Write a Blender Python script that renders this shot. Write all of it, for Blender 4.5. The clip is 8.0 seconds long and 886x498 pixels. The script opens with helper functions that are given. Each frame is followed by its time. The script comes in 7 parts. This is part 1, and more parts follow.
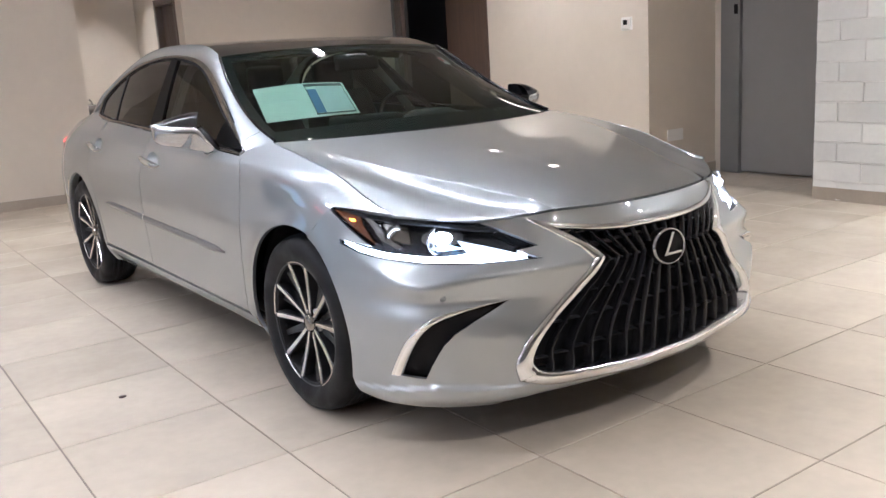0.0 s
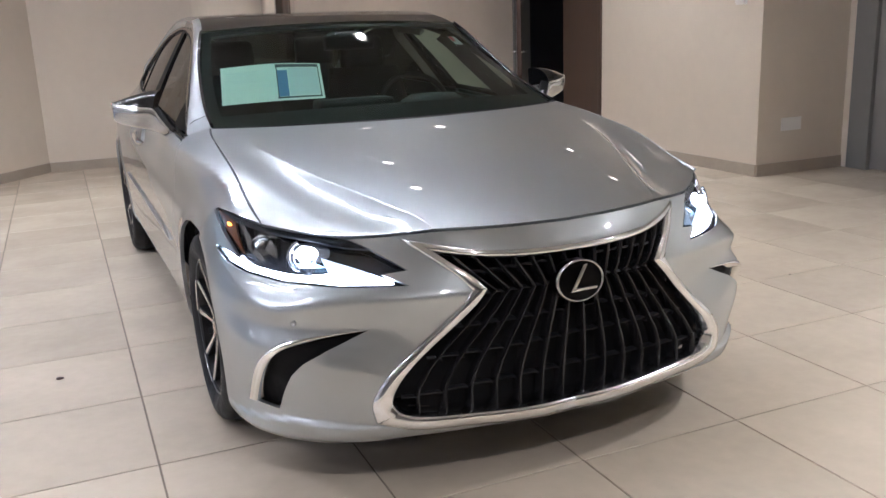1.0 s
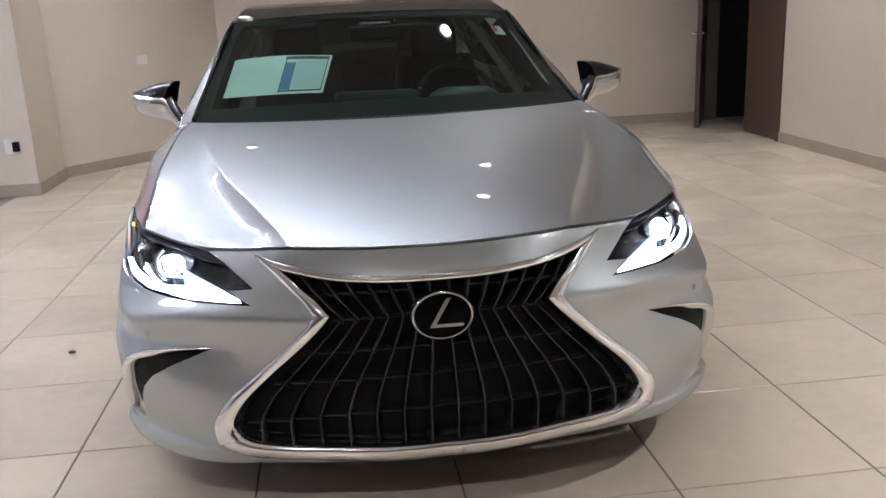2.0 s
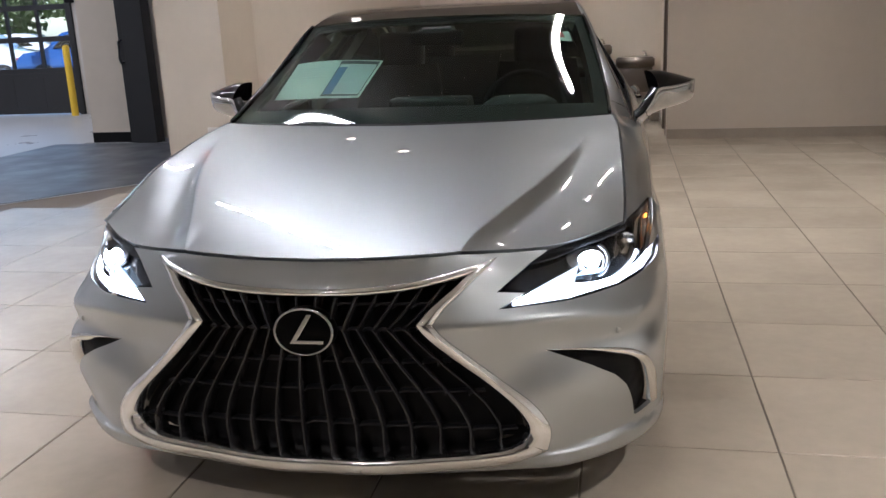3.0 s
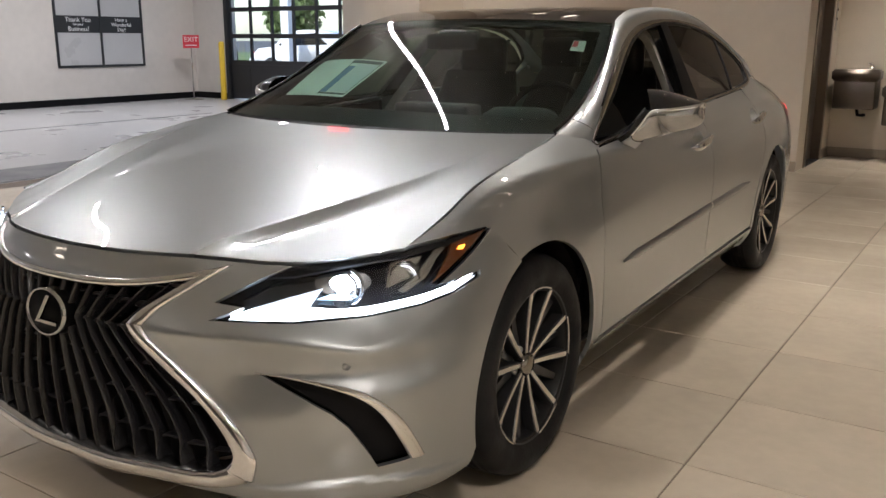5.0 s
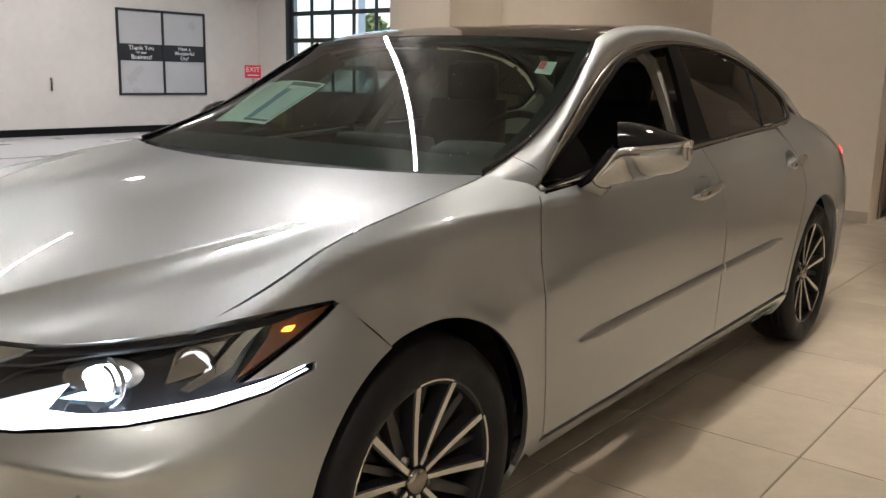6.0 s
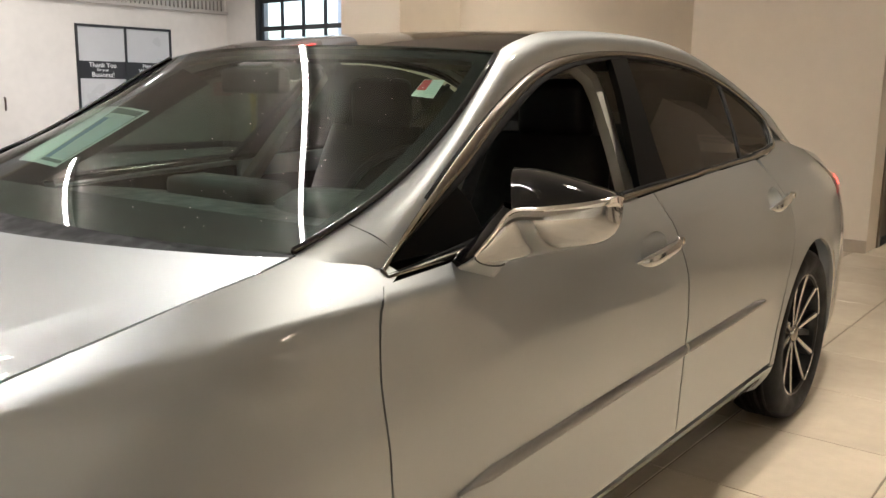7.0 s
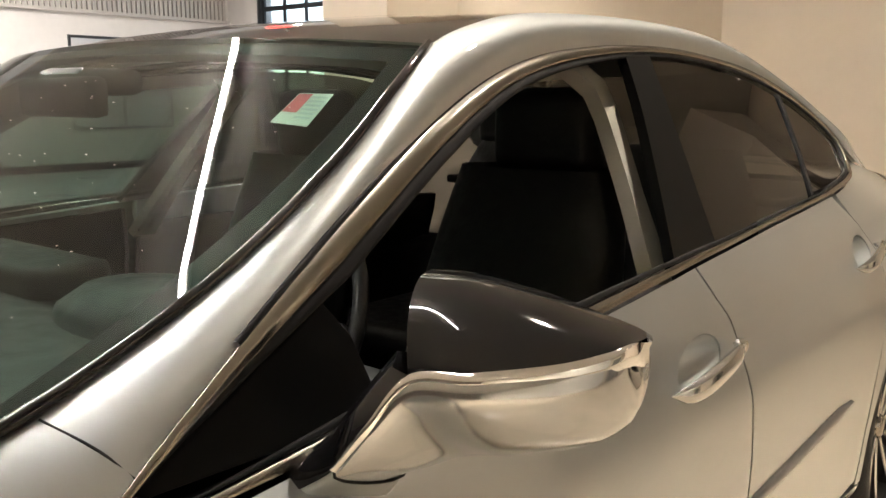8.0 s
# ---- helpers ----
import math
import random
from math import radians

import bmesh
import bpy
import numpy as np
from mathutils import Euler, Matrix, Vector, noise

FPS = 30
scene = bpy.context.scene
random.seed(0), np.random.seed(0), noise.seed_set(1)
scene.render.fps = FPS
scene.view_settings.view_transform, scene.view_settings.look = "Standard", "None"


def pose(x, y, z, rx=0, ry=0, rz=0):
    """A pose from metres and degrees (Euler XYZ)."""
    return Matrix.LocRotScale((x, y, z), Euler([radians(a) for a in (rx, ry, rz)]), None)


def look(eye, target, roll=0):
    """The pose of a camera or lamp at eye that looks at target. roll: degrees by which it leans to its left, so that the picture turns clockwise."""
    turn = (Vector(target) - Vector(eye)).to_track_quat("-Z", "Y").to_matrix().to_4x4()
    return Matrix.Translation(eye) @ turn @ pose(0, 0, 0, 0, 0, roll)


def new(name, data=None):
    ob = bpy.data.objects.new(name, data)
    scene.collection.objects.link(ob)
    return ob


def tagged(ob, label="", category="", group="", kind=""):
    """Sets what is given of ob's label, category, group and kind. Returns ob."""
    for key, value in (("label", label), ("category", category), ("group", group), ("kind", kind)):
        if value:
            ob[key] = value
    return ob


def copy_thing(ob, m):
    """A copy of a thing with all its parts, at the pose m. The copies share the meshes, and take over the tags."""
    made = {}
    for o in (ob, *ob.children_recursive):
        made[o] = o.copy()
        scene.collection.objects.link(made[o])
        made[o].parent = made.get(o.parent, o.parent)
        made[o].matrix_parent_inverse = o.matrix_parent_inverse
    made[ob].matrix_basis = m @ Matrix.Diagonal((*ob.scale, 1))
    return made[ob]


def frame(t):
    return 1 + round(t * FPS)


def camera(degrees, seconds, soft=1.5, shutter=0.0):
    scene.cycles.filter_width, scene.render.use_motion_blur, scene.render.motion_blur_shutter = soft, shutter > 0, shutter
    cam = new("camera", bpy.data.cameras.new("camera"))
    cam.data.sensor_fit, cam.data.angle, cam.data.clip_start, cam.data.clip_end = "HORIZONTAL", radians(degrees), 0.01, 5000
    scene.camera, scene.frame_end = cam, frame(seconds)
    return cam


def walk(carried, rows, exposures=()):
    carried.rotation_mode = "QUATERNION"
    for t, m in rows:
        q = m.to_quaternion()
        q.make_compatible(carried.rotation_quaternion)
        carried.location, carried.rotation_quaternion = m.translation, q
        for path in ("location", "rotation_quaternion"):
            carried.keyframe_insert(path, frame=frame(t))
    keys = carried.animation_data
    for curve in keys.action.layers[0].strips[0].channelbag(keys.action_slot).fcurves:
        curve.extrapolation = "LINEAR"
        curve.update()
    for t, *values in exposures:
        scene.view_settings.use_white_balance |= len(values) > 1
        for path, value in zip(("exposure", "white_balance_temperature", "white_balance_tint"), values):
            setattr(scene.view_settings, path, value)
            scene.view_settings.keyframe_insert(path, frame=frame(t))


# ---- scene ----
cam = camera(53.95, 8.0)
PATH = [
    (0, (-2.274, -2.832, 1.267), (-1.131, -1.247, 0.839), -3.64),
    (0.3, (-1.993, -2.844, 1.269), (-0.941, -1.202, 0.820), -3.79),
    (0.5, (-1.803, -2.868, 1.292), (-0.815, -1.193, 0.824), -3.79),
    (0.8, (-1.511, -2.944, 1.301), (-0.635, -1.213, 0.814), -2.95),
    (1, (-1.307, -2.972, 1.309), (-0.520, -1.199, 0.819), -2.27),
    (1.3, (-1.001, -2.979, 1.314), (-0.363, -1.154, 0.803), -2.10),
    (1.5, (-0.789, -2.965, 1.326), (-0.249, -1.110, 0.811), -2.04),
    (2, (-0.255, -3.016, 1.334), (-0.008, -1.101, 0.813), -2.52),
    (2.2, (-0.045, -2.971, 1.341), (0.069, -1.048, 0.801), -2.76),
    (3.3, (1.007, -2.850, 1.330), (0.482, -0.984, 0.837), -2.11),
    (3.5, (1.173, -2.772, 1.314), (0.555, -0.935, 0.821), -1.94),
    (4, (1.550, -2.616, 1.302), (0.718, -0.861, 0.824), -2.08),
    (4.2, (1.707, -2.575, 1.316), (0.800, -0.861, 0.826), -1.68),
    (5.3, (2.025, -1.955, 1.250), (0.931, -0.342, 0.802), 0.14),
    (5.5, (2.056, -1.777, 1.238), (0.925, -0.185, 0.806), 0.10),
    (5.8, (2.047, -1.547, 1.243), (0.863, 0.010, 0.829), 1.26),
    (6, (2.017, -1.392, 1.224), (0.808, 0.152, 0.832), 1.14),
    (6.3, (1.932, -1.131, 1.251), (0.732, 0.422, 0.867), 0.77),
    (6.5, (1.881, -0.958, 1.264), (0.704, 0.609, 0.863), 1.19),
    (6.8, (1.844, -0.709, 1.246), (0.658, 0.857, 0.871), 0.40),
    (7, (1.795, -0.565, 1.249), (0.590, 0.991, 0.890), 0.73),
    (7.3, (1.669, -0.327, 1.238), (0.449, 1.217, 0.880), 1.70),
    (7.5, (1.576, -0.157, 1.248), (0.360, 1.391, 0.894), 1.09),
    (7.8, (1.474, 0.057, 1.254), (0.247, 1.599, 0.916), 0.00),
    (8, (1.403, 0.217, 1.265), (0.159, 1.745, 0.925), 0.02),
]
EXPOSURES = [(0, 1.98, 5300, 16), (1, 1.76, 5300, 16), (1.5, 1.62, 5300, 16), (2, 1.56, 5350, 16), (3.5, 1.17, 5660, 15.5), (5.5, 1.31, 6080, 14), (6.0, 1.36, 6170, 13.5), (6.5, 1.73, 6290, 12.5), (7.5, 1.97, 6400, 12), (8, 2.27, 6480, 12)]
walk(cam, [(t, look(eye, target, roll)) for t, eye, target, roll in PATH], EXPOSURES)

# ---- world, light, exposure ----
ROOM = Matrix.Rotation(-0.01335, 4, "Z")

world = bpy.data.worlds.new("sky")
scene.world = world
world.use_nodes = True
wn = world.node_tree.nodes
sky = wn.new("ShaderNodeTexSky")
sky.sky_type = "NISHITA"
sky.sun_disc = False
sky.sun_elevation = radians(38)
sky.sun_rotation = radians(150)
wn["Background"].inputs["Strength"].default_value = 0.11
world.node_tree.links.new(sky.outputs["Color"], wn["Background"].inputs["Color"])

sun = new("sun", bpy.data.lights.new("sun", "SUN"))
sun.data.energy, sun.data.angle, sun.data.color = 2.8, radians(0.5), (1.0, 0.95, 0.87)
sun.matrix_world = look((0, 0, 30), (14, 24, 0))

WARM = (1.0, 0.90, 0.74)
POWER = 9
CEIL = 3.05


def lamp(x, y, z, power, size=0.085, colour=WARM, spread=104):
    data = bpy.data.lights.new("downlight_lamp", "AREA")
    data.shape, data.size, data.energy, data.color, data.spread = "DISK", size, power, colour, radians(spread)
    ob = new("downlight_lamp", data)
    ob.matrix_world = ROOM @ look((x, y, z), (x, y + 0.001, 0))
    return ob


# ---- materials ----
def material(name, colour, rough=0.5, metal=0.0, **kw):
    m = bpy.data.materials.new(name)
    m.use_nodes = True
    b = m.node_tree.nodes["Principled BSDF"]
    b.inputs["Base Color"].default_value = (*colour, 1)
    b.inputs["Roughness"].default_value = rough
    b.inputs["Metallic"].default_value = metal
    for key, value in kw.items():
        b.inputs[key.replace("_", " ").title().replace("Ior", "IOR")].default_value = value
    return m


def vary(m, scale=3.0, amount=0.15, detail=4.0, rough=0.1, bump=0.0, bump_scale=60.0, stretch=(1, 1, 1), pieces=0.0):
    """Breaks up a material's colour and gloss at two scales, with fine relief and a shade for each piece."""
    nt = m.node_tree
    b = nt.nodes["Principled BSDF"]
    col = tuple(b.inputs["Base Color"].default_value)
    base_rough = b.inputs["Roughness"].default_value
    tc = nt.nodes.new("ShaderNodeTexCoord")
    mp = nt.nodes.new("ShaderNodeMapping")
    mp.inputs["Scale"].default_value = stretch
    nt.links.new(tc.outputs["Object"], mp.inputs["Vector"])
    n1 = nt.nodes.new("ShaderNodeTexNoise")
    n1.inputs["Scale"].default_value, n1.inputs["Detail"].default_value = scale, detail
    n2 = nt.nodes.new("ShaderNodeTexNoise")
    n2.inputs["Scale"].default_value, n2.inputs["Detail"].default_value = scale * 9, 3
    info = nt.nodes.new("ShaderNodeObjectInfo")
    shift = nt.nodes.new("ShaderNodeVectorMath")
    shift.operation = "MULTIPLY_ADD"
    comb = nt.nodes.new("ShaderNodeCombineXYZ")
    for k in range(3):
        nt.links.new(info.outputs["Random"], comb.inputs[k])
    shift.inputs[1].default_value = (37.0, 53.0, 11.0) if pieces else (0, 0, 0)
    nt.links.new(comb.outputs[0], shift.inputs[0])
    nt.links.new(mp.outputs[0], shift.inputs[2])
    for n in (n1, n2):
        nt.links.new(shift.outputs[0], n.inputs["Vector"])
    add = nt.nodes.new("ShaderNodeMath")
    add.operation = "MULTIPLY_ADD"
    add.inputs[1].default_value = 0.4
    nt.links.new(n2.outputs["Fac"], add.inputs[0])
    nt.links.new(n1.outputs["Fac"], add.inputs[2])
    piece = nt.nodes.new("ShaderNodeMath")
    piece.operation = "MULTIPLY_ADD"
    piece.inputs[1].default_value = pieces
    nt.links.new(info.outputs["Random"], piece.inputs[0])
    nt.links.new(add.outputs[0], piece.inputs[2])
    ramp = nt.nodes.new("ShaderNodeMapRange")
    ramp.inputs["From Min"].default_value, ramp.inputs["From Max"].default_value = 0.4, 1.0 + pieces
    ramp.inputs["To Min"].default_value, ramp.inputs["To Max"].default_value = 1 - amount, 1 + amount * 0.6
    nt.links.new(piece.outputs[0], ramp.inputs["Value"])
    mul = nt.nodes.new("ShaderNodeMix")
    mul.data_type, mul.blend_type = "RGBA", "MULTIPLY"
    mul.inputs[0].default_value = 1
    mul.inputs[6].default_value = col
    nt.links.new(ramp.outputs[0], mul.inputs[7])
    nt.links.new(mul.outputs[2], b.inputs["Base Color"])
    rr = nt.nodes.new("ShaderNodeMapRange")
    rr.inputs["From Min"].default_value, rr.inputs["From Max"].default_value = 0.35, 0.65
    rr.inputs["To Min"].default_value, rr.inputs["To Max"].default_value = max(0.02, base_rough - rough), base_rough + rough
    nt.links.new(n1.outputs["Fac"], rr.inputs["Value"])
    nt.links.new(rr.outputs[0], b.inputs["Roughness"])
    if bump:
        n3 = nt.nodes.new("ShaderNodeTexNoise")
        n3.inputs["Scale"].default_value, n3.inputs["Detail"].default_value = bump_scale, 5
        nt.links.new(shift.outputs[0], n3.inputs["Vector"])
        bp = nt.nodes.new("ShaderNodeBump")
        bp.inputs["Strength"].default_value, bp.inputs["Distance"].default_value = bump, 0.003
        nt.links.new(n3.outputs["Fac"], bp.inputs["Height"])
        nt.links.new(bp.outputs[0], b.inputs["Normal"])
    return m


def glow(name, colour, strength):
    m = material(name, colour, 0.4)
    b = m.node_tree.nodes["Principled BSDF"]
    b.inputs["Emission Color"].default_value = (*colour, 1)
    b.inputs["Emission Strength"].default_value = strength
    return m


def glass(name, colour, rough=0.0, tint=1.0, weight=1.0, ior=1.45):
    """Thin pane: mirror-like gloss by Fresnel over a clear or tinted see-through sheet."""
    m = bpy.data.materials.new(name)
    m.use_nodes = True
    nt = m.node_tree
    nt.nodes.remove(nt.nodes["Principled BSDF"])
    out = nt.nodes["Material Output"]
    clear = nt.nodes.new("ShaderNodeBsdfTransparent")
    clear.inputs["Color"].default_value = (*colour, 1)
    gloss = nt.nodes.new("ShaderNodeBsdfGlossy")
    gloss.inputs["Roughness"].default_value = rough
    face = nt.nodes.new("ShaderNodeLayerWeight")
    face.inputs["Blend"].default_value = 0.5
    fifth = nt.nodes.new("ShaderNodeMath")
    fifth.operation = "POWER"
    fifth.inputs[1].default_value = 5.0
    nt.links.new(face.outputs["Facing"], fifth.inputs[0])
    f0 = ((ior - 1) / (ior + 1)) ** 2
    fres = nt.nodes.new("ShaderNodeMath")
    fres.operation = "MULTIPLY_ADD"
    fres.inputs[1].default_value, fres.inputs[2].default_value = 1 - f0, f0
    nt.links.new(fifth.outputs[0], fres.inputs[0])
    mix = nt.nodes.new("ShaderNodeMixShader")
    nt.links.new(fres.outputs[0], mix.inputs[0])
    nt.links.new(clear.outputs[0], mix.inputs[1])
    nt.links.new(gloss.outputs[0], mix.inputs[2])
    nt.links.new(mix.outputs[0], out.inputs["Surface"])
    return m


WALL = vary(material("wall_paint", (0.66, 0.585, 0.485), 0.55), 1.2, 0.06, 4, 0.06, 0.25, 90)
WALL_GARAGE = vary(material("garage_wall_paint", (0.66, 0.62, 0.57), 0.7), 0.8, 0.10, 5, 0.08, 0.4, 40)
BASE = vary(material("baseboard_tile", (0.40, 0.34, 0.27), 0.4), 4, 0.12)
TILE = vary(material("porcelain_tile", (0.56, 0.486, 0.388), 0.24, specular_ior_level=0.5), 2.0, 0.20, 8, 0.03, 0.02, 150, pieces=0.3)
GROUT = vary(material("grout", (0.20, 0.165, 0.13), 0.85), 8, 0.2)
CONCRETE = vary(material("polished_concrete", (0.42, 0.42, 0.42), 0.30), 1.3, 0.1, 6, 0.03, 0.05, 60)
DARKBAND = vary(material("dark_floor_band", (0.10, 0.105, 0.115), 0.4), 2, 0.2)
# showroom ceiling colour is kept dark to dim its reflection in glass and paint
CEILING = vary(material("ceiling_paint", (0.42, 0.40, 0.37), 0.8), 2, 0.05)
CEILING_GARAGE = vary(material("garage_ceiling_paint", (0.80, 0.79, 0.77), 0.8), 2, 0.05)
FOUNTAIN = vary(material("fountain_steel", (0.20, 0.175, 0.15), 0.36, 0.9), 2, 0.1, 3, 0.05)
BOWL = material("lamp_bowl", (0.30, 0.31, 0.33), 0.22, 1.0)
WOOD = vary(material("dark_wood", (0.085, 0.052, 0.038), 0.38), 3.0, 0.35, 5, 0.1, 0.2, 60, (9, 9, 0.7))
STEEL_DOOR = vary(material("grey_door_paint", (0.235, 0.225, 0.215), 0.42), 1.5, 0.06, 3, 0.06)
FRAME_GREY = vary(material("door_frame_paint", (0.20, 0.195, 0.185), 0.42), 2, 0.06)
BRICK = vary(material("white_brick", (0.76, 0.75, 0.71), 0.75), 3, 0.20, 6, 0.1, 0.9, 35, pieces=0.9)
MORTAR = vary(material("mortar", (0.80, 0.78, 0.74), 0.9), 10, 0.15, bump=0.5)
PLASTIC_WHITE = material("white_plastic", (0.78, 0.76, 0.72), 0.4)
BLACK = vary(material("black_plastic", (0.008, 0.008, 0.009), 0.55, specular_ior_level=0.12), 20, 0.2)
BLACK_GLOSS = material("gloss_black", (0.006, 0.006, 0.007), 0.06, coat_weight=0.1)
# real black on doors and posts; on walls it paints in an unlit room's shade
DOOR_UNLIT_BLACK = vary(material("black_door_paint_and_room_shade", (0.02, 0.021, 0.023), 0.45), 3, 0.2)
STAINLESS = vary(material("stainless_steel", (0.44, 0.42, 0.39), 0.30, 1.0), 2, 0.05, 2, 0.03)
YELLOW = vary(material("safety_yellow", (0.75, 0.50, 0.03), 0.5), 5, 0.15)
RED = material("sign_red", (0.62, 0.03, 0.05), 0.45)
WHITE = material("sign_white", (0.85, 0.85, 0.84), 0.5)
FROST = vary(material("frosted_window", (0.50, 0.50, 0.50), 0.35), 2, 0.05)
ASPHALT = vary(material("asphalt", (0.075, 0.075, 0.078), 0.85), 1.0, 0.25, 6, 0.08, 0.5, 80)
RIB = vary(material("ribbed_metal", (0.50, 0.46, 0.42), 0.45, 0.3), 3, 0.1)
# dark colour of an unseen wall, chosen to darken the car's nose
WALL_UNSEEN = vary(material("unseen_wall_dark", (0.24, 0.215, 0.19), 0.6), 1.2, 0.08)
LIFT = vary(material("bronze_lift_steel", (0.20, 0.165, 0.135), 0.34, 0.85), 2, 0.06, 2, 0.04)
PANE = glass("window_pane", (0.92, 0.95, 0.95))

PAINT = material("silver_paint", (0.362, 0.383, 0.394), 0.43, 0.93, coat_weight=1.0, coat_roughness=0.01, coat_ior=1.75)
MIRROR_SILVER = material("mirror_silver", (0.42, 0.425, 0.425), 0.17, 0.95, coat_weight=1.0, coat_roughness=0.015, coat_ior=1.7)
MOULD = material("moulding_paint", (0.24, 0.24, 0.245), 0.42, 0.7)
CHROME = material("chrome", (0.80, 0.80, 0.79), 0.07, 1.0)
SATIN = material("satin_chrome", (0.30, 0.28, 0.25), 0.20, 1.0)
FRAME_CHROME = material("grille_chrome", (0.72, 0.72, 0.73), 0.13, 1.0)
SMOKED = material("smoked_metal", (0.30, 0.28, 0.25), 0.16, 1.0)
RUBBER = vary(material("tyre_rubber", (0.008, 0.008, 0.009), 0.58, specular_ior_level=0.25), 12, 0.25, 4, 0.1, 0.3, 120)
MACHINED = material("machined_alloy", (0.72, 0.71, 0.69), 0.22, 1.0)
RIMBLACK = material("rim_black", (0.018, 0.018, 0.019), 0.3)
SCREEN = glass("windshield_glass", (0.29, 0.415, 0.35), ior=1.56)
TINT = glass("tinted_glass", (0.06, 0.058, 0.05), ior=1.55)
TINT_FRONT = glass("light_tinted_glass", (0.24, 0.26, 0.235), ior=1.5)
POST = material("post_black", (0.002, 0.002, 0.002), 0.4, specular_ior_level=0.06)
LENS = glass("lamp_lens", (0.93, 0.95, 0.97), ior=1.4)
ROOFGLASS = material("roof_glass", (0.009, 0.008, 0.008), 0.05, coat_weight=0.3)
SEAT = vary(material("seat_leather", (0.006, 0.006, 0.0075), 0.5), 30, 0.2, bump=0.4)
DASH = vary(material("dashboard_vinyl", (0.024, 0.026, 0.025), 0.55), 25, 0.15, bump=0.3)
TRIMLIGHT = vary(material("pillar_trim", (0.27, 0.255, 0.225), 0.8), 20, 0.1)
PAPER = vary(material("paper", (0.84, 0.93, 0.86), 0.7), 6, 0.04)
PAPER_BLUE = material("print_blue", (0.10, 0.22, 0.45), 0.7)
PAPER_DARK = material("print_dark", (0.05, 0.06, 0.07), 0.7)
PAPER_PALE = material("print_pale", (0.66, 0.75, 0.76), 0.7)
AMBER = glow("amber_lamp", (1.0, 0.30, 0.02), 3.0)
AMBER_OFF = material("amber_reflector", (0.13, 0.045, 0.016), 0.15)
DRL = glow("daytime_lamp", (0.92, 0.97, 1.0), 9.0)
WEDGE = glow("lamp_wedge", (0.62, 0.72, 0.78), 0.62)
FACET = glow("beam_facet", (0.45, 0.66, 0.80), 1.6)
BEAM = glow("headlamp_beam", (0.90, 0.97, 1.0), 7.0)
TAILRED = material("tail_lamp_red", (0.30, 0.012, 0.014), 0.12, coat_weight=1.0)
TAILGLOW = glow("tail_lamp_glow", (1.0, 0.05, 0.04), 3.0)
LED = glow("led_strip", (1.0, 0.95, 0.87), 62.0)
LED_GARAGE = glow("garage_strip", (1.0, 0.96, 0.92), 26.0)
DISC = glow("downlight_disc", (1.0, 0.86, 0.66), 5.0)
REDGLOW = glow("red_sign_glow", (1.0, 0.04, 0.03), 2.2)


# ---- mesh helpers ----
def part(name, bm, mat, parent=None, label="", smooth=True):
    me = bpy.data.meshes.new(name)
    bm.normal_update()
    if smooth:
        for f in bm.faces:
            f.smooth = True
    bm.to_mesh(me)
    bm.free()
    true = me.attributes.get("surface_normal")
    if true:
        flat = np.zeros(len(me.loops) * 3)
        true.data.foreach_get("vector", flat)
        me.attributes.remove(true)
        me.normals_split_custom_set(flat.reshape(-1, 3).tolist())
    for m in mat if isinstance(mat, (list, tuple)) else (mat,):
        me.materials.append(m)
    ob = new(name, me)
    if parent is not None:
        ob.parent = parent
    if label:
        ob["label"] = label
    return ob


def empty(name, m, label, category, group="", kind=""):
    ob = new(name)
    ob.empty_display_size = 0.1
    ob.matrix_world = m
    return tagged(ob, label, category, group, kind)


def box(lo, hi, bevel=0.0, bm=None, seg=2):
    own = bmesh.new()
    bmesh.ops.create_cube(own, size=1)
    lo, hi = Vector(lo), Vector(hi)
    for v in own.verts:
        v.co = Vector([lo[k] + (hi[k] - lo[k]) * (v.co[k] + 0.5) for k in range(3)])
    if bevel:
        bmesh.ops.bevel(own, geom=own.edges[:], offset=bevel, segments=seg, affect="EDGES", profile=0.6)
    return merge(bm, own)


def merge(bm, own, m=None):
    if m is not None:
        own.transform(m)
    if bm is None:
        return own
    me = bpy.data.meshes.new("tmp")
    own.to_mesh(me)
    own.free()
    bm.from_mesh(me)
    bpy.data.meshes.remove(me)
    return bm


def cyl(p, q, r, r2=None, seg=20, bm=None, caps=True):
    own = bmesh.new()
    p, q = Vector(p), Vector(q)
    d = q - p
    bmesh.ops.create_cone(own, cap_ends=caps, segments=seg, radius1=r, radius2=r if r2 is None else r2, depth=d.length)
    own.transform(Matrix.Translation((p + q) / 2) @ d.to_track_quat("Z", "Y").to_matrix().to_4x4())
    return merge(bm, own)


def prism(loop, lo, hi, axis="z", bm=None):
    """A closed outline pushed from lo to hi along an axis."""
    own = bmesh.new()

    def at(a, b, c):
        return {"z": (a, b, c), "y": (a, c, b), "x": (c, a, b)}[axis]

    low = [own.verts.new(at(a, b, lo)) for a, b in loop]
    high = [own.verts.new(at(a, b, hi)) for a, b in loop]
    n = len(loop)
    for k in range(n):
        own.faces.new((low[k], low[(k + 1) % n], high[(k + 1) % n], high[k]))
    own.faces.new(low[::-1])
    own.faces.new(high)
    bmesh.ops.recalc_face_normals(own, faces=own.faces[:])
    return merge(bm, own)


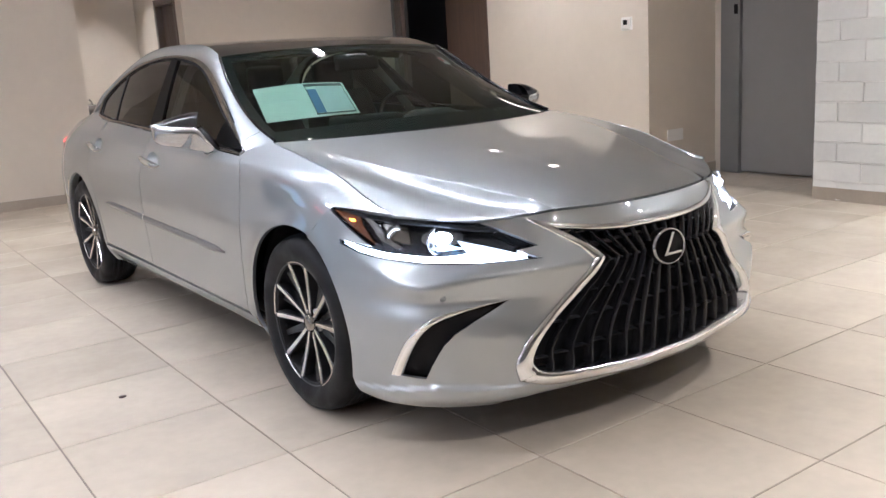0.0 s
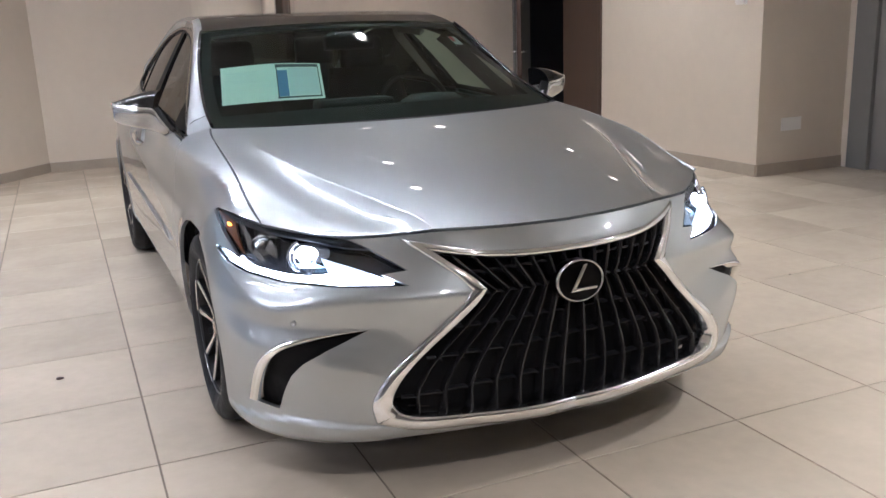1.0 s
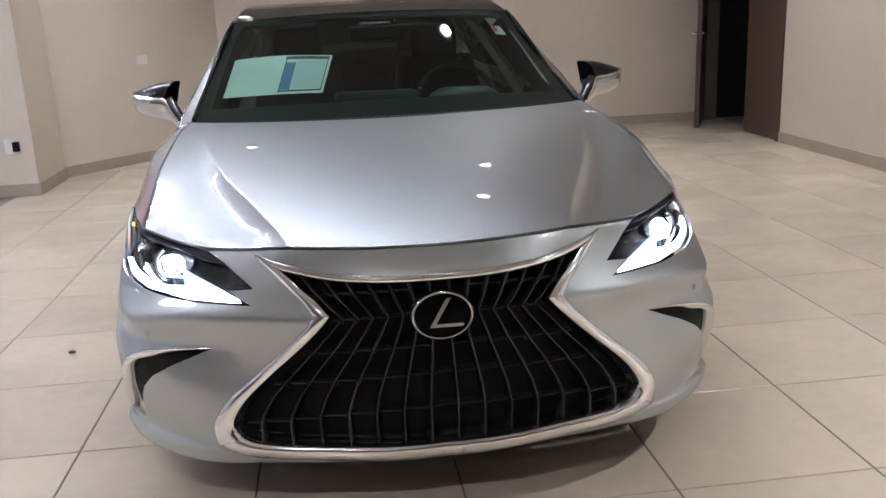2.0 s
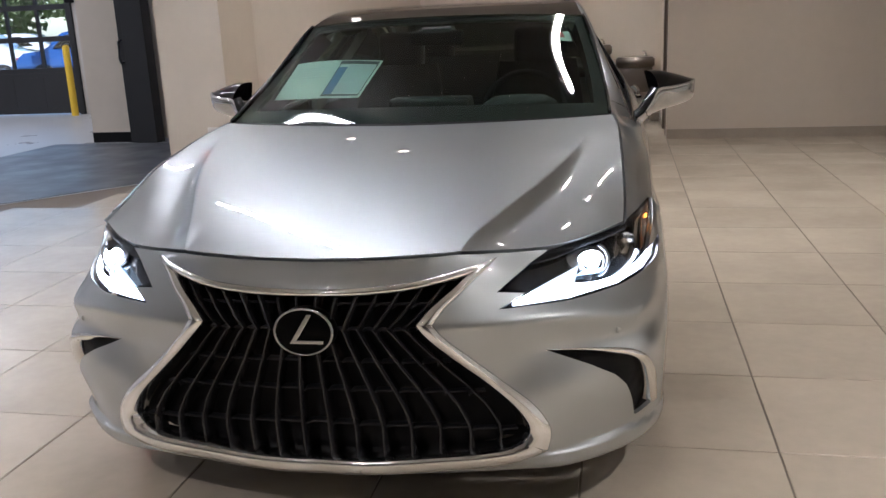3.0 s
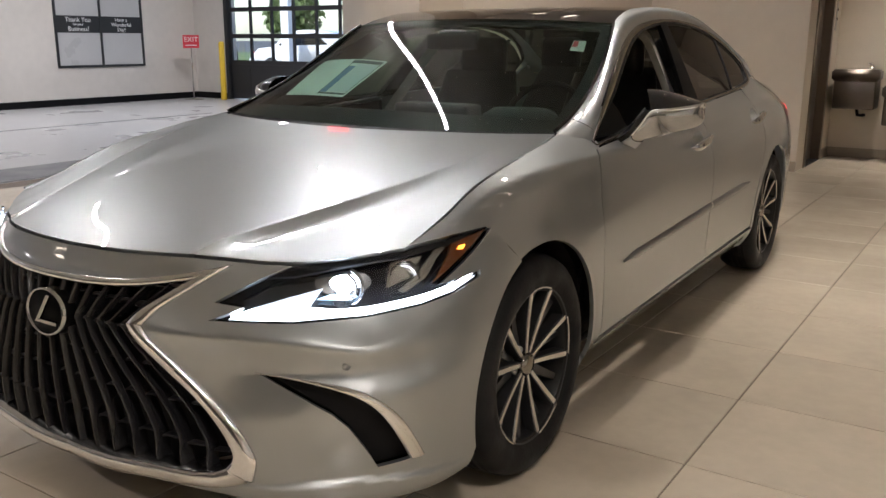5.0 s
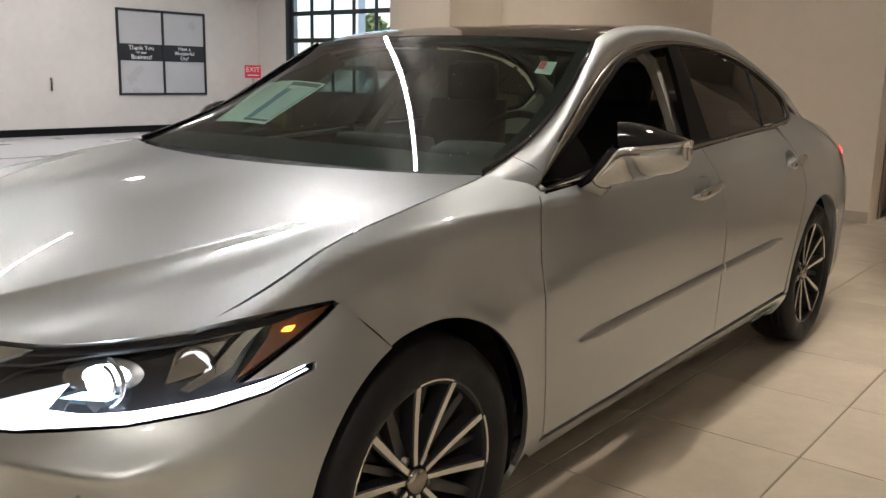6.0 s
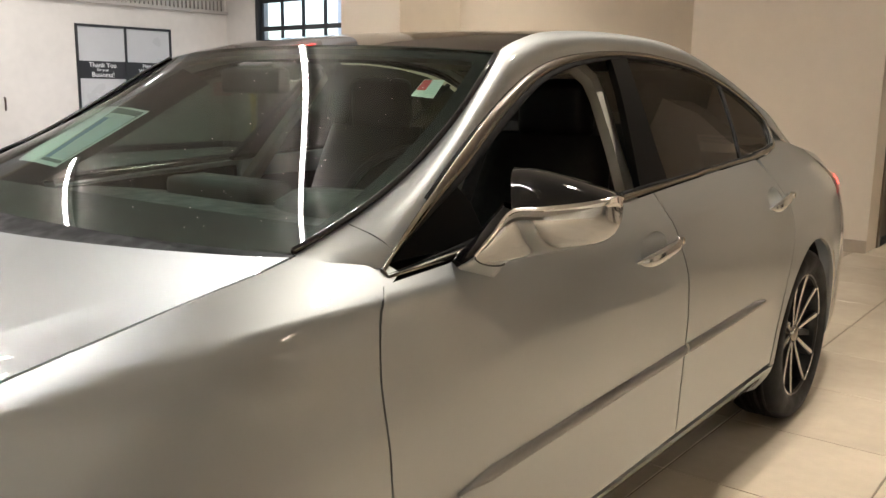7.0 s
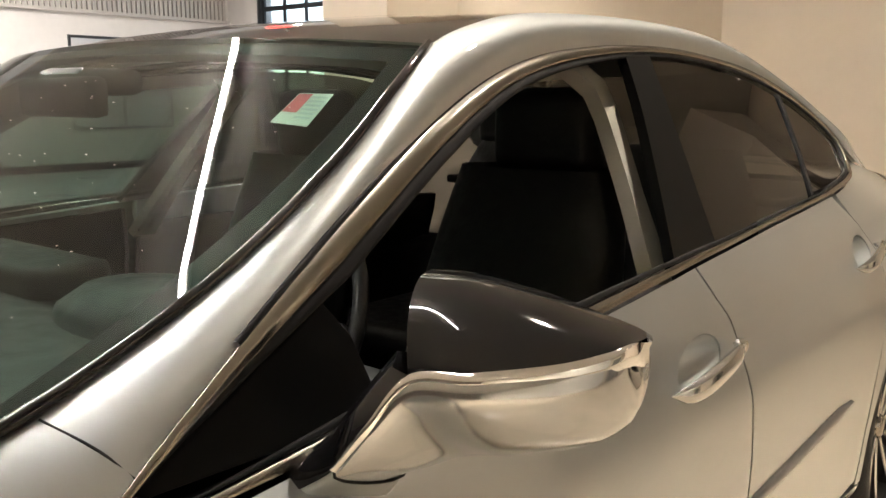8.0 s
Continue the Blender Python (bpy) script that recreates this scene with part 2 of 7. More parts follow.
def lathe(profile, seg=40, bm=None, m=None):
    """Profile of (radius, height) turned round z."""
    own = bmesh.new()
    rings = []
    for r, h in profile:
        if r < 1e-5:
            rings.append([own.verts.new((0, 0, h))] * seg)
        else:
            rings.append([own.verts.new((r * math.cos(2 * math.pi * k / seg), r * math.sin(2 * math.pi * k / seg), h)) for k in range(seg)])
    for a, b in zip(rings, rings[1:]):
        for k in range(seg):
            vs = []
            for v in (a[k], a[(k + 1) % seg], b[(k + 1) % seg], b[k]):
                if v not in vs:
                    vs.append(v)
            if len(vs) > 2:
                own.faces.new(vs)
    return merge(bm, own, m)


def spline(points, n, closed=False):
    """Catmull-Rom curve through the points, resampled evenly to n points."""
    p = np.array(points, float)
    if closed:
        p = np.vstack([p[-1:], p, p[:2]])
    else:
        p = np.vstack([2 * p[0] - p[1], p, 2 * p[-1] - p[-2]])
    out = []
    for k in range(1, len(p) - 2):
        for s in np.linspace(0, 1, 16, endpoint=False):
            a, b, c, d = p[k - 1], p[k], p[k + 1], p[k + 2]
            out.append(0.5 * (2 * b + (c - a) * s + (2 * a - 5 * b + 4 * c - d) * s**2 + (3 * b - a - 3 * c + d) * s**3))
    out.append(p[-2])
    out = np.array(out)
    return even(out, n)


def even(line, n):
    line = np.array(line, float)
    d = np.concatenate([[0], np.cumsum(np.linalg.norm(np.diff(line, axis=0), axis=1))])
    q = np.linspace(0, d[-1], n)
    return np.stack([np.interp(q, d, line[:, k]) for k in range(line.shape[1])], 1)


def tube(points, r, bm=None, seg=8, taper=1.0):
    """A round bar along a line."""
    own = bmesh.new()
    pts = [Vector(p) for p in points]
    rings = []
    up = Vector((0.13, 0.21, 0.97))
    for k, p in enumerate(pts):
        t = (pts[min(k + 1, len(pts) - 1)] - pts[max(k - 1, 0)]).normalized()
        a = t.cross(up).normalized()
        b = t.cross(a)
        rr = r * (1 + (taper - 1) * k / (len(pts) - 1))
        rings.append([own.verts.new(p + rr * (math.cos(2 * math.pi * j / seg) * a + math.sin(2 * math.pi * j / seg) * b)) for j in range(seg)])
    for x, y in zip(rings, rings[1:]):
        for j in range(seg):
            own.faces.new((x[j], x[(j + 1) % seg], y[(j + 1) % seg], y[j]))
    own.faces.new(rings[0][::-1])
    own.faces.new(rings[-1])
    bmesh.ops.recalc_face_normals(own, faces=own.faces[:])
    return merge(bm, own)


def skin(rows, bm=None, closed=False, flip=False):
    """A skin over rows of points, all of one length."""
    own = bmesh.new()
    vs = [[own.verts.new(p) for p in row] for row in rows]
    n = len(vs[0])
    for a, b in zip(vs, vs[1:]):
        for k in range(n if closed else n - 1):
            q = (a[k], a[(k + 1) % n], b[(k + 1) % n], b[k])
            own.faces.new(q[::-1] if flip else q)
    return merge(bm, own)


def words(text, size, mat, m, parent=None, name="lettering", depth=0.002, align="CENTER"):
    """Words in the built-in font, as a mesh."""
    data = bpy.data.curves.new("words", "FONT")
    data.body, data.size, data.extrude, data.align_x, data.align_y, data.resolution_u = text, size, depth, align, "CENTER", 3
    tmp = bpy.data.objects.new("words", data)
    scene.collection.objects.link(tmp)
    bpy.context.view_layer.update()
    me = bpy.data.meshes.new_from_object(tmp.evaluated_get(bpy.context.evaluated_depsgraph_get()))
    bpy.data.objects.remove(tmp)
    me.materials.clear()
    me.materials.append(mat)
    ob = new(name, me)
    if parent is not None:
        ob.parent = parent
    ob.matrix_basis = m
    return ob


# ---- smooth tables ----
def slopes(x, y):
    h = np.diff(x)[:, None]
    d = np.diff(y, axis=0) / h
    m = np.zeros_like(y)
    m[0], m[-1] = d[0], d[-1]
    a, b = d[:-1], d[1:]
    w1, w2 = 2 * h[1:] + h[:-1], h[1:] + 2 * h[:-1]
    ok = a * b > 0
    m[1:-1] = np.where(ok, (w1 + w2) / (w1 / np.where(ok, a, 1) + w2 / np.where(ok, b, 1)), 0)
    return m


def through_nodes(x, y, q):
    """Shape-keeping cubic through nodes; y is (nodes, samples), q is (samples)."""
    x = np.asarray(x, float)
    m = slopes(x, y)
    q = np.asarray(q, float)
    qc = np.clip(q, x[0], x[-1])
    k = np.clip(np.searchsorted(x, qc) - 1, 0, len(x) - 2)
    i = np.arange(len(q))
    h = x[k + 1] - x[k]
    s = (qc - x[k]) / h
    y0, y1, m0, m1 = y[k, i], y[k + 1, i], m[k, i], m[k + 1, i]
    v = (2 * s**3 - 3 * s**2 + 1) * y0 + (s**3 - 2 * s**2 + s) * h * m0 + (3 * s**2 - 2 * s**3) * y1 + (s**3 - s**2) * h * m1
    return v + np.where(q < x[0], (q - x[0]) * m[0, i], 0) + np.where(q > x[-1], (q - x[-1]) * m[-1, i], 0)


def table(us, vs, rows):
    rows = np.array(rows, float)

    def f(u, v):
        u, v = np.broadcast_arrays(np.asarray(u, float), np.asarray(v, float))
        shape, uf, vf = u.shape, u.ravel(), v.ravel()
        cols = np.stack([through_nodes(us, np.repeat(r[:, None], len(uf), 1), uf) for r in rows])
        return through_nodes(vs, cols, vf).reshape(shape)

    return f


def soft(f, u0, u1, v0, v1, su, sv):
    """A table evened out: blurred over su and sv, and read back with a smooth cubic."""
    hu, hv = su / 4, sv / 4
    nu, nv = int((u1 - u0) / hu) + 3, int((v1 - v0) / hv) + 3
    w = np.exp(-0.5 * (np.arange(-12, 13) / 4) ** 2)
    w /= w.sum()
    gu, gv = u0 + hu * (np.arange(nu + 24) - 13), v0 + hv * (np.arange(nv + 24) - 13)
    g = f(*np.meshgrid(gu, gv))
    g = np.apply_along_axis(lambda r: np.convolve(r, w, "valid"), 1, g)
    g = np.apply_along_axis(lambda r: np.convolve(r, w, "valid"), 0, g)

    def cubic(s):
        return (-0.5 * s**3 + s**2 - 0.5 * s, 1.5 * s**3 - 2.5 * s**2 + 1, -1.5 * s**3 + 2 * s**2 + 0.5 * s, 0.5 * s**3 - 0.5 * s**2)

    def read(u, v):
        u, v = np.broadcast_arrays(np.asarray(u, float), np.asarray(v, float))
        a, b = np.clip((u - u0) / hu + 1, 1, nu - 2.001), np.clip((v - v0) / hv + 1, 1, nv - 2.001)
        i, j = np.floor(a).astype(int), np.floor(b).astype(int)
        wu, wv = cubic(a - i), cubic(b - j)
        return sum(wv[q] * sum(wu[p] * g[j + q - 1, i + p - 1] for p in range(4)) for q in range(4))

    return read


def ease(s):
    s = np.clip(s, 0, 1)
    return s * s * (3 - 2 * s)


def inside(loop, p):
    loop, p = np.asarray(loop), np.asarray(p)
    a, b = loop, np.roll(loop, -1, 0)
    hit = np.zeros(len(p), bool)
    for (x0, y0), (x1, y1) in zip(a, b):
        if y0 == y1:
            continue
        c = (y0 > p[:, 1]) != (y1 > p[:, 1])
        hit ^= c & (p[:, 0] < (x1 - x0) * (p[:, 1] - y0) / (y1 - y0) + x0)
    return hit


def near(loop, p):
    a = np.asarray(loop)
    b = np.roll(a, -1, 0)
    best = np.full(len(p), 9.0)
    for p0, p1 in zip(a, b):
        d = p1 - p0
        s = np.clip(((p - p0) @ d) / max(d @ d, 1e-12), 0, 1)
        best = np.minimum(best, np.linalg.norm(p - p0 - s[:, None] * d, axis=1))
    return best


def loop_of(points, step):
    """A closed outline cut into pieces of about one step."""
    p = np.array(points, float)
    out = []
    for a, b in zip(p, np.roll(p, -1, 0)):
        n = max(1, int(round(np.linalg.norm(b - a) / step)))
        out += [a + (b - a) * k / n for k in range(n)]
    return np.array(out)


def fold_rim(own, fold):
    """Turns the open rim of a panel inwards, with a sharp edge."""
    own.normal_update()
    rim = [e for e in own.edges if e.is_boundary]
    normals = {v: v.normal.copy() for e in rim for v in e.verts}
    made = bmesh.ops.extrude_edge_only(own, edges=rim)
    for e in rim:
        e.smooth = False
    for v in [g for g in made["geom"] if isinstance(g, bmesh.types.BMVert)]:
        src = min((e.other_vert(v) for e in v.link_edges if e.other_vert(v) in normals), key=lambda s: (s.co - v.co).length, default=None)
        if src is not None:
            v.co -= normals[src] * fold


def sheet(outline, surf, step=0.02, holes=(), fold=0.014, flip=False, bm=None):
    """A panel: the outline, less its holes, in a flat chart, laid on a curved surface; its rim folds inwards."""
    from mathutils import geometry

    loops = [loop_of(outline, step)] + [loop_of(h, step) for h in holes]
    lo, hi = loops[0].min(0), loops[0].max(0)
    nx, ny = int((hi[0] - lo[0]) / step) + 2, int((hi[1] - lo[1]) / step) + 2
    gx, gy = np.meshgrid(lo[0] + step * (np.arange(nx) + 0.37), lo[1] + step * (np.arange(ny) + 0.37))
    pts = np.stack([gx.ravel(), gy.ravel()], 1)
    keep = inside(loops[0], pts)
    for h in loops[1:]:
        keep &= ~inside(h, pts)
    for loop in loops:
        keep &= near(loop, pts) > step * 0.45
    pts = pts[keep]
    verts, edges = [], []
    for loop in loops:
        s = len(verts)
        verts += [Vector(p) for p in loop]
        edges += [(s + k, s + (k + 1) % len(loop)) for k in range(len(loop))]
    verts += [Vector(p) for p in pts]
    vo, _, fo, *_ = geometry.delaunay_2d_cdt(verts, edges, [], 0, 1e-6)
    va = np.array([tuple(v) for v in vo])
    tri = np.array([f for f in fo if len(f) == 3])
    mid = va[tri].mean(1)
    ok = inside(loops[0], mid)
    for h in loops[1:]:
        ok &= ~inside(h, mid)
    tri = tri[ok]
    xyz = np.stack(surf(va[:, 0], va[:, 1]), 1)
    own = bmesh.new()
    bv = [own.verts.new(p) for p in xyz]
    for t in tri:
        try:
            own.faces.new([bv[k] for k in (t[::-1] if flip else t)])
        except ValueError:
            pass
    for v in [v for v in own.verts if not v.link_faces]:
        own.verts.remove(v)
    own.normal_update()
    e = 8e-4
    du = np.stack(surf(va[:, 0] + e, va[:, 1]), 1) - np.stack(surf(va[:, 0] - e, va[:, 1]), 1)
    dv = np.stack(surf(va[:, 0], va[:, 1] + e), 1) - np.stack(surf(va[:, 0], va[:, 1] - e), 1)
    up = np.cross(du, dv)
    up /= np.linalg.norm(up, axis=1)[:, None] + 1e-12
    place = {v: k for k, v in enumerate(bv) if v.is_valid}
    lay = own.loops.layers.float_vector.new("surface_normal")
    turn = 1 if sum(f.normal.dot(Vector(up[place[f.verts[0]]])) for f in own.faces) > 0 else -1
    body = set(own.faces)
    for f in own.faces:
        for lp in f.loops:
            lp[lay] = Vector(up[place[lp.vert]]) * turn
    if fold:
        fold_rim(own, fold)
        for f in own.faces:
            if f not in body:
                for lp in f.loops:
                    lp[lay] = Vector((0, 0, 0))
    return merge(bm, own)


def ribbon(inner, outer, surf, lift, bm=None, closed=False, profile=((0, -1.0), (0, 0.6), (0.25, 1.0), (0.75, 1.0), (1, 0.6), (1, -1.0)), flip=False):
    """A raised band between two lines of the same chart."""
    inner, outer = np.asarray(inner), np.asarray(outer)
    rows = []
    for w, h in profile:
        p = inner + (outer - inner) * w
        rows.append((p, h * lift))
    base = [np.stack(surf(p[:, 0], p[:, 1]), 1) for p, _ in rows]
    e = 1e-3
    pts = []
    for (p, h), b in zip(rows, base):
        du = np.stack(surf(p[:, 0] + e, p[:, 1]), 1) - b
        dv = np.stack(surf(p[:, 0], p[:, 1] + e), 1) - b
        n = np.cross(du, dv)
        n /= np.linalg.norm(n, axis=1)[:, None]
        pts.append(b + n * h * (-1 if flip else 1))
    return skin(pts, bm, closed, not flip)


# ---- the room ----
def setting(name, bm, mat, label="", smooth=False):
    ob = part(name, bm, mat, None, label, smooth)
    ob.matrix_world = ROOM
    ob["kind"] = "structure"
    return ob


def wall(name, loop, label, z0=0.0, z1=CEIL, mat=None):
    return setting(name, prism(loop, z0, z1), mat or WALL, label)


def strip(name, lines, label, h=0.10, t=0.012, mat=None):
    """Baseboard: thin upright strips along floor lines, on the left of each line's way."""
    bm = bmesh.new()
    for (x0, y0), (x1, y1) in lines:
        d = Vector((x1 - x0, y1 - y0, 0))
        n = Vector((-d.y, d.x, 0)).normalized() * t
        own = prism([(x0, y0), (x1, y1), (x1 + n.x, y1 + n.y), (x0 + n.x, y0 + n.y)], 0.0, h)
        merge(bm, own)
    return setting(name, bm, mat or BASE, label)


BACK = 7.05
NICHE = 8.55
TW = 0.2
floor = setting("floor", prism([(-5.85, -8), (6, -8), (6, 9.2), (-3.0, 9.2), (-3.0, 4.62), (-3.35, 4.62), (-4.4, 3.36), (-5.6, 2.76)], -0.05, -0.004), GROUT, "beige porcelain tile floor with dark grout joints")
wall("wall_back_left", [(-1.44, BACK), (-1.44, 7.30), (0.17, 7.30), (0.17, 6.97)], "beige painted wall behind the parked car")
wall("wall_niche_side", [(-0.03, 8.14), (0.17, 8.14), (0.17, NICHE + TW), (-0.03, NICHE + TW)], "beige painted return of the fountain niche")
wall("wall_niche_back", [(0.17, NICHE), (1.27, NICHE), (1.27, NICHE + TW), (0.17, NICHE + TW)], "cream painted back of the drinking fountain niche")
wall("wall_back_right", [(1.27, BACK - 0.2), (4.02, BACK - 0.2), (4.02, BACK), (1.27, BACK)], "beige painted wall beside the fountain niche")
wall("wall_niche_right", [(1.27, 7.78), (1.47, 7.78), (1.47, NICHE + TW), (1.27, NICHE + TW)], "cream painted side of the fountain niche")
wall("wall_over_niche_door", [(1.27, BACK), (1.47, BACK), (1.47, 7.78), (1.27, 7.78)], "cream wall over the niche door", 2.14)
wall("wall_behind_niche_door", [(1.60, BACK), (1.70, BACK), (1.70, 8.0), (1.60, 8.0)], "added black backing behind the niche door", mat=DOOR_UNLIT_BLACK)
wall("wall_slanted", [(-1.44, BACK), (-1.44, BACK + 0.3), (-3.35, 5.1), (-3.35, 4.8), (-2.95, 5.2)], "beige painted wall running at a slant")
wall("pillar", [(-2.74, 4.6), (-2.74, 5.35), (-3.0, 5.35), (-3.37, 5.0), (-3.37, 4.6)], "pale beige painted pillar at the showroom opening", 0, 4.4)
wall("wall_right", [(4.02, 2.62), (4.02, 4.92), (4.22, 4.92), (4.22, 2.82), (5.2, 2.82), (5.2, 2.62)], "cream painted wall with a thermostat")
wall("wall_door_side", [(4.98, 2.62), (5.18, 2.62), (5.18, 2.55), (4.98, 2.55)], "beige return beside the grey steel door")
wall("wall_door_far", [(4.98, 1.44), (5.18, 1.44), (5.18, 0.6), (4.98, 0.6)], "beige wall beyond the grey steel door")
wall("wall_over_steel_door", [(4.98, 2.55), (5.18, 2.55), (5.18, 1.44), (4.98, 1.44)], "beige wall over the grey steel door", 2.22)
brick_wall = wall("wall_brick", [(4.075, -8), (4.075, 1.0), (4.98, 1.0), (4.98, -8)], "white washed brick wall", mat=MORTAR)
wall("wall_over_wood_door", [(4.02, 4.92), (4.02, 6.95), (4.22, 6.95), (4.22, 4.92)], "beige wall over the dark wooden door", 2.35)
# added out of view; its dark colour shapes what the bumper reflects
wall("wall_front", [(-14, -8.2), (6, -8.2), (6, -8), (-14, -8)], "added unseen wall behind the camera, dark to deepen the car's contrast", z1=4.4, mat=WALL_UNSEEN)
# the unlit room's darkness is put into the black colour of its walls
wall("wall_dark_room_back", [(5.4, 4.9), (5.6, 4.9), (5.6, 7.2), (5.4, 7.2)], "back of the unlit room behind the wooden door, its shade painted black", mat=DOOR_UNLIT_BLACK)
wall("wall_dark_room_side", [(4.22, 6.95), (5.6, 6.95), (5.6, 7.15), (4.22, 7.15)], "side of the unlit room, its shade painted black", mat=DOOR_UNLIT_BLACK)
wall("wall_behind_steel_door", [(5.24, 1.2), (5.44, 1.2), (5.44, 2.82), (5.24, 2.82)], "added black backing behind the grey steel door", mat=DOOR_UNLIT_BLACK)
wall("wall_dark_room_near", [(4.22, 4.75), (5.6, 4.75), (5.6, 4.9), (4.22, 4.9)], "near side of the unlit room, its shade painted black", mat=DOOR_UNLIT_BLACK)
strip("baseboard",
      [((0.17, 6.97), (-1.44, BACK)), ((4.02, BACK - 0.2), (1.27, BACK - 0.2)), ((-1.44, BACK), (-2.88, 5.3)), ((4.02, 2.62), (4.02, 4.92)), ((4.98, 2.62), (4.02, 2.62)),
       ((4.075, -8), (4.075, 1.0)), ((-2.74, 4.6), (-3.37, 4.6)), ((-2.74, 5.35), (-2.74, 4.6)), ((0.17, NICHE), (0.17, 8.14)), ((1.27, NICHE), (0.17, NICHE)), ((1.27, 7.78), (1.27, NICHE))],
      "low beige stone baseboard along the walls")
ceiling = setting("ceiling", prism([(-5.9, -8), (6, -8), (6, 9.2), (-3.0, 9.2), (-3.0, 5.2), (-5.9, 5.2)], CEIL, CEIL + 0.15), CEILING, "plain showroom ceiling, toned dark to dim its reflections")

# service drive beyond the opening
setting("garage_floor", prism([(-14, -8), (-5.85, -8), (-5.6, 2.76), (-4.4, 3.36), (-3.35, 4.62), (-3.0, 4.62), (-3.0, 12), (-14, 12)], -0.05, -0.0005), CONCRETE, "grey polished concrete floor of the service drive")
setting("floor_band", prism([(-6.42, -8), (-6.42, 7.2), (-3.4, 7.2), (-3.4, 4.62), (-4.42, 3.36), (-5.62, 2.76), (-5.87, -8)], -0.02, 0.0035), DARKBAND, "dark grey band across the floor of the service drive")
setting("floor_groove", box((-9.99, -2.0, -0.01), (-9.93, 8.5, 0.003)), DARKBAND, "thin dark trench line in the concrete floor")
GX, GY = -13.5, 11.3
wall("wall_garage_left", [(GX, -8), (GX, GY), (GX - 0.25, GY), (GX - 0.25, -8)], "off-white block wall of the service drive", z1=4.4, mat=WALL_GARAGE)
wall("wall_garage_pier", [(GX - 0.25, GY), (-12.52, GY), (-12.52, GY + 0.3), (GX - 0.25, GY + 0.3)], "off-white pier beside the overhead door", z1=4.4, mat=WALL_GARAGE)
wall("wall_garage_right", [(-8.62, GY), (-5.9, GY), (-5.9, GY + 0.3), (-8.62, GY + 0.3)], "off-white wall beside the overhead door", z1=4.4, mat=WALL_GARAGE)
wall("wall_garage_header", [(-12.52, GY), (-8.62, GY), (-8.62, GY + 0.3), (-12.52, GY + 0.3)], "off-white wall over the overhead door", 3.45, 4.4, mat=WALL_GARAGE)
wall("pillar_far", [(-5.95, 7.35), (-5.28, 7.35), (-5.28, 8.0), (-5.95, 8.0)], "beige pillar beside the overhead door", z1=4.4)
wall("wall_garage_link", [(-5.95, 8.0), (-5.95, GY + 0.3), (-5.75, GY + 0.3), (-5.75, 8.0)], "beige wall running back from the pillar", z1=4.4)
wall("wall_garage_back", [(-5.28, 7.7), (-3.0, 7.7), (-3.0, 7.9), (-5.28, 7.9)], "beige wall closing the service drive", z1=4.4)
strip("garage_baseboard", [((GX, GY), (GX, -8)), ((-12.52, GY), (GX, GY)), ((-5.28, 7.35), (-5.95, 7.35))], "dark grey rubber baseboard of the service drive", 0.13, 0.015, BLACK)
setting("garage_ceiling", prism([(-14, -8), (-6.1, -8), (-6.1, 5.4), (-3.0, 5.4), (-3.0, 12), (-14, 12)], 4.4, 4.55), CEILING_GARAGE, "pale ceiling of the service drive")
setting("bulkhead", prism([(-6.1, -8), (-5.9, -8), (-5.9, 5.2), (-3.4, 5.2), (-3.4, 5.4), (-6.1, 5.4)], CEIL, 4.4), WALL, "beige bulkhead over the showroom opening")

# ribbed metal panel high on the service drive wall
bm = bmesh.new()
for k in range(150):
    y = -3.0 + k * 0.095
    box((GX, y, 2.80), (GX + 0.05, y + 0.055, 4.39), 0, bm)
box((GX, -3.0, 2.74), (GX + 0.07, GY, 2.80), 0, bm)
tagged(setting("ribbed_panel", bm, RIB, "grey ribbed metal panel high on the wall"))


# ---- pieces of the room ----
def framed_window(name, x, y0, y1, z0, z1):
    """Fixed window with a black frame and frosted panes in the service drive wall."""
    w = new(name)
    w.matrix_world = ROOM
    tagged(w, "black framed window with frosted panes and a dark message band", "window", kind="structure")
    t = 0.045
    ym = (y0 + y1) / 2
    part("window_frame", box((x - 0.02, y0, z1 - t), (x + 0.03, y1, z1), 0.004, box((x - 0.02, y0, z0), (x + 0.03, y1, z0 + t), 0.004)), DOOR_UNLIT_BLACK, w, smooth=False)
    for y in (y0, ym - t / 2, y1 - t):
        part("mullion", box((x - 0.02, y, z0 + t), (x + 0.028, y + t, z1 - t), 0.004), DOOR_UNLIT_BLACK, w, smooth=False)
    for a, b in ((y0 + t, ym - t / 2), (ym + t / 2, y1 - t)):
        part("pane", box((x + 0.001, a, z0 + t), (x + 0.007, b, z1 - t)), FROST, w, smooth=False)
        zb = z0 + 0.82
        band = part("message_band", box((x + 0.007, a, zb - 0.16), (x + 0.012, b, zb + 0.16)), DOOR_UNLIT_BLACK, w, "black band with white lettering", False)
        lines = (("Thank You", 0.125, 0.085), ("for your", 0.07, 0.0), ("Business!", 0.125, -0.09)) if a < ym - 0.5 else (("Have a", 0.105, 0.095), ("Wonderful", 0.105, 0.0), ("Day!", 0.105, -0.095))
        for text, size, dz in lines:
            words(text, size, WHITE, pose(x + 0.0135, (a + b) / 2, zb + dz, 90, 0, 90), band)
    return w


framed_window("window_1", GX, 7.92, 9.92, 0.72, 2.36)


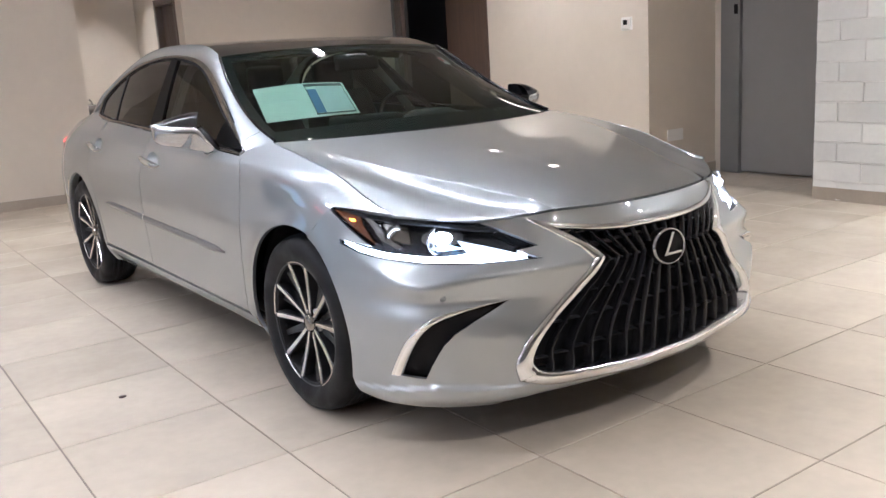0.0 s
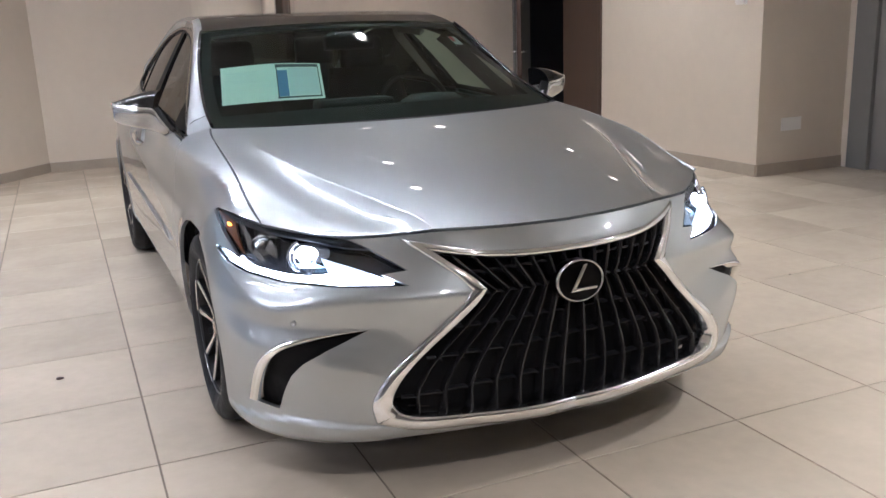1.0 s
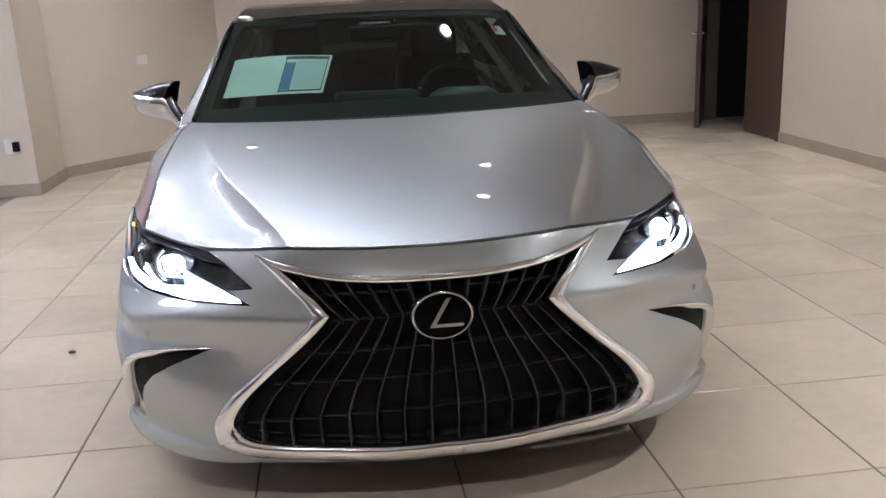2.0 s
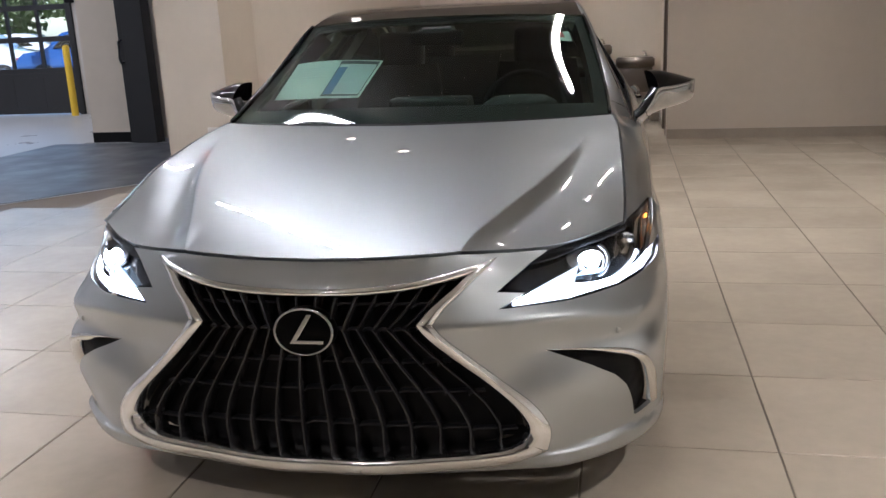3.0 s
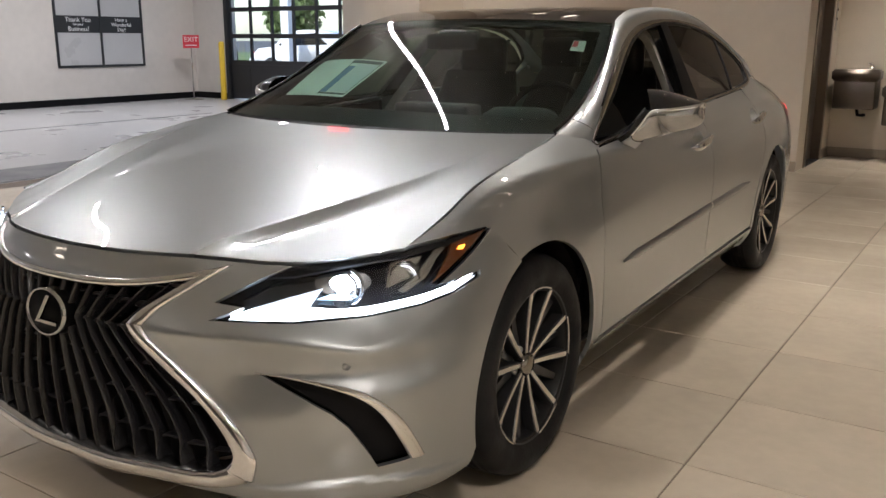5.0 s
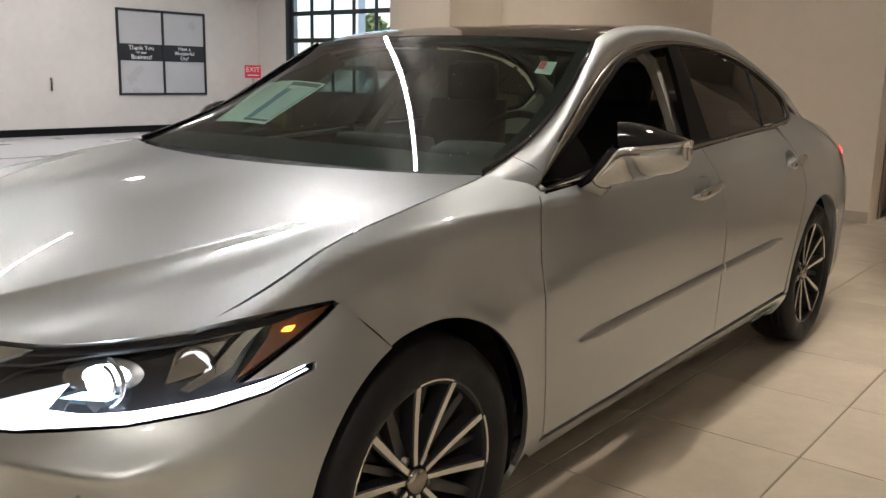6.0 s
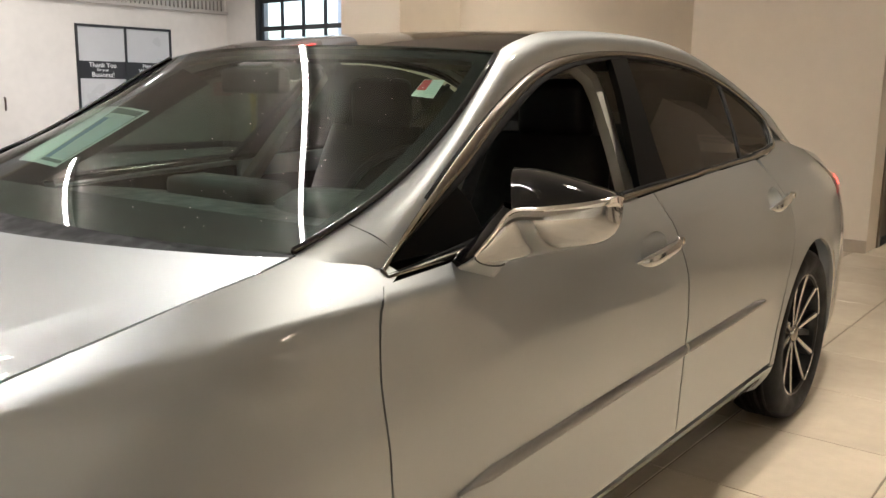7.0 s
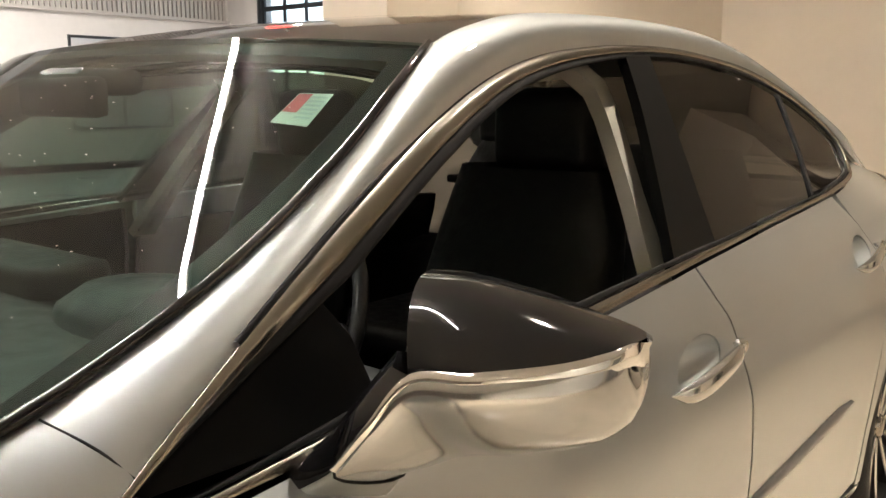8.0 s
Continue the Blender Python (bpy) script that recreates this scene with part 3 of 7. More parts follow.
def overhead_door():
    d = new("door_1")
    d.matrix_world = ROOM
    tagged(d, "closed black overhead door with rows of clear panes", "garage door", kind="structure")
    x0, x1, y = -12.52, -8.62, GY + 0.02
    n, rows = 6, 5
    wp = (x1 - x0 - 0.24) / n
    part("bottom_panel", box((x0 + 0.1, y, 0.02), (x1 - 0.1, y + 0.05, 0.74), 0.006), DOOR_UNLIT_BLACK, d, smooth=False)
    for k in range(n):
        a = x0 + 0.12 + k * wp
        part("panel", box((a + 0.05, y - 0.008, 0.12), (a + wp - 0.05, y + 0.002, 0.66), 0.003), DOOR_UNLIT_BLACK, d, smooth=False)
    part("track", box((x0, y - 0.06, 0), (x0 + 0.1, y + 0.05, 3.45), 0.01), DOOR_UNLIT_BLACK, d, smooth=False)
    part("track", box((x1 - 0.1, y - 0.06, 0), (x1, y + 0.05, 3.45), 0.01), DOOR_UNLIT_BLACK, d, smooth=False)
    zr = [0.74 + 0.545 * k for k in range(rows + 1)]
    for z in zr:
        part("rail", box((x0 + 0.1, y - 0.004, z), (x1 - 0.1, y + 0.046, z + 0.09), 0.004), DOOR_UNLIT_BLACK, d, smooth=False)
    for k in range(n + 1):
        a = x0 + 0.12 + k * wp
        part("stile", box((a - 0.03, y - 0.002, 0.83), (a + 0.03, y + 0.044, zr[-1]), 0.004), DOOR_UNLIT_BLACK, d, smooth=False)
    for z in zr[:-1]:
        for k in range(n):
            a = x0 + 0.12 + k * wp
            pane = part("pane", box((a + 0.03, y + 0.018, z + 0.09), (a + wp - 0.03, y + 0.024, z + 0.545)), PANE, d, smooth=False)
            pane.visible_shadow = False
    part("opener_box", box((x1 - 0.02, y - 0.18, 1.92), (x1 + 0.1, y - 0.07, 2.12), 0.01), BLACK, d, "small black control box")


overhead_door()


def steel_door():
    d = new("door_2")
    d.matrix_world = ROOM
    tagged(d, "closed plain grey steel door in a grey frame", "door", kind="structure")
    x = 4.98
    part("door_leaf", box((x + 0.03, 1.54, 0.012), (x + 0.075, 2.34, 2.13), 0.004), STEEL_DOOR, d, smooth=False)
    part("door_frame", box((x - 0.012, 2.34, 0), (x + 0.09, 2.55, 2.22), 0.006), FRAME_GREY, d, smooth=False)
    part("door_frame", box((x - 0.012, 1.44, 0), (x + 0.09, 1.54, 2.22), 0.006), FRAME_GREY, d, smooth=False)
    part("door_head", box((x - 0.012, 1.54, 2.13), (x + 0.09, 2.34, 2.22), 0.006), FRAME_GREY, d, smooth=False)
    part("notice", box((x + 0.026, 1.66, 1.60), (x + 0.03, 1.86, 1.70)), PLASTIC_WHITE, d, "small pale notice", False)
    part("strike_plate", box((x - 0.016, 2.36, 1.50), (x - 0.011, 2.40, 1.59)), BLACK, d, "small black strike plate", False)


steel_door()


def wooden_door():
    d = new("door_3")
    d.matrix_world = ROOM
    tagged(d, "dark wooden double door standing ajar before a dark room", "door", kind="structure")
    part("door_leaf", box((4.05, 4.97, 0.01), (4.10, 5.74, 2.3), 0.004), WOOD, d, smooth=False)
    part("jamb", box((4.0, 4.92, 0), (4.22, 4.97, 2.35), 0.004), WOOD, d, smooth=False)
    leaf = part("door_leaf", box((-0.025, 0, 0.012), (0.025, 0.78, 2.3), 0.004), WOOD, d, smooth=False)
    leaf.matrix_basis = pose(3.69, 6.12, 0, 0, 0, -27.5)
    for s in (-1, 1):
        h = cyl((s * 0.025, 0.07, 1.02), (s * 0.08, 0.07, 1.02), 0.011)
        tube([(s * 0.075, 0.06, 1.02), (s * 0.075, 0.14, 1.02), (s * 0.075, 0.2, 1.015)], 0.011, h)
        cyl((s * 0.025, 0.07, 1.02), (s * 0.032, 0.07, 1.02), 0.027, None, 20, h)
        part("lever_handle", h, CHROME, leaf, "chrome lever handle")
    part("jamb", box((4.0, 6.8, 0), (4.22, 6.86, 2.35), 0.004), FRAME_GREY, d, smooth=False)


wooden_door()


def lift_door():
    d = new("door_4")
    d.matrix_world = ROOM
    tagged(d, "bronze-toned steel lift door in a metal frame beside the niche", "lift door", kind="structure")
    part("door_leaf", box((0.08, 7.38, 0.01), (0.12, 7.72, 2.15), 0.003), LIFT, d, smooth=False)
    part("door_leaf", box((0.05, 7.71, 0.01), (0.09, 8.06, 2.15), 0.003), LIFT, d, smooth=False)
    part("door_frame", box((-0.01, 7.30, 0), (0.185, 7.38, 2.25), 0.006), LIFT, d, smooth=False)
    part("door_frame", box((-0.01, 8.06, 0), (0.185, 8.14, 2.25), 0.006), LIFT, d, smooth=False)
    part("door_head", box((-0.01, 7.38, 2.15), (0.185, 8.06, 2.25), 0.006), LIFT, d, smooth=False)
    part("threshold", box((-0.01, 7.38, 0), (0.18, 8.06, 0.008)), BLACK, d, smooth=False)


lift_door()


def niche_door():
    d = new("door_5")
    d.matrix_world = ROOM
    tagged(d, "dark brown door in a bronze steel frame inside the niche", "door", kind="structure")
    part("door_leaf", box((1.34, BACK + 0.07, 0.01), (1.38, 7.71, 2.06), 0.003), WOOD, d, smooth=False)
    part("door_frame", box((1.262, BACK + 0.002, 0), (1.42, BACK + 0.07, 2.138), 0.006), LIFT, d, smooth=False)
    part("door_frame", box((1.262, 7.71, 0), (1.42, 7.778, 2.138), 0.006), LIFT, d, smooth=False)
    part("door_head", box((1.262, BACK + 0.07, 2.06), (1.42, 7.71, 2.138), 0.006), LIFT, d, smooth=False)


niche_door()
wall("wall_over_lift", [(-0.03, 7.30), (0.17, 7.30), (0.17, 8.14), (-0.03, 8.14)], "beige wall over the lift door", 2.25)
# added backing, black in place of the shaft's shade
wall("wall_lift_shaft", [(-0.6, 7.36), (-0.4, 7.36), (-0.4, 8.75), (-0.6, 8.75)], "added black backing for the lift shaft behind the door", mat=DOOR_UNLIT_BLACK)


def plate(x, y, z, yaw, w, h, label, mat=None, name="wall_plate", category="outlet"):
    """A small plate on a wall; it faces along -y before its yaw."""
    e = empty(name, ROOM @ pose(x, y, z, 0, 0, yaw), label, category)
    part("cover", box((-w / 2, -0.008, -h / 2), (w / 2, 0, h / 2), 0.003), mat or PLASTIC_WHITE, e, smooth=False)
    return e


p = plate(4.02, 2.87, 1.47, -90, 0.13, 0.12, "white wall thermostat with a dark display", name="thermostat", category="thermostat")
part("housing", box((-0.055, -0.026, -0.05), (0.055, -0.008, 0.05), 0.005), PLASTIC_WHITE, p)
part("display", box((-0.025, -0.029, -0.01), (0.022, -0.025, 0.035), 0.001), BLACK, p, "dark display", False)
plate(4.38, 2.62, 0.42, 0, 0.22, 0.11, "white double outlet plate low on the wall")
plate(-0.42, BACK, 0.43, 0, 0.12, 0.11, "beige outlet plate low on the wall")
SL = math.degrees(math.atan2(1.75, 1.44))
for s, z in ((0.035, 1.026), (0.536, 1.018)):
    plate(-2.88 + 1.44 * s, 5.3 + 1.75 * s, z, SL, 0.125, 0.088, "white switch plate on the slanted wall", category="switch")
p = plate(-2.90, 4.6, 0.42, 0, 0.13, 0.12, "white outlet plate with a black plug")
part("plug", box((0.01, -0.05, -0.04), (0.06, -0.008, 0.04), 0.006), BLACK, p, "black plug")
p = plate(0.17, 8.30, 1.55, 90, 0.07, 0.34, "steel lift call plate with two buttons", STAINLESS, "lift_call_plate", "call plate")
for dz in (-0.05, 0.05):
    part("button", cyl((0, -0.008, dz), (0, -0.014, dz), 0.016), BLACK, p)


def fountain(x, z):
    """Wall-hung steel drinking fountain."""
    f = empty("drinking_fountain", ROOM @ pose(x, NICHE, z), "wall-hung stainless steel drinking fountain with a shiny basin", "drinking fountain", "fountains in the niche")
    part("body", box((-0.21, -0.34, -0.42), (0.21, -0.002, -0.12), 0.02), FOUNTAIN, f)
    bm = bmesh.new()
    rim = [(-0.23, -0.40), (0.23, -0.40), (0.23, -0.002), (-0.23, -0.002)]
    prism(rim, -0.12, 0.0, "z", bm)
    bmesh.ops.bevel(bm, geom=bm.edges[:], offset=0.018, segments=3, affect="EDGES")
    part("basin", bm, FOUNTAIN, f)
    part("bowl", lathe([(0.0, 0.004), (0.1, 0.006), (0.15, 0.012), (0.16, 0.006)], 32, None, Matrix.Translation((0, -0.2, 0)) @ Matrix.Diagonal((1.15, 0.95, 1, 1))), CHROME, f, "polished bowl")
    s = cyl((0.13, -0.12, 0), (0.13, -0.12, 0.035), 0.02)
    tube([(0.13, -0.12, 0.03), (0.12, -0.14, 0.06), (0.09, -0.17, 0.065)], 0.010, s)
    part("spout", s, CHROME, f)
    part("drain_pipe", tube([(0.0, -0.06, -0.42), (0.02, -0.06, -0.50), (0.06, -0.04, -0.5), (0.08, -0.002, -0.5)], 0.018), BLACK, f, "dark drain pipe")
    return f


fountain(0.44, 0.97)
fountain(0.95, 0.81)


def exit_stand():
    f = empty("exit_sign_stand", ROOM @ pose(-13.0, 10.75, 0, 0, 0, 62), "red EXIT sign on a slim grey stand", "sign")
    part("base", lathe([(0, 0), (0.2, 0), (0.2, 0.012), (0.05, 0.03), (0, 0.03)], 32), STAINLESS, f)
    part("pole", cyl((0, 0, 0.02), (0, 0, 1.08), 0.014), STAINLESS, f)
    b = part("board", box((-0.17, -0.02, 1.08), (0.17, 0.0, 1.35), 0.006), RED, f, "red board with white letters", False)
    words("EXIT", 0.145, WHITE, pose(0, -0.022, 1.255, 90, 0, 0), b)
    part("arrow", box((-0.12, -0.024, 1.13), (0.12, -0.019, 1.148)), WHITE, b, "white arrow bar", False)
    return f


exit_stand()


def bollard(x, y, h=1.22):
    f = empty("bollard", ROOM @ pose(x, y, 0), "yellow painted steel bollard beside the overhead door", "bollard")
    part("post", lathe([(0.06, 0), (0.06, h - 0.04), (0.05, h - 0.012), (0.025, h), (0, h)], 28), YELLOW, f)
    return f


bollard(-12.40, 11.05)
bollard(-8.68, 11.05)

# black folding gate post with its handle by the far pillar
g = empty("gate_post", ROOM @ pose(-5.12, 7.3, 0), "tall black metal gate post with a hooked handle", "gate post")
part("post", box((-0.15, -0.1, 0), (0.15, 0.1, 4.2), 0.01), DOOR_UNLIT_BLACK, g, smooth=False)
part("post", box((-0.24, -0.05, 0), (-0.17, 0.05, 4.2), 0.008), DOOR_UNLIT_BLACK, g, smooth=False)
part("hook", tube([(-0.20, -0.06, 1.28), (-0.20, -0.12, 1.26), (-0.21, -0.12, 1.06), (-0.21, -0.09, 1.0), (-0.2, -0.05, 1.01)], 0.016), DOOR_UNLIT_BLACK, g)

e = empty("wall_scuff_hook", ROOM @ pose(GX, 6.58, 0.93), "small rusty hook on the garage wall", "hook")
part("hook", tube([(0.0, 0, 0.10), (0.03, 0, 0.09), (0.03, 0.0, 0.0), (0.02, 0, -0.12)], 0.016), WOOD, e)


# ---- outside the overhead door ----
setting("ground", prism([(-400, 11.62), (400, 11.62), (400, 600), (-400, 600)], -0.12, -0.03), ASPHALT, "asphalt car park")


def far_car(x, y, yaw, mat, label):
    """A parked car seen far off through the panes."""
    c = empty("parked_car", ROOM @ pose(x, y, -0.03, 0, 0, yaw), label, "car", "parked cars")
    side = [(-2.2, 0.35), (-2.25, 0.75), (-2.0, 0.98), (-1.35, 1.05), (-0.75, 1.52), (0.55, 1.58), (1.25, 1.12), (2.0, 0.98), (2.3, 0.7), (2.25, 0.35)]
    bm = prism(spline(side, 40, True)[:-1], -0.86, 0.86, "y")
    bmesh.ops.bevel(bm, geom=[e for e in bm.edges if abs(e.verts[0].co.y - e.verts[1].co.y) < 1e-6], offset=0.1, segments=2, affect="EDGES")
    part("body", bm, mat, c)
    for s in (-1, 1):
        part("side_window", prism([(-1.05, 1.08), (-0.62, 1.45), (0.5, 1.5), (1.0, 1.12)], s * 0.86, s * 0.875, "y"), BLACK_GLOSS, c, smooth=False)
        for wx in (-1.4, 1.4):
            w = part("wheel", cyl((wx, s * 0.72, 0.33), (wx, s * 0.90, 0.33), 0.33, None, 28), RUBBER, c)
            part("rim", cyl((wx, s * 0.88, 0.33), (wx, s * 0.91, 0.33), 0.21, None, 20), MACHINED, w)
    part("tail_lamp", box((-2.27, -0.75, 0.72), (-2.2, -0.45, 0.86), 0.02), TAILRED, c)
    part("tail_lamp", box((-2.27, 0.45, 0.72), (-2.2, 0.75, 0.86), 0.02), TAILRED, c)
    return c


BLUE = material("blue_car_paint", (0.03, 0.10, 0.32), 0.25, 0.3, coat_weight=1.0)
PALE = material("white_car_paint", (0.72, 0.72, 0.72), 0.25, 0.0, coat_weight=1.0)
far_car(-14.6, 21.5, 8, BLUE, "parked blue car in the sunlit car park")
far_car(-19.4, 22.0, 8, PALE, "parked white car in the sunlit car park")
far_car(-23.6, 30.0, 8, PALE, "parked white car further off")

LEAF = vary(material("foliage", (0.15, 0.20, 0.07), 0.7), 0.6, 0.5, pieces=0.4)
BARK = material("bark", (0.12, 0.09, 0.065), 0.9)
LAWN = vary(material("lawn", (0.10, 0.15, 0.05), 0.9), 0.6, 0.35)


def tree(x, y, h, seed):
    rnd = random.Random(seed)
    t = empty("tree", ROOM @ pose(x, y, -0.03), "leafy green tree beyond the car park", "tree", "trees beyond the car park")
    bm = tube([(0, 0, 0), (0.1, 0, h * 0.3), (0.05, 0.1, h * 0.55), (0.1, 0.05, h * 0.8)], 0.22, None, 8, 0.25)
    for k in range(7):
        a = k * 2.4
        tube([(0.06, 0.03, h * (0.35 + 0.06 * k)), (math.cos(a) * h * 0.14, math.sin(a) * h * 0.14, h * (0.45 + 0.06 * k)), (math.cos(a) * h * 0.26, math.sin(a) * h * 0.26, h * (0.52 + 0.06 * k))], 0.08, bm, 6, 0.3)
    part("trunk", bm, BARK, t)
    verts, faces = [], []
    for k in range(1500):
        a, u, r = rnd.uniform(0, 6.283), rnd.uniform(-1, 1), rnd.random() ** 0.45
        c = Vector((math.cos(a) * math.sqrt(1 - u * u) * r * h * 0.36, math.sin(a) * math.sqrt(1 - u * u) * r * h * 0.36, h * 0.62 + u * r * h * 0.36))
        c += noise.noise_vector(c * 0.5) * 0.7
        m = Euler((rnd.uniform(0, 6), rnd.uniform(0, 6), rnd.uniform(0, 6))).to_matrix()
        s = rnd.uniform(0.14, 0.32)
        i = len(verts)
        verts += [c + m @ Vector(q) * s for q in ((-0.5, -1, 0), (0.5, -0.6, 0.15), (0.6, 0.8, 0), (-0.4, 1, -0.15))]
        faces.append((i, i + 1, i + 2, i + 3))
    me = bpy.data.meshes.new("crown")
    me.from_pydata([tuple(v) for v in verts], [], faces)
    me.materials.append(LEAF)
    new("crown", me).parent = t


for k in range(14):
    tree(-40 + k * 3.6 + (k % 3) * 0.8, 43 + (k * 7 % 5) * 1.6, 5.0 + (k * 5 % 4) * 0.8, k)
setting("lawn", prism([(-60, 36), (20, 36), (20, 60), (-60, 60)], -0.03, 0.05), LAWN, "grass bank beyond the car park")

for px in (-17.2, -20.9):
    q = empty("canopy_post", ROOM @ pose(px, 18.2, -0.03), "white square post outside the overhead door", "post", "posts outside")
    part("post", box((-0.16, -0.16, 0), (0.16, 0.16, 4.6), 0.01), WHITE, q, smooth=False)
q = empty("litter_bin", ROOM @ pose(-16.6, 15.2, -0.03), "dark slim litter bin outside the overhead door", "bin")
part("body", lathe([(0, 0), (0.2, 0), (0.22, 0.9), (0.23, 0.95), (0.12, 1.15), (0, 1.2)], 24), BLACK, q)

# ---- ceiling lights ----
# the last six are unseen, added to brighten the right walls, floor and car
SPOTS = ((0.78, 2.10, 0.65), (1.0, 3.2, 0.6), (3.5, 2.75, 0.25), (-1.15, 4.4, 0.3), (2.5, 5.4, 0.28), (-1.9, 5.2, 0.35), (0.72, 7.9, 0.36), (3.62, 4.0, 0.45), (3.72, -0.6, 0.62), (2.4, -1.9, 1.5), (-0.8, -3.6, 2.35), (2.6, -4.2, 2.4), (-3.6, -2.0, 1.4))
for x, y, dim in SPOTS:
    lamp(x, y, CEIL - 0.03, POWER * dim, spread=64 if y > 7 else 104)
    d = empty("downlight", ROOM @ pose(x, y, CEIL), "round recessed ceiling downlight, lit; several are added and unseen", "ceiling light", "downlights")
    part("trim_ring", lathe([(0.062, -0.001), (0.085, -0.001), (0.087, -0.012), (0.062, -0.02)], 32), PLASTIC_WHITE, d)
    part("lens", lathe([(0, -0.006), (0.062, -0.006)], 32), DISC, d, "glowing lens")


def strip_light(x0, y0, x1, y1, z, mat, half=0.0125):
    n = math.hypot(x1 - x0, y1 - y0)
    s = empty("linear_light", ROOM @ pose(x0, y0, z, 0, 0, math.degrees(math.atan2(y1 - y0, x1 - x0)) - 90), "long thin linear ceiling light, lit", "ceiling light", "linear lights")
    part("housing", box((-half - 0.012, 0, -0.05), (half + 0.012, n, 0.0), 0.006), PLASTIC_WHITE, s, smooth=False)
    part("diffuser", box((-half, 0.02, -0.062), (half, n - 0.02, -0.051)), mat, s, "glowing diffuser", False)


strip_light(-2.85, 2.97, 0.50, -0.14, CEIL, LED)
strip_light(-4.30, 1.42, -2.30, -0.44, CEIL, LED)
for gx, gy in ((-8.4, -4.0), (-11.4, -4.0), (-8.4, 1.2), (-11.4, 1.2), (-8.4, 6.2), (-11.4, 6.2), (-10.0, 9.8)):
    lamp(gx, gy, 4.35, 24, 1.1, (1.0, 0.96, 0.92), 150)
    d = empty("high_bay_light", ROOM @ pose(gx, gy, 4.4), "round flush ceiling light of the service drive, lit", "ceiling light", "high bay lights")
    part("housing", lathe([(0.17, -0.001), (0.20, -0.001), (0.20, -0.05), (0.17, -0.06)], 32), PLASTIC_WHITE, d)
    part("lens", lathe([(0, -0.02), (0.17, -0.02)], 32), LED_GARAGE, d, "glowing lens")


q = empty("exit_box", ROOM @ pose(-3.86, 4.5, 2.62), "small lit red exit sign box hung from the ceiling", "sign")
part("case", box((-0.17, -0.03, -0.10), (0.17, 0.03, 0.10), 0.008), PLASTIC_WHITE, q)
part("face", box((-0.14, -0.034, -0.07), (0.14, -0.029, 0.07)), REDGLOW, q, "glowing red face", False)
part("hanger", cyl((0, 0, 0.09), (0, 0, CEIL - 2.62), 0.012), PLASTIC_WHITE, q)


# ---- the car: its skin as smooth tables (x to its left, y to its rear, z up; front axle at y = 0) ----
D2R = math.pi / 180
car = empty("sedan_car", Matrix.Identity(4), "silver metallic four-door sedan with headlamps on, parked on tiles", "car")

SIDE_NODES = table(
    (-0.5, -0.25, 0.0, 0.2, 0.45, 0.7, 1.0, 1.6, 2.2, 2.6, 3.0, 3.4, 3.7, 3.86, 3.94),
    (0.18, 0.30, 0.45, 0.56, 0.66, 0.76, 0.86, 0.94, 1.02, 1.10),
    (
        (0.862, 0.882, 0.885, 0.880, 0.872, 0.868, 0.866, 0.866, 0.868, 0.870, 0.872, 0.865, 0.82, 0.74, 0.62),
        (0.885, 0.902, 0.905, 0.903, 0.900, 0.900, 0.900, 0.902, 0.904, 0.906, 0.905, 0.893, 0.85, 0.78, 0.66),
        (0.885, 0.906, 0.910, 0.911, 0.910, 0.909, 0.909, 0.911, 0.915, 0.917, 0.913, 0.900, 0.86, 0.79, 0.68),
        (0.880, 0.906, 0.912, 0.914, 0.914, 0.914, 0.915, 0.918, 0.922, 0.924, 0.918, 0.904, 0.86, 0.79, 0.68),
        (0.870, 0.904, 0.911, 0.914, 0.916, 0.918, 0.920, 0.924, 0.927, 0.926, 0.919, 0.903, 0.855, 0.785, 0.67),
        (0.825, 0.886, 0.894, 0.899, 0.905, 0.912, 0.918, 0.922, 0.923, 0.918, 0.908, 0.890, 0.84, 0.77, 0.66),
        (0.640, 0.790, 0.869, 0.886, 0.892, 0.898, 0.902, 0.907, 0.905, 0.895, 0.880, 0.858, 0.81, 0.74, 0.63),
        (0.480, 0.640, 0.745, 0.800, 0.820, 0.842, 0.858, 0.869, 0.862, 0.848, 0.828, 0.800, 0.75, 0.68, 0.58),
        (0.30, 0.45, 0.58, 0.665, 0.700, 0.755, 0.795, 0.816, 0.808, 0.785, 0.752, 0.715, 0.66, 0.59, 0.50),
        (0.20, 0.30, 0.42, 0.50, 0.56, 0.66, 0.735, 0.762, 0.752, 0.722, 0.68, 0.62, 0.55, 0.48, 0.40),
    ),
)
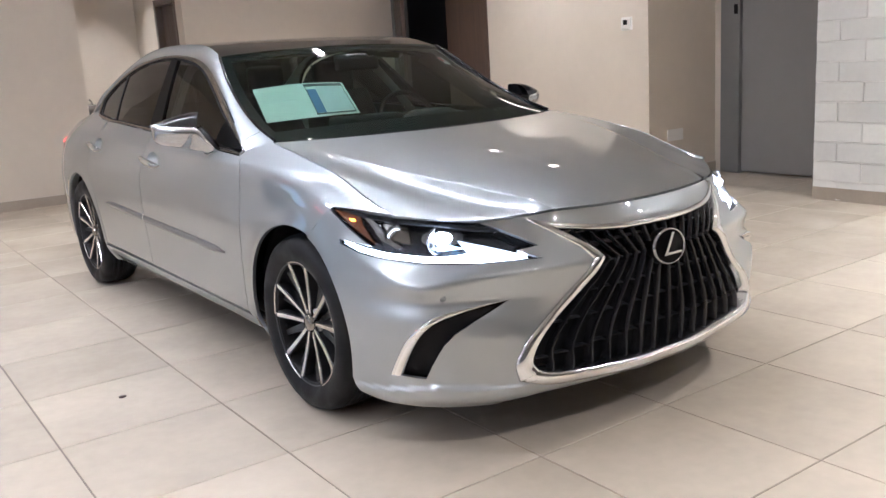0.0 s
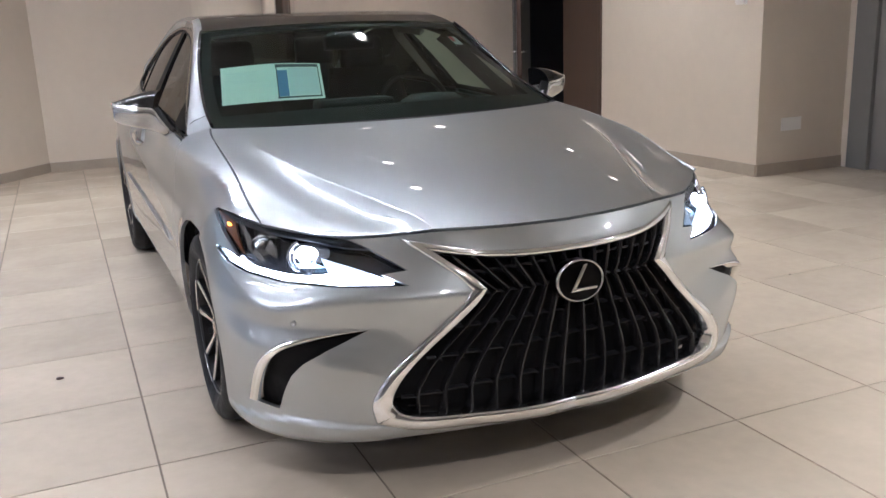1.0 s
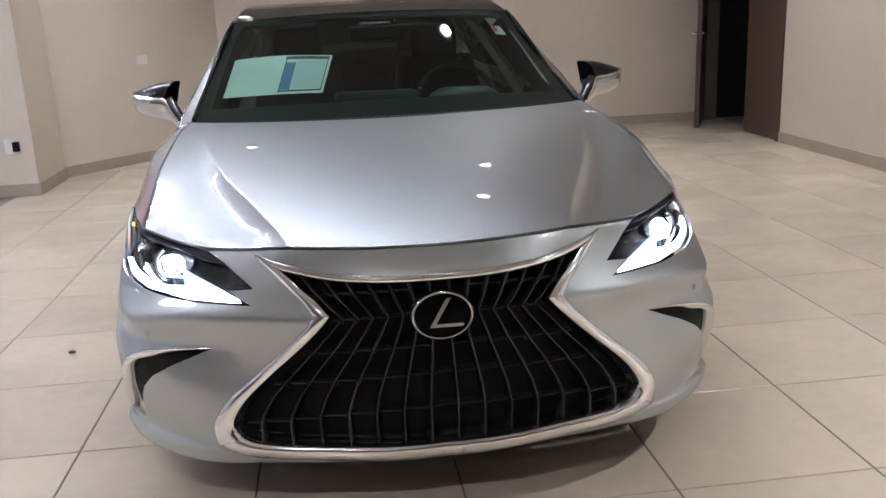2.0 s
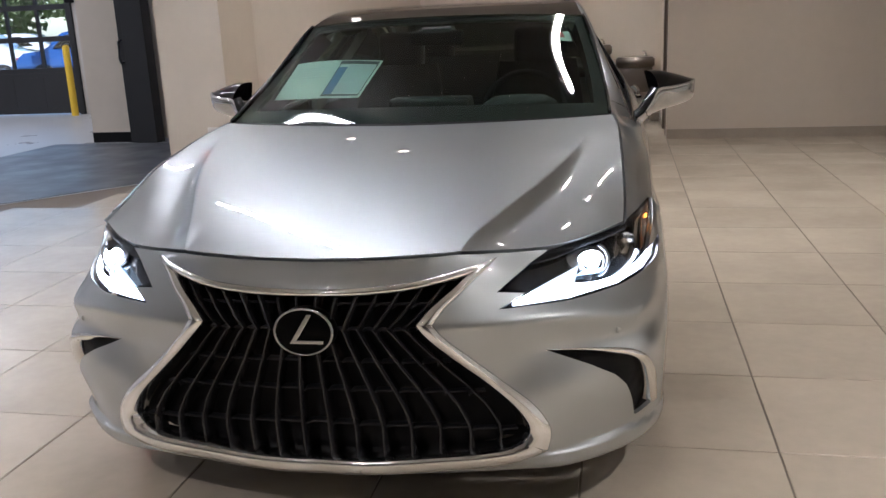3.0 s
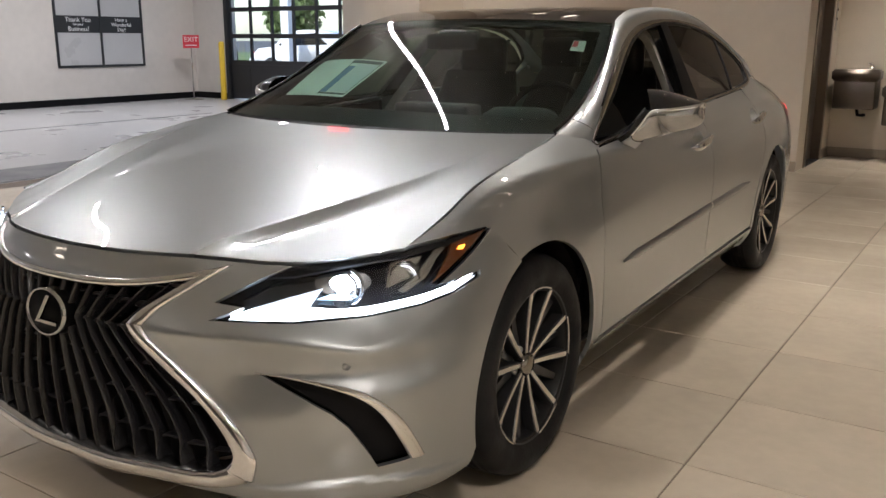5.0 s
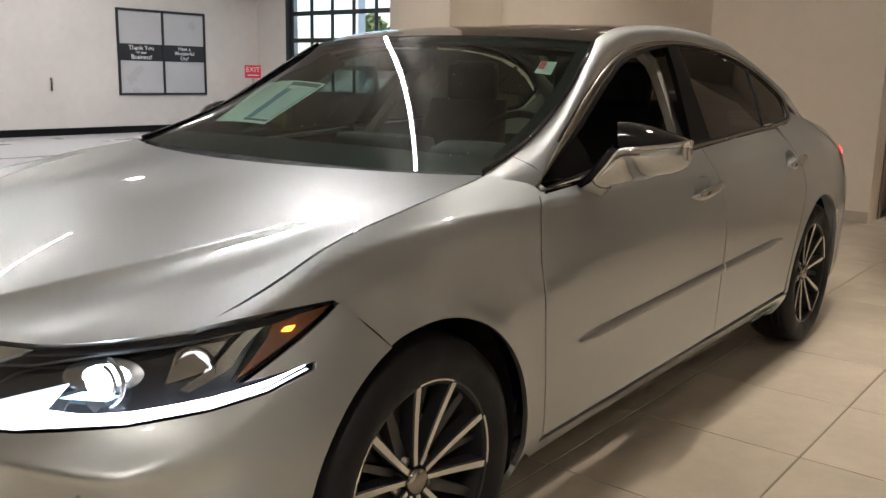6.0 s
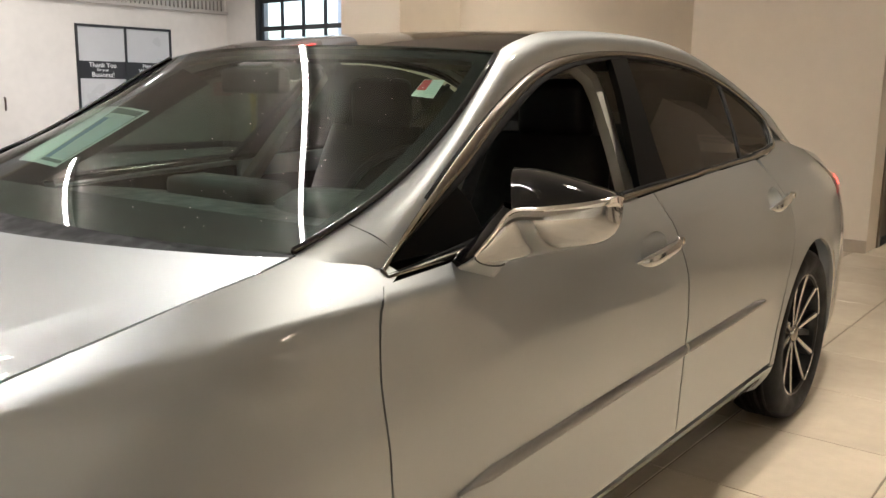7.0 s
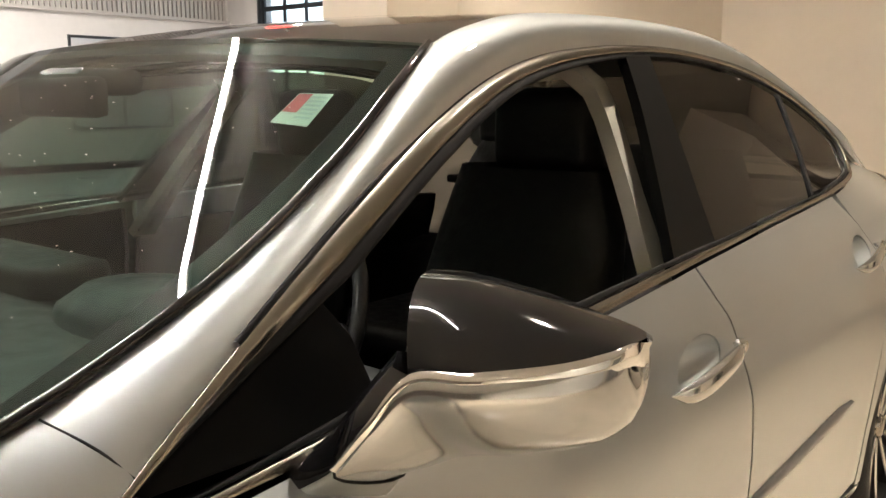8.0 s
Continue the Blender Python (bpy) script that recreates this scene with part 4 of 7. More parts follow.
NOSE_NODES = table(
    tuple(a * D2R for a in (0, 18, 28, 36, 44, 50, 58, 68, 78, 90)),
    (0.17, 0.21, 0.28, 0.40, 0.47, 0.53, 0.572, 0.612, 0.65, 0.71, 0.77, 0.82),
    (
        (0.870, 0.900, 0.930, 0.970, 1.000, 1.010, 1.000, 0.965, 0.930, 0.888),
        (0.935, 0.965, 1.005, 1.040, 1.050, 1.050, 1.030, 0.980, 0.938, 0.897),
        (0.945, 0.982, 1.030, 1.053, 1.062, 1.060, 1.040, 0.985, 0.940, 0.905),
        (0.955, 0.985, 1.012, 1.050, 1.085, 1.090, 1.052, 0.990, 0.943, 0.910),
        (0.960, 0.985, 1.000, 1.035, 1.080, 1.094, 1.055, 0.992, 0.943, 0.911),
        (0.962, 0.986, 0.996, 1.019, 1.046, 1.058, 1.036, 0.990, 0.943, 0.912),
        (0.964, 0.987, 0.994, 1.017, 1.042, 1.053, 1.029, 0.985, 0.943, 0.912),
        (0.962, 0.984, 0.992, 1.014, 1.032, 1.030, 1.010, 0.976, 0.940, 0.911),
        (0.955, 0.970, 0.978, 0.990, 1.002, 1.005, 0.995, 0.965, 0.935, 0.909),
        (0.935, 0.940, 0.932, 0.945, 0.965, 0.972, 0.966, 0.945, 0.925, 0.904),
        (0.893, 0.900, 0.886, 0.900, 0.925, 0.936, 0.941, 0.926, 0.910, 0.893),
        (0.845, 0.850, 0.838, 0.855, 0.885, 0.90, 0.908, 0.900, 0.885, 0.870),
    ),
)
SIDE_SOFT = soft(SIDE_NODES, -0.56, 3.96, 0.15, 1.14, 0.06, 0.018)
NOSE_SOFT = soft(NOSE_NODES, 0.0, 92 * D2R, 0.15, 0.84, 2.0 * D2R, 0.008)
RIDGE = np.array([(16, 0.607, 0), (22, 0.607, 0.5), (30, 0.606, 1), (37, 0.604, 1), (41, 0.598, 1), (46, 0.586, 1), (50, 0.577, 1), (55, 0.596, 0.7), (60, 0.622, 0.4), (66, 0.66, 0.15), (72, 0.69, 0)])


def NOSE(a, z):
    """The bumper's skin with the sharp ridge that runs below the headlamp and up behind it."""
    a, z = np.broadcast_arrays(np.asarray(a, float), np.asarray(z, float))
    zr = np.interp(a / D2R, RIDGE[:, 0], RIDGE[:, 1])
    tall = 0.021 * np.interp(a / D2R, RIDGE[:, 0], RIDGE[:, 2])
    s = np.where(z > zr, (z - zr) / 0.055, (zr - z) / 0.08)
    lip = np.interp(a / D2R, (30, 38, 48, 55, 59, 66), (0.254, 0.258, 0.263, 0.248, 0.239, 0.225))
    q = np.clip((lip - z) / 0.013, 0, 1)
    out = 0.016 * np.interp(a / D2R, (30, 38, 58, 70), (0, 1, 1, 0)) * ease(q)
    seam = np.interp(a, SEAM_A, SEAM_Z)
    return NOSE_SOFT(a, z) + tall * np.clip(1 - np.sqrt(s * s + 0.03) + 0.17, 0, 1) ** 2 + out + np.interp(a, SEAM_A, SEAM_OUT) * ease(1 - (seam - z) / 0.055)


HOOD_NODES = table(
    (0.0, 0.16, 0.32, 0.46, 0.58, 0.69, 0.79),
    (-0.92, -0.75, -0.5, -0.2, 0.1, 0.4),
    (
        (0.757, 0.754, 0.742, 0.722, 0.69, 0.66, 0.63),
        (0.812, 0.811, 0.805, 0.776, 0.735, 0.715, 0.70),
        (0.868, 0.867, 0.862, 0.848, 0.815, 0.800, 0.785),
        (0.922, 0.921, 0.918, 0.911, 0.896, 0.889, 0.883),
        (0.963, 0.962, 0.960, 0.956, 0.948, 0.944, 0.940),
        (0.998, 0.997, 0.995, 0.993, 0.989, 0.986, 0.982),
    ),
)
HOOD_SOFT = soft(HOOD_NODES, -0.1, 0.84, -0.95, 0.45, 0.025, 0.05)
hx, hy = (q.ravel() for q in np.meshgrid(np.linspace(0, 0.77, 40), np.linspace(-0.88, 0.4, 60)))
keep = hy > -0.882 + 0.945 * np.maximum(0, hx - 0.2) ** 1.6
hx, hy = hx[keep], hy[keep]
HOOD_FIT = np.linalg.lstsq(np.stack([hy**i * hx ** (2 * j) for i in range(4) for j in range(4)], 1), HOOD_NODES(hx, hy), rcond=None)[0]


def HOOD_BASE(x, y):
    """An even, smooth crown over most of the bonnet, meeting the fender line at its edge."""
    smooth = sum(HOOD_FIT[4 * i + j] * y**i * x ** (2 * j) for i in range(4) for j in range(4))
    w = np.clip((x - 0.60) / 0.15, 0, 1)
    w = w * w * (3 - 2 * w)
    return smooth * (1 - w) + HOOD_SOFT(x, y) * w


CREASE = np.array([(0.40, 0.69, 0.74), (0.085, 0.668, 0.715), (-0.166, 0.612, 0.662), (-0.36, 0.548, 0.598), (-0.5, 0.492, 0.543), (-0.6, 0.452, 0.504), (-0.75, 0.395, 0.450), (-0.95, 0.33, 0.385)])[::-1]
CREASE = spline(CREASE, 60)


def HOOD_RAW(x, y):
    """The bonnet with a sharp crease on each side, falling to a valley and rising again to the edge."""
    x, y = np.broadcast_arrays(np.abs(np.asarray(x, float)), np.asarray(y, float))
    a, b = np.interp(y, CREASE[:, 0], CREASE[:, 1]), np.interp(y, CREASE[:, 0], CREASE[:, 2])
    q = np.clip((x - a) / (b - a), 0, 1)
    r = (x - b) / 0.12
    deep = 0.020 * ease((0.22 - y) / 0.75)
    swell = 0.15 * deep * np.clip((x - a + 0.16) / 0.16, 0, 1) ** 2
    return HOOD_BASE(x, y) + (swell - (1.15 * deep) * q * (2 - q)) * (1 - ease(r))


HOODCUT = [(-0.515, 0.787), (-0.37, 0.823), (-0.17, 0.890), (0.05, 0.931), (0.19, 0.954), (0.30, 0.968), (0.385, 0.981)]
hood_line = [tuple(p) for p in spline(HOODCUT, 24)]
EDGE = [(0.0, -0.882), (0.15, -0.877), (0.28, -0.853), (0.38, -0.812), (0.474, -0.755), (0.59, -0.693), (0.70, -0.603), (0.783, -0.512), (0.785, -0.37), (0.782, -0.17), (0.777, 0.05), (0.774, 0.19), (0.764, 0.30), (0.752, 0.375)]
EDGE_FRONT, EDGE_SIDE = spline(EDGE[:8], 60), spline(EDGE[7:], 60)
LINE = np.array(hood_line)

# the fender's top edge runs along the bonnet's side
fy = np.linspace(-0.52, 0.385, 80)
fx = np.interp(fy, EDGE_SIDE[:, 1], EDGE_SIDE[:, 0])
fz = np.interp(fy, LINE[:, 0], LINE[:, 1])
CREST_LINE = spline([(-0.56, 0.745), (-0.45, 0.782), (-0.37, 0.808), (-0.28, 0.836), (-0.19, 0.862), (-0.086, 0.885), (0.024, 0.899), (0.146, 0.905), (0.3, 0.909), (0.5, 0.908), (0.9, 0.907)], 90)


def CREST(y, z):
    """The sharp crest along the fender that runs on into the doors' shoulder."""
    d = np.interp(y, CREST_LINE[:, 0], CREST_LINE[:, 1]) - z
    w = 0.027 - 0.007 * np.tanh(d / 0.004)
    return 0.014 * np.exp(-(np.sqrt(d * d + 0.00004) - 0.0063) / w) * ease((y + 0.52) / 0.14) * ease((0.95 - y) / 0.45)


FENDER_IN = (fx + 0.008 - SIDE_SOFT(fy, fz) - CREST(fy, fz)) * ease((0.16 - fy) / 0.12)
HOOD_SIDE = fz - HOOD_RAW(fx, fy)


SHOULDER = spline([(-0.6, 0.905), (0.3, 0.909), (0.5, 0.908), (0.9, 0.907), (1.4, 0.907), (1.65, 0.914), (2.0, 0.927), (2.4, 0.942), (2.9, 0.955), (3.4, 0.96), (4.0, 0.96)], 80)


def SIDE(y, z):
    y, z = np.broadcast_arrays(np.asarray(y, float), np.asarray(z, float))
    zc = np.interp(y, SHOULDER[:, 0], SHOULDER[:, 1])
    d = zc - z
    t = np.clip((np.sqrt(d * d + 0.00002) + d) / 2 / 0.17, 0, 1)
    hollow = 0.040 * t * (1 - t) ** 2 * ease((y - 0.42) / 0.5) * ease((3.35 - y) / 0.4)
    tuck = 0.050 * np.clip((0.305 - z) / 0.12, 0, 1.2) ** 1.4 * ease((y - 0.25) / 0.25) * ease((2.62 - y) / 0.2)
    hollow = hollow + 0.003 * np.exp(-(((z - 0.79) / 0.078) ** 2)) * ease((y + 0.30) / 0.22) * ease((0.75 - y) / 0.45)
    r = np.hypot(y, z - 0.335)
    flare = 0.008 * np.exp(-(((r - 0.378) / 0.042) ** 2)) * ease((y + 0.13) / 0.12)
    r = np.hypot(y - 2.87, z - 0.335)
    flare = flare + 0.006 * np.exp(-(((r - 0.378) / 0.042) ** 2))
    tail = 0.042 * ease((y - 3.05) / 0.9)
    return SIDE_SOFT(y, z) - hollow - tuck - tail + CREST(y, z) + flare + np.interp(y, fy, FENDER_IN, 0, 0) * ease(1 - (np.interp(y, fy, fz) - z) / 0.045)


def HOOD_MID(x, y):
    x, y = np.broadcast_arrays(np.abs(np.asarray(x, float)), np.asarray(y, float))
    return HOOD_RAW(x, y) + np.interp(y, fy, HOOD_SIDE) * ease(1 - (np.interp(y, fy, fx) - x) / 0.15)


# the bonnet's front edge and the bumper's top run along one seam
seam_at = np.arctan2(EDGE_FRONT[:, 0], -EDGE_FRONT[:, 1])
seam_line = spline([(0, 0.7704), (10, 0.7732), (18, 0.7752), (24, 0.7740), (28, 0.769), (32, 0.7630), (36, 0.7590), (40, 0.7580), (44, 0.7602), (48, 0.7660), (52, 0.7735), (57, 0.783)], 80)
seam_z = np.interp(seam_at / D2R, seam_line[:, 0], seam_line[:, 1])
HOOD_FRONT = seam_z - HOOD_MID(EDGE_FRONT[:, 0], EDGE_FRONT[:, 1])


def HOOD(x, y):
    x, y = np.broadcast_arrays(np.abs(np.asarray(x, float)), np.asarray(y, float))
    return HOOD_MID(x, y) + np.interp(x, EDGE_FRONT[:, 0], HOOD_FRONT) * ease(1 - (y - np.interp(x, EDGE_FRONT[:, 0], EDGE_FRONT[:, 1])) / 0.14)


SEAM_A = np.concatenate([seam_at, [66 * D2R, 92 * D2R]])
SEAM_Z = np.concatenate([seam_z, [0.80, 0.80]]) - 0.007
SEAM_OUT = np.concatenate([np.hypot(EDGE_FRONT[:, 0], EDGE_FRONT[:, 1]) + 0.0065 - NOSE_SOFT(seam_at, seam_z - 0.007), [0, 0]])


BELT = table((0.4, 0.5, 0.8, 1.2, 1.6, 2.2, 2.7, 3.0), (0.0, 1.0), ((0.795, 0.805, 0.824, 0.836, 0.837, 0.825, 0.80, 0.785),) * 2)


def side_at(y, z, s=1, off=0.0):
    return s * (SIDE(y, z) + off), y, z


def nose_at(a, z, off=0.0):
    r = NOSE(np.abs(a), z) + off
    return r * np.sin(a), -r * np.cos(a), z


def house_at(y, z, s=1, off=0.0):
    """Side glass plane with its lean inwards."""
    d = z - 0.98
    return s * (BELT(y, 0.0) - 0.56 * d - 0.19 * d * d + off), y, z


def arc(cy, cz, r, a0, a1, n):
    return [(cy + r * math.cos(a * D2R), cz + r * math.sin(a * D2R)) for a in np.linspace(a0, a1, n)]


def two_sides(name, outline, surf, mat, label="", step=0.02, holes=(), fold=0.014):
    made = []
    for s in (1, -1):
        made.append(part(name, sheet(outline, lambda a, b: surf(a, b, s), step, holes, fold, s < 0), mat, car, label))
    return made


ARCH = 0.378

# fenders
COWL_SEAM = [tuple(p) for p in spline([(0.515, 0.94), (0.480, 0.919), (0.450, 0.886), (0.435, 0.84), (0.432, 0.76), (0.438, 0.64), (0.455, 0.5), (0.471, 0.36), (0.478, 0.30)], 28)]
fender = hood_line + [(0.43, 0.968), (0.50, 0.955), *COWL_SEAM, (0.478, 0.262), (0.40, 0.25)]
fender += arc(0, 0.335, ARCH, -14, 111, 26) + [(-0.19, 0.735), (-0.25, 0.798), (-0.38, 0.796)]
two_sides("fender", fender, side_at, PAINT, step=0.0095)

two_sides("fender_corner", [(0.31, 0.955), (0.385, 0.972), (0.43, 0.962), (0.50, 0.95), (0.545, 0.950), (0.556, 0.938), (0.50, 0.918), (0.455, 0.90), (0.42, 0.92), (0.40, 0.94)], lambda y, z, s: side_at(y, z, s, -0.005), PAINT, step=0.02)

# doors
BELTLINE = [(0.45, 0.928), (0.8, 0.948), (1.2, 0.972), (1.6, 0.996), (2.0, 1.014), (2.3, 1.024), (2.5, 1.028)]


def belt_z(y):
    b = np.array(BELTLINE)
    return float(np.interp(y, b[:, 0], b[:, 1]))


def belt_run(a, b, n):
    return [(y, belt_z(y) - 0.004) for y in np.linspace(a, b, n)]


front_door = [(0.482, 0.290), (1.655, 0.312), (1.65, 0.5), (1.635, 0.77), (1.605, 0.90), (1.585, 0.94)] + belt_run(1.57, 0.535, 14) + [(y + 0.0042, z - 0.002) for y, z in COWL_SEAM[1:]]
rear_door = [(1.661, 0.312), (2.448, 0.325), (2.456, 0.38), (2.469, 0.45), (2.492, 0.53), (2.52, 0.60), (2.60, 0.76), (2.62, 0.88), (2.56, 0.97), (2.51, 1.024)] + belt_run(2.50, 1.577, 12) + [(1.591, 0.94), (1.611, 0.90), (1.641, 0.77), (1.656, 0.5)]

def dish(y0, z0, k=1.0):
    """The oval opening behind a door handle."""
    return [(y0 - 0.005 + 0.082 * k * math.cos(q), z0 + 0.010 + 0.038 * k * math.sin(q) + 0.008 * math.cos(q)) for q in np.linspace(0, 2 * math.pi, 28, endpoint=False)]


DOORS = two_sides("front_door", front_door, side_at, PAINT, step=0.013, holes=[dish(1.465, 0.856)])
REAR_DOORS = two_sides("rear_door", rear_door, side_at, PAINT, step=0.013, holes=[dish(2.49, 0.885)])

# sills below the doors
two_sides("sill", [(0.36, 0.20), (2.49, 0.205), (2.488, 0.26), (2.486, 0.305), (2.40, 0.304), (1.66, 0.296), (0.49, 0.272), (0.40, 0.245)], side_at, PAINT, step=0.025)
two_sides("sill_seal", [(0.42, 0.262), (2.47, 0.300), (2.47, 0.335), (0.46, 0.30)], lambda y, z, s: side_at(y, z, s, -0.019), BLACK, step=0.03, fold=0)

# quarter panels
quarter = [(2.626, 0.88), (2.606, 0.76), (2.528, 0.61), (2.499, 0.53), (2.476, 0.45), (2.463, 0.38), (2.455, 0.312), (2.49, 0.312)] + arc(2.87, 0.335, ARCH, 179, -8, 34)
quarter += [(3.30, 0.24), (3.45, 0.235), (3.7, 0.25), (3.86, 0.27), (3.94, 0.30), (3.94, 0.55), (3.94, 0.80), (3.94, 0.90), (3.90, 0.945), (3.80, 0.975), (3.60, 0.99), (3.3, 1.03), (3.08, 1.066), (2.96, 1.10), (2.925, 1.125), (2.898, 1.128), (2.866, 1.070), (2.845, 1.050), (2.81, 1.042), (2.70, 1.031), (2.56, 1.024), (2.565, 0.97)]
two_sides("quarter_panel", quarter, side_at, PAINT, step=0.014)

# joint between fender and front bumper
for s in (1, -1):
    jy, jz = spline([(-0.246, 0.792), (-0.212, 0.760), (-0.172, 0.724), (-0.137, 0.690)], 24).T
    part("bumper_joint", tube([tuple(p) for p in np.stack(side_at(jy, jz, s, -0.0005), 1)], 0.0018, None, 6), BLACK, car, "dark joint between fender and bumper")

# bonnet
er = [tuple(p) for p in spline(EDGE[:8], 44)] + [tuple(p) for p in spline(EDGE[7:], 36)][1:]
er += [(x, 0.20 + 0.175 * (x / 0.752) ** 2) for x in np.linspace(0.72, 0.0, 18)]


def hood_grid():
    """Rows from the front edge to the rear; columns run along the creases."""
    rows = []
    for v in np.concatenate([np.linspace(0, 0.06, 6)[:-1], np.linspace(0.06, 1, 64)]):
        x = np.full(61, 0.3)
        y = np.full(61, -0.5)
        for _ in range(12):
            a, b = np.interp(y, CREASE[:, 0], CREASE[:, 1]), np.interp(y, CREASE[:, 0], CREASE[:, 2])
            e = np.interp(y, EDGE_SIDE[:, 1], EDGE_SIDE[:, 0])
            k = np.arange(61)
            u = 1 - np.clip(1 - k / 26, 0, 1) ** 1.25
            x = np.where(k <= 26, a * u, np.where(k <= 42, a + (b - a) * ((k - 26) / 16), b + (e - b) * ((k - 42) / 18)))
            yf = np.interp(x, EDGE_FRONT[:, 0], EDGE_FRONT[:, 1])
            y = yf + (0.20 + 0.175 * (x / 0.752) ** 2 - yf) * v
        z = HOOD(x, y)
        half_row = np.stack([x, y, z], 1)
        rows.append(np.vstack([half_row[:0:-1] * (-1, 1, 1), half_row]))
    own = skin(rows)
    fold_rim(own, 0.022)
    return own


part("hood", hood_grid(), PAINT, car)
for s in (1, -1):
    run = [(s * x, y, float(HOOD(x, y)) - 0.018) for x, y in np.vstack([EDGE_FRONT, EDGE_SIDE[1:]])]
    part("hood_seal", tube(run, 0.0085, None, 6), BLACK, car, "black joint round the bonnet")

# front bumper with its openings
TOP = [tuple(p) for p in er[:44]]


def chart(x, y):
    return math.atan2(x, -y)


bump = []
for x, y in TOP:
    bump.append((chart(x, y), float(HOOD(x, y)) - 0.007))
cut = next(k for k, (a, z) in enumerate(bump) if a > 39.5 * D2R)
bump = bump[:cut]
HL = [(29.4, 0.676), (32.5, 0.704), (36, 0.729), (40.5, 0.751), (44, 0.7565), (48, 0.763), (52.5, 0.7715), (57, 0.780), (66, 0.790), (74.0, 0.796), (68.0, 0.742), (62.6, 0.700), (61.0, 0.687), (66.0, 0.692), (69.6, 0.700), (69.4, 0.688), (64, 0.666), (58, 0.653), (50, 0.643), (40, 0.639), (34, 0.640), (29.0, 0.641), (33.6, 0.668)]
hl = [(a * D2R, z) for a, z in HL]
# outline: hood seam, headlamp's inner top, then below the headlamp, seam to the arch, arch, lip
half = bump + [(a * D2R, z) for a, z in ((40.0, 0.7495), (36, 0.7275), (32.5, 0.7025), (29.1, 0.675), (33.4, 0.6665), (28.7, 0.6395), (34, 0.6385), (40, 0.6375), (50, 0.6415), (58, 0.6515), (64, 0.6645), (69.8, 0.6865), (70.0, 0.701), (66.0, 0.694), (61.7, 0.689), (63.1, 0.700), (68.5, 0.742), (74.5, 0.795))]
seam = [(-0.245, 0.795), (-0.185, 0.73)] + arc(0, 0.335, ARCH, 111.3, 196, 18)
half += [(math.atan2(float(SIDE(y, z)), -y), z) for y, z in seam[1:]]
half += [(a * D2R, z) for a, z in ((66, 0.190), (60, 0.178), (50, 0.172), (36, 0.170), (20, 0.172), (0, 0.174))]
bump_loop = half + [(-a, z) for a, z in half[-2:0:-1]]
# grille opening with its bright frame
GR_IN = [(0, 0.690), (8, 0.692), (16, 0.699), (25.0, 0.717), (22.2, 0.69), (18.6, 0.652), (16.4, 0.618), (18.0, 0.585), (21.6, 0.525), (26.2, 0.455), (29.6, 0.395), (31.4, 0.345), (31.7, 0.315), (30.8, 0.292), (28.0, 0.276), (20, 0.262), (10, 0.250), (0, 0.246)]
GR_OUT = [(0, 0.706), (8, 0.708), (17, 0.716), (31.0, 0.750), (26.4, 0.708), (21.4, 0.658), (18.9, 0.618), (20.4, 0.585), (24.2, 0.525), (28.7, 0.455), (32.4, 0.395), (34.3, 0.345), (34.9, 0.308), (34.4, 0.262), (29.4, 0.238), (20, 0.223), (10, 0.210), (0, 0.206)]
gi = np.array(GR_IN) * (D2R, 1)
go = np.array(GR_OUT) * (D2R, 1)


def round_loop(p):
    return np.vstack([p, (p * (-1, 1))[-2:0:-1]])


gi_loop, go_loop = round_loop(gi), round_loop(go)
FOG = [(35.0, 0.5235), (41, 0.513), (46.5, 0.497), (49.8, 0.472), (52.8, 0.42), (55.3, 0.35), (57.2, 0.286), (50.4, 0.279), (48.6, 0.34), (46.6, 0.40), (44.6, 0.436), (41, 0.474)]
fog = np.array(FOG) * (D2R, 1)
lip_hole = go_loop * (1, 1)
part("front_bumper", sheet(bump_loop, nose_at, 0.0085, [lip_hole, fog, fog[::-1] * (-1, 1)], 0.012, False), PAINT, car)

# ---- grille ----
FIN = material("grille_fin_black", (0.012, 0.012, 0.014), 0.45, specular_ior_level=0.3)
part("grille_backing", sheet(gi_loop, lambda a, z: nose_at(a, z, -0.065), 0.04, (), 0, False), BLACK, car, "matt black depth behind the grille")


def frame_band(keys, name, lift):
    a, b = gi[keys], go[keys]
    for s in (1, -1):
        n = 10 * len(a)
        i2, o2 = even(spline(a, n), n), even(spline(b, n), n)
        part(name, ribbon(i2 * (s, 1), o2 * (s, 1), nose_at, lift, flip=False, profile=((-0.02, -4.0), (0, 0.3), (0.12, 0.9), (0.5, 1.0), (0.9, 0.9), (1.02, 0.2), (1.04, -1.6))), FRAME_CHROME, car, "bright chrome grille frame")


frame_band(slice(0, 4), "grille_frame", 0.008)
frame_band(slice(3, 7), "grille_frame", 0.010)
frame_band(slice(6, 14), "grille_frame", 0.012)
frame_band(slice(13, 18), "grille_frame", 0.014)

GRILL = material("grille_gloss_black", (0.014, 0.014, 0.016), 0.26)


def grille_edge(z):
    """Half-angle of the grille opening at a height."""
    q = gi[3:14]
    o = np.argsort(q[:, 1])
    return float(np.interp(z, q[o, 1], q[o, 0]))


def grille_low(a):
    q = gi[13:]
    return float(np.interp(abs(a), q[::-1, 0], q[::-1, 1]))


def grille_top(a):
    return float(np.interp(abs(a), gi[:4, 0], gi[:4, 1]))


NB = 7.2
WZ = 0.606


def bar_at(f, z):
    """Angle of a grille bar, f of the half-width out from the middle, at a height."""
    if z < WZ:
        return f * 0.98 * grille_edge(max(z, 0.31))
    wz = 16.2 * D2R
    return f * (wz + (grille_edge(0.712) - wz) * ((z - WZ) / (0.712 - WZ)))


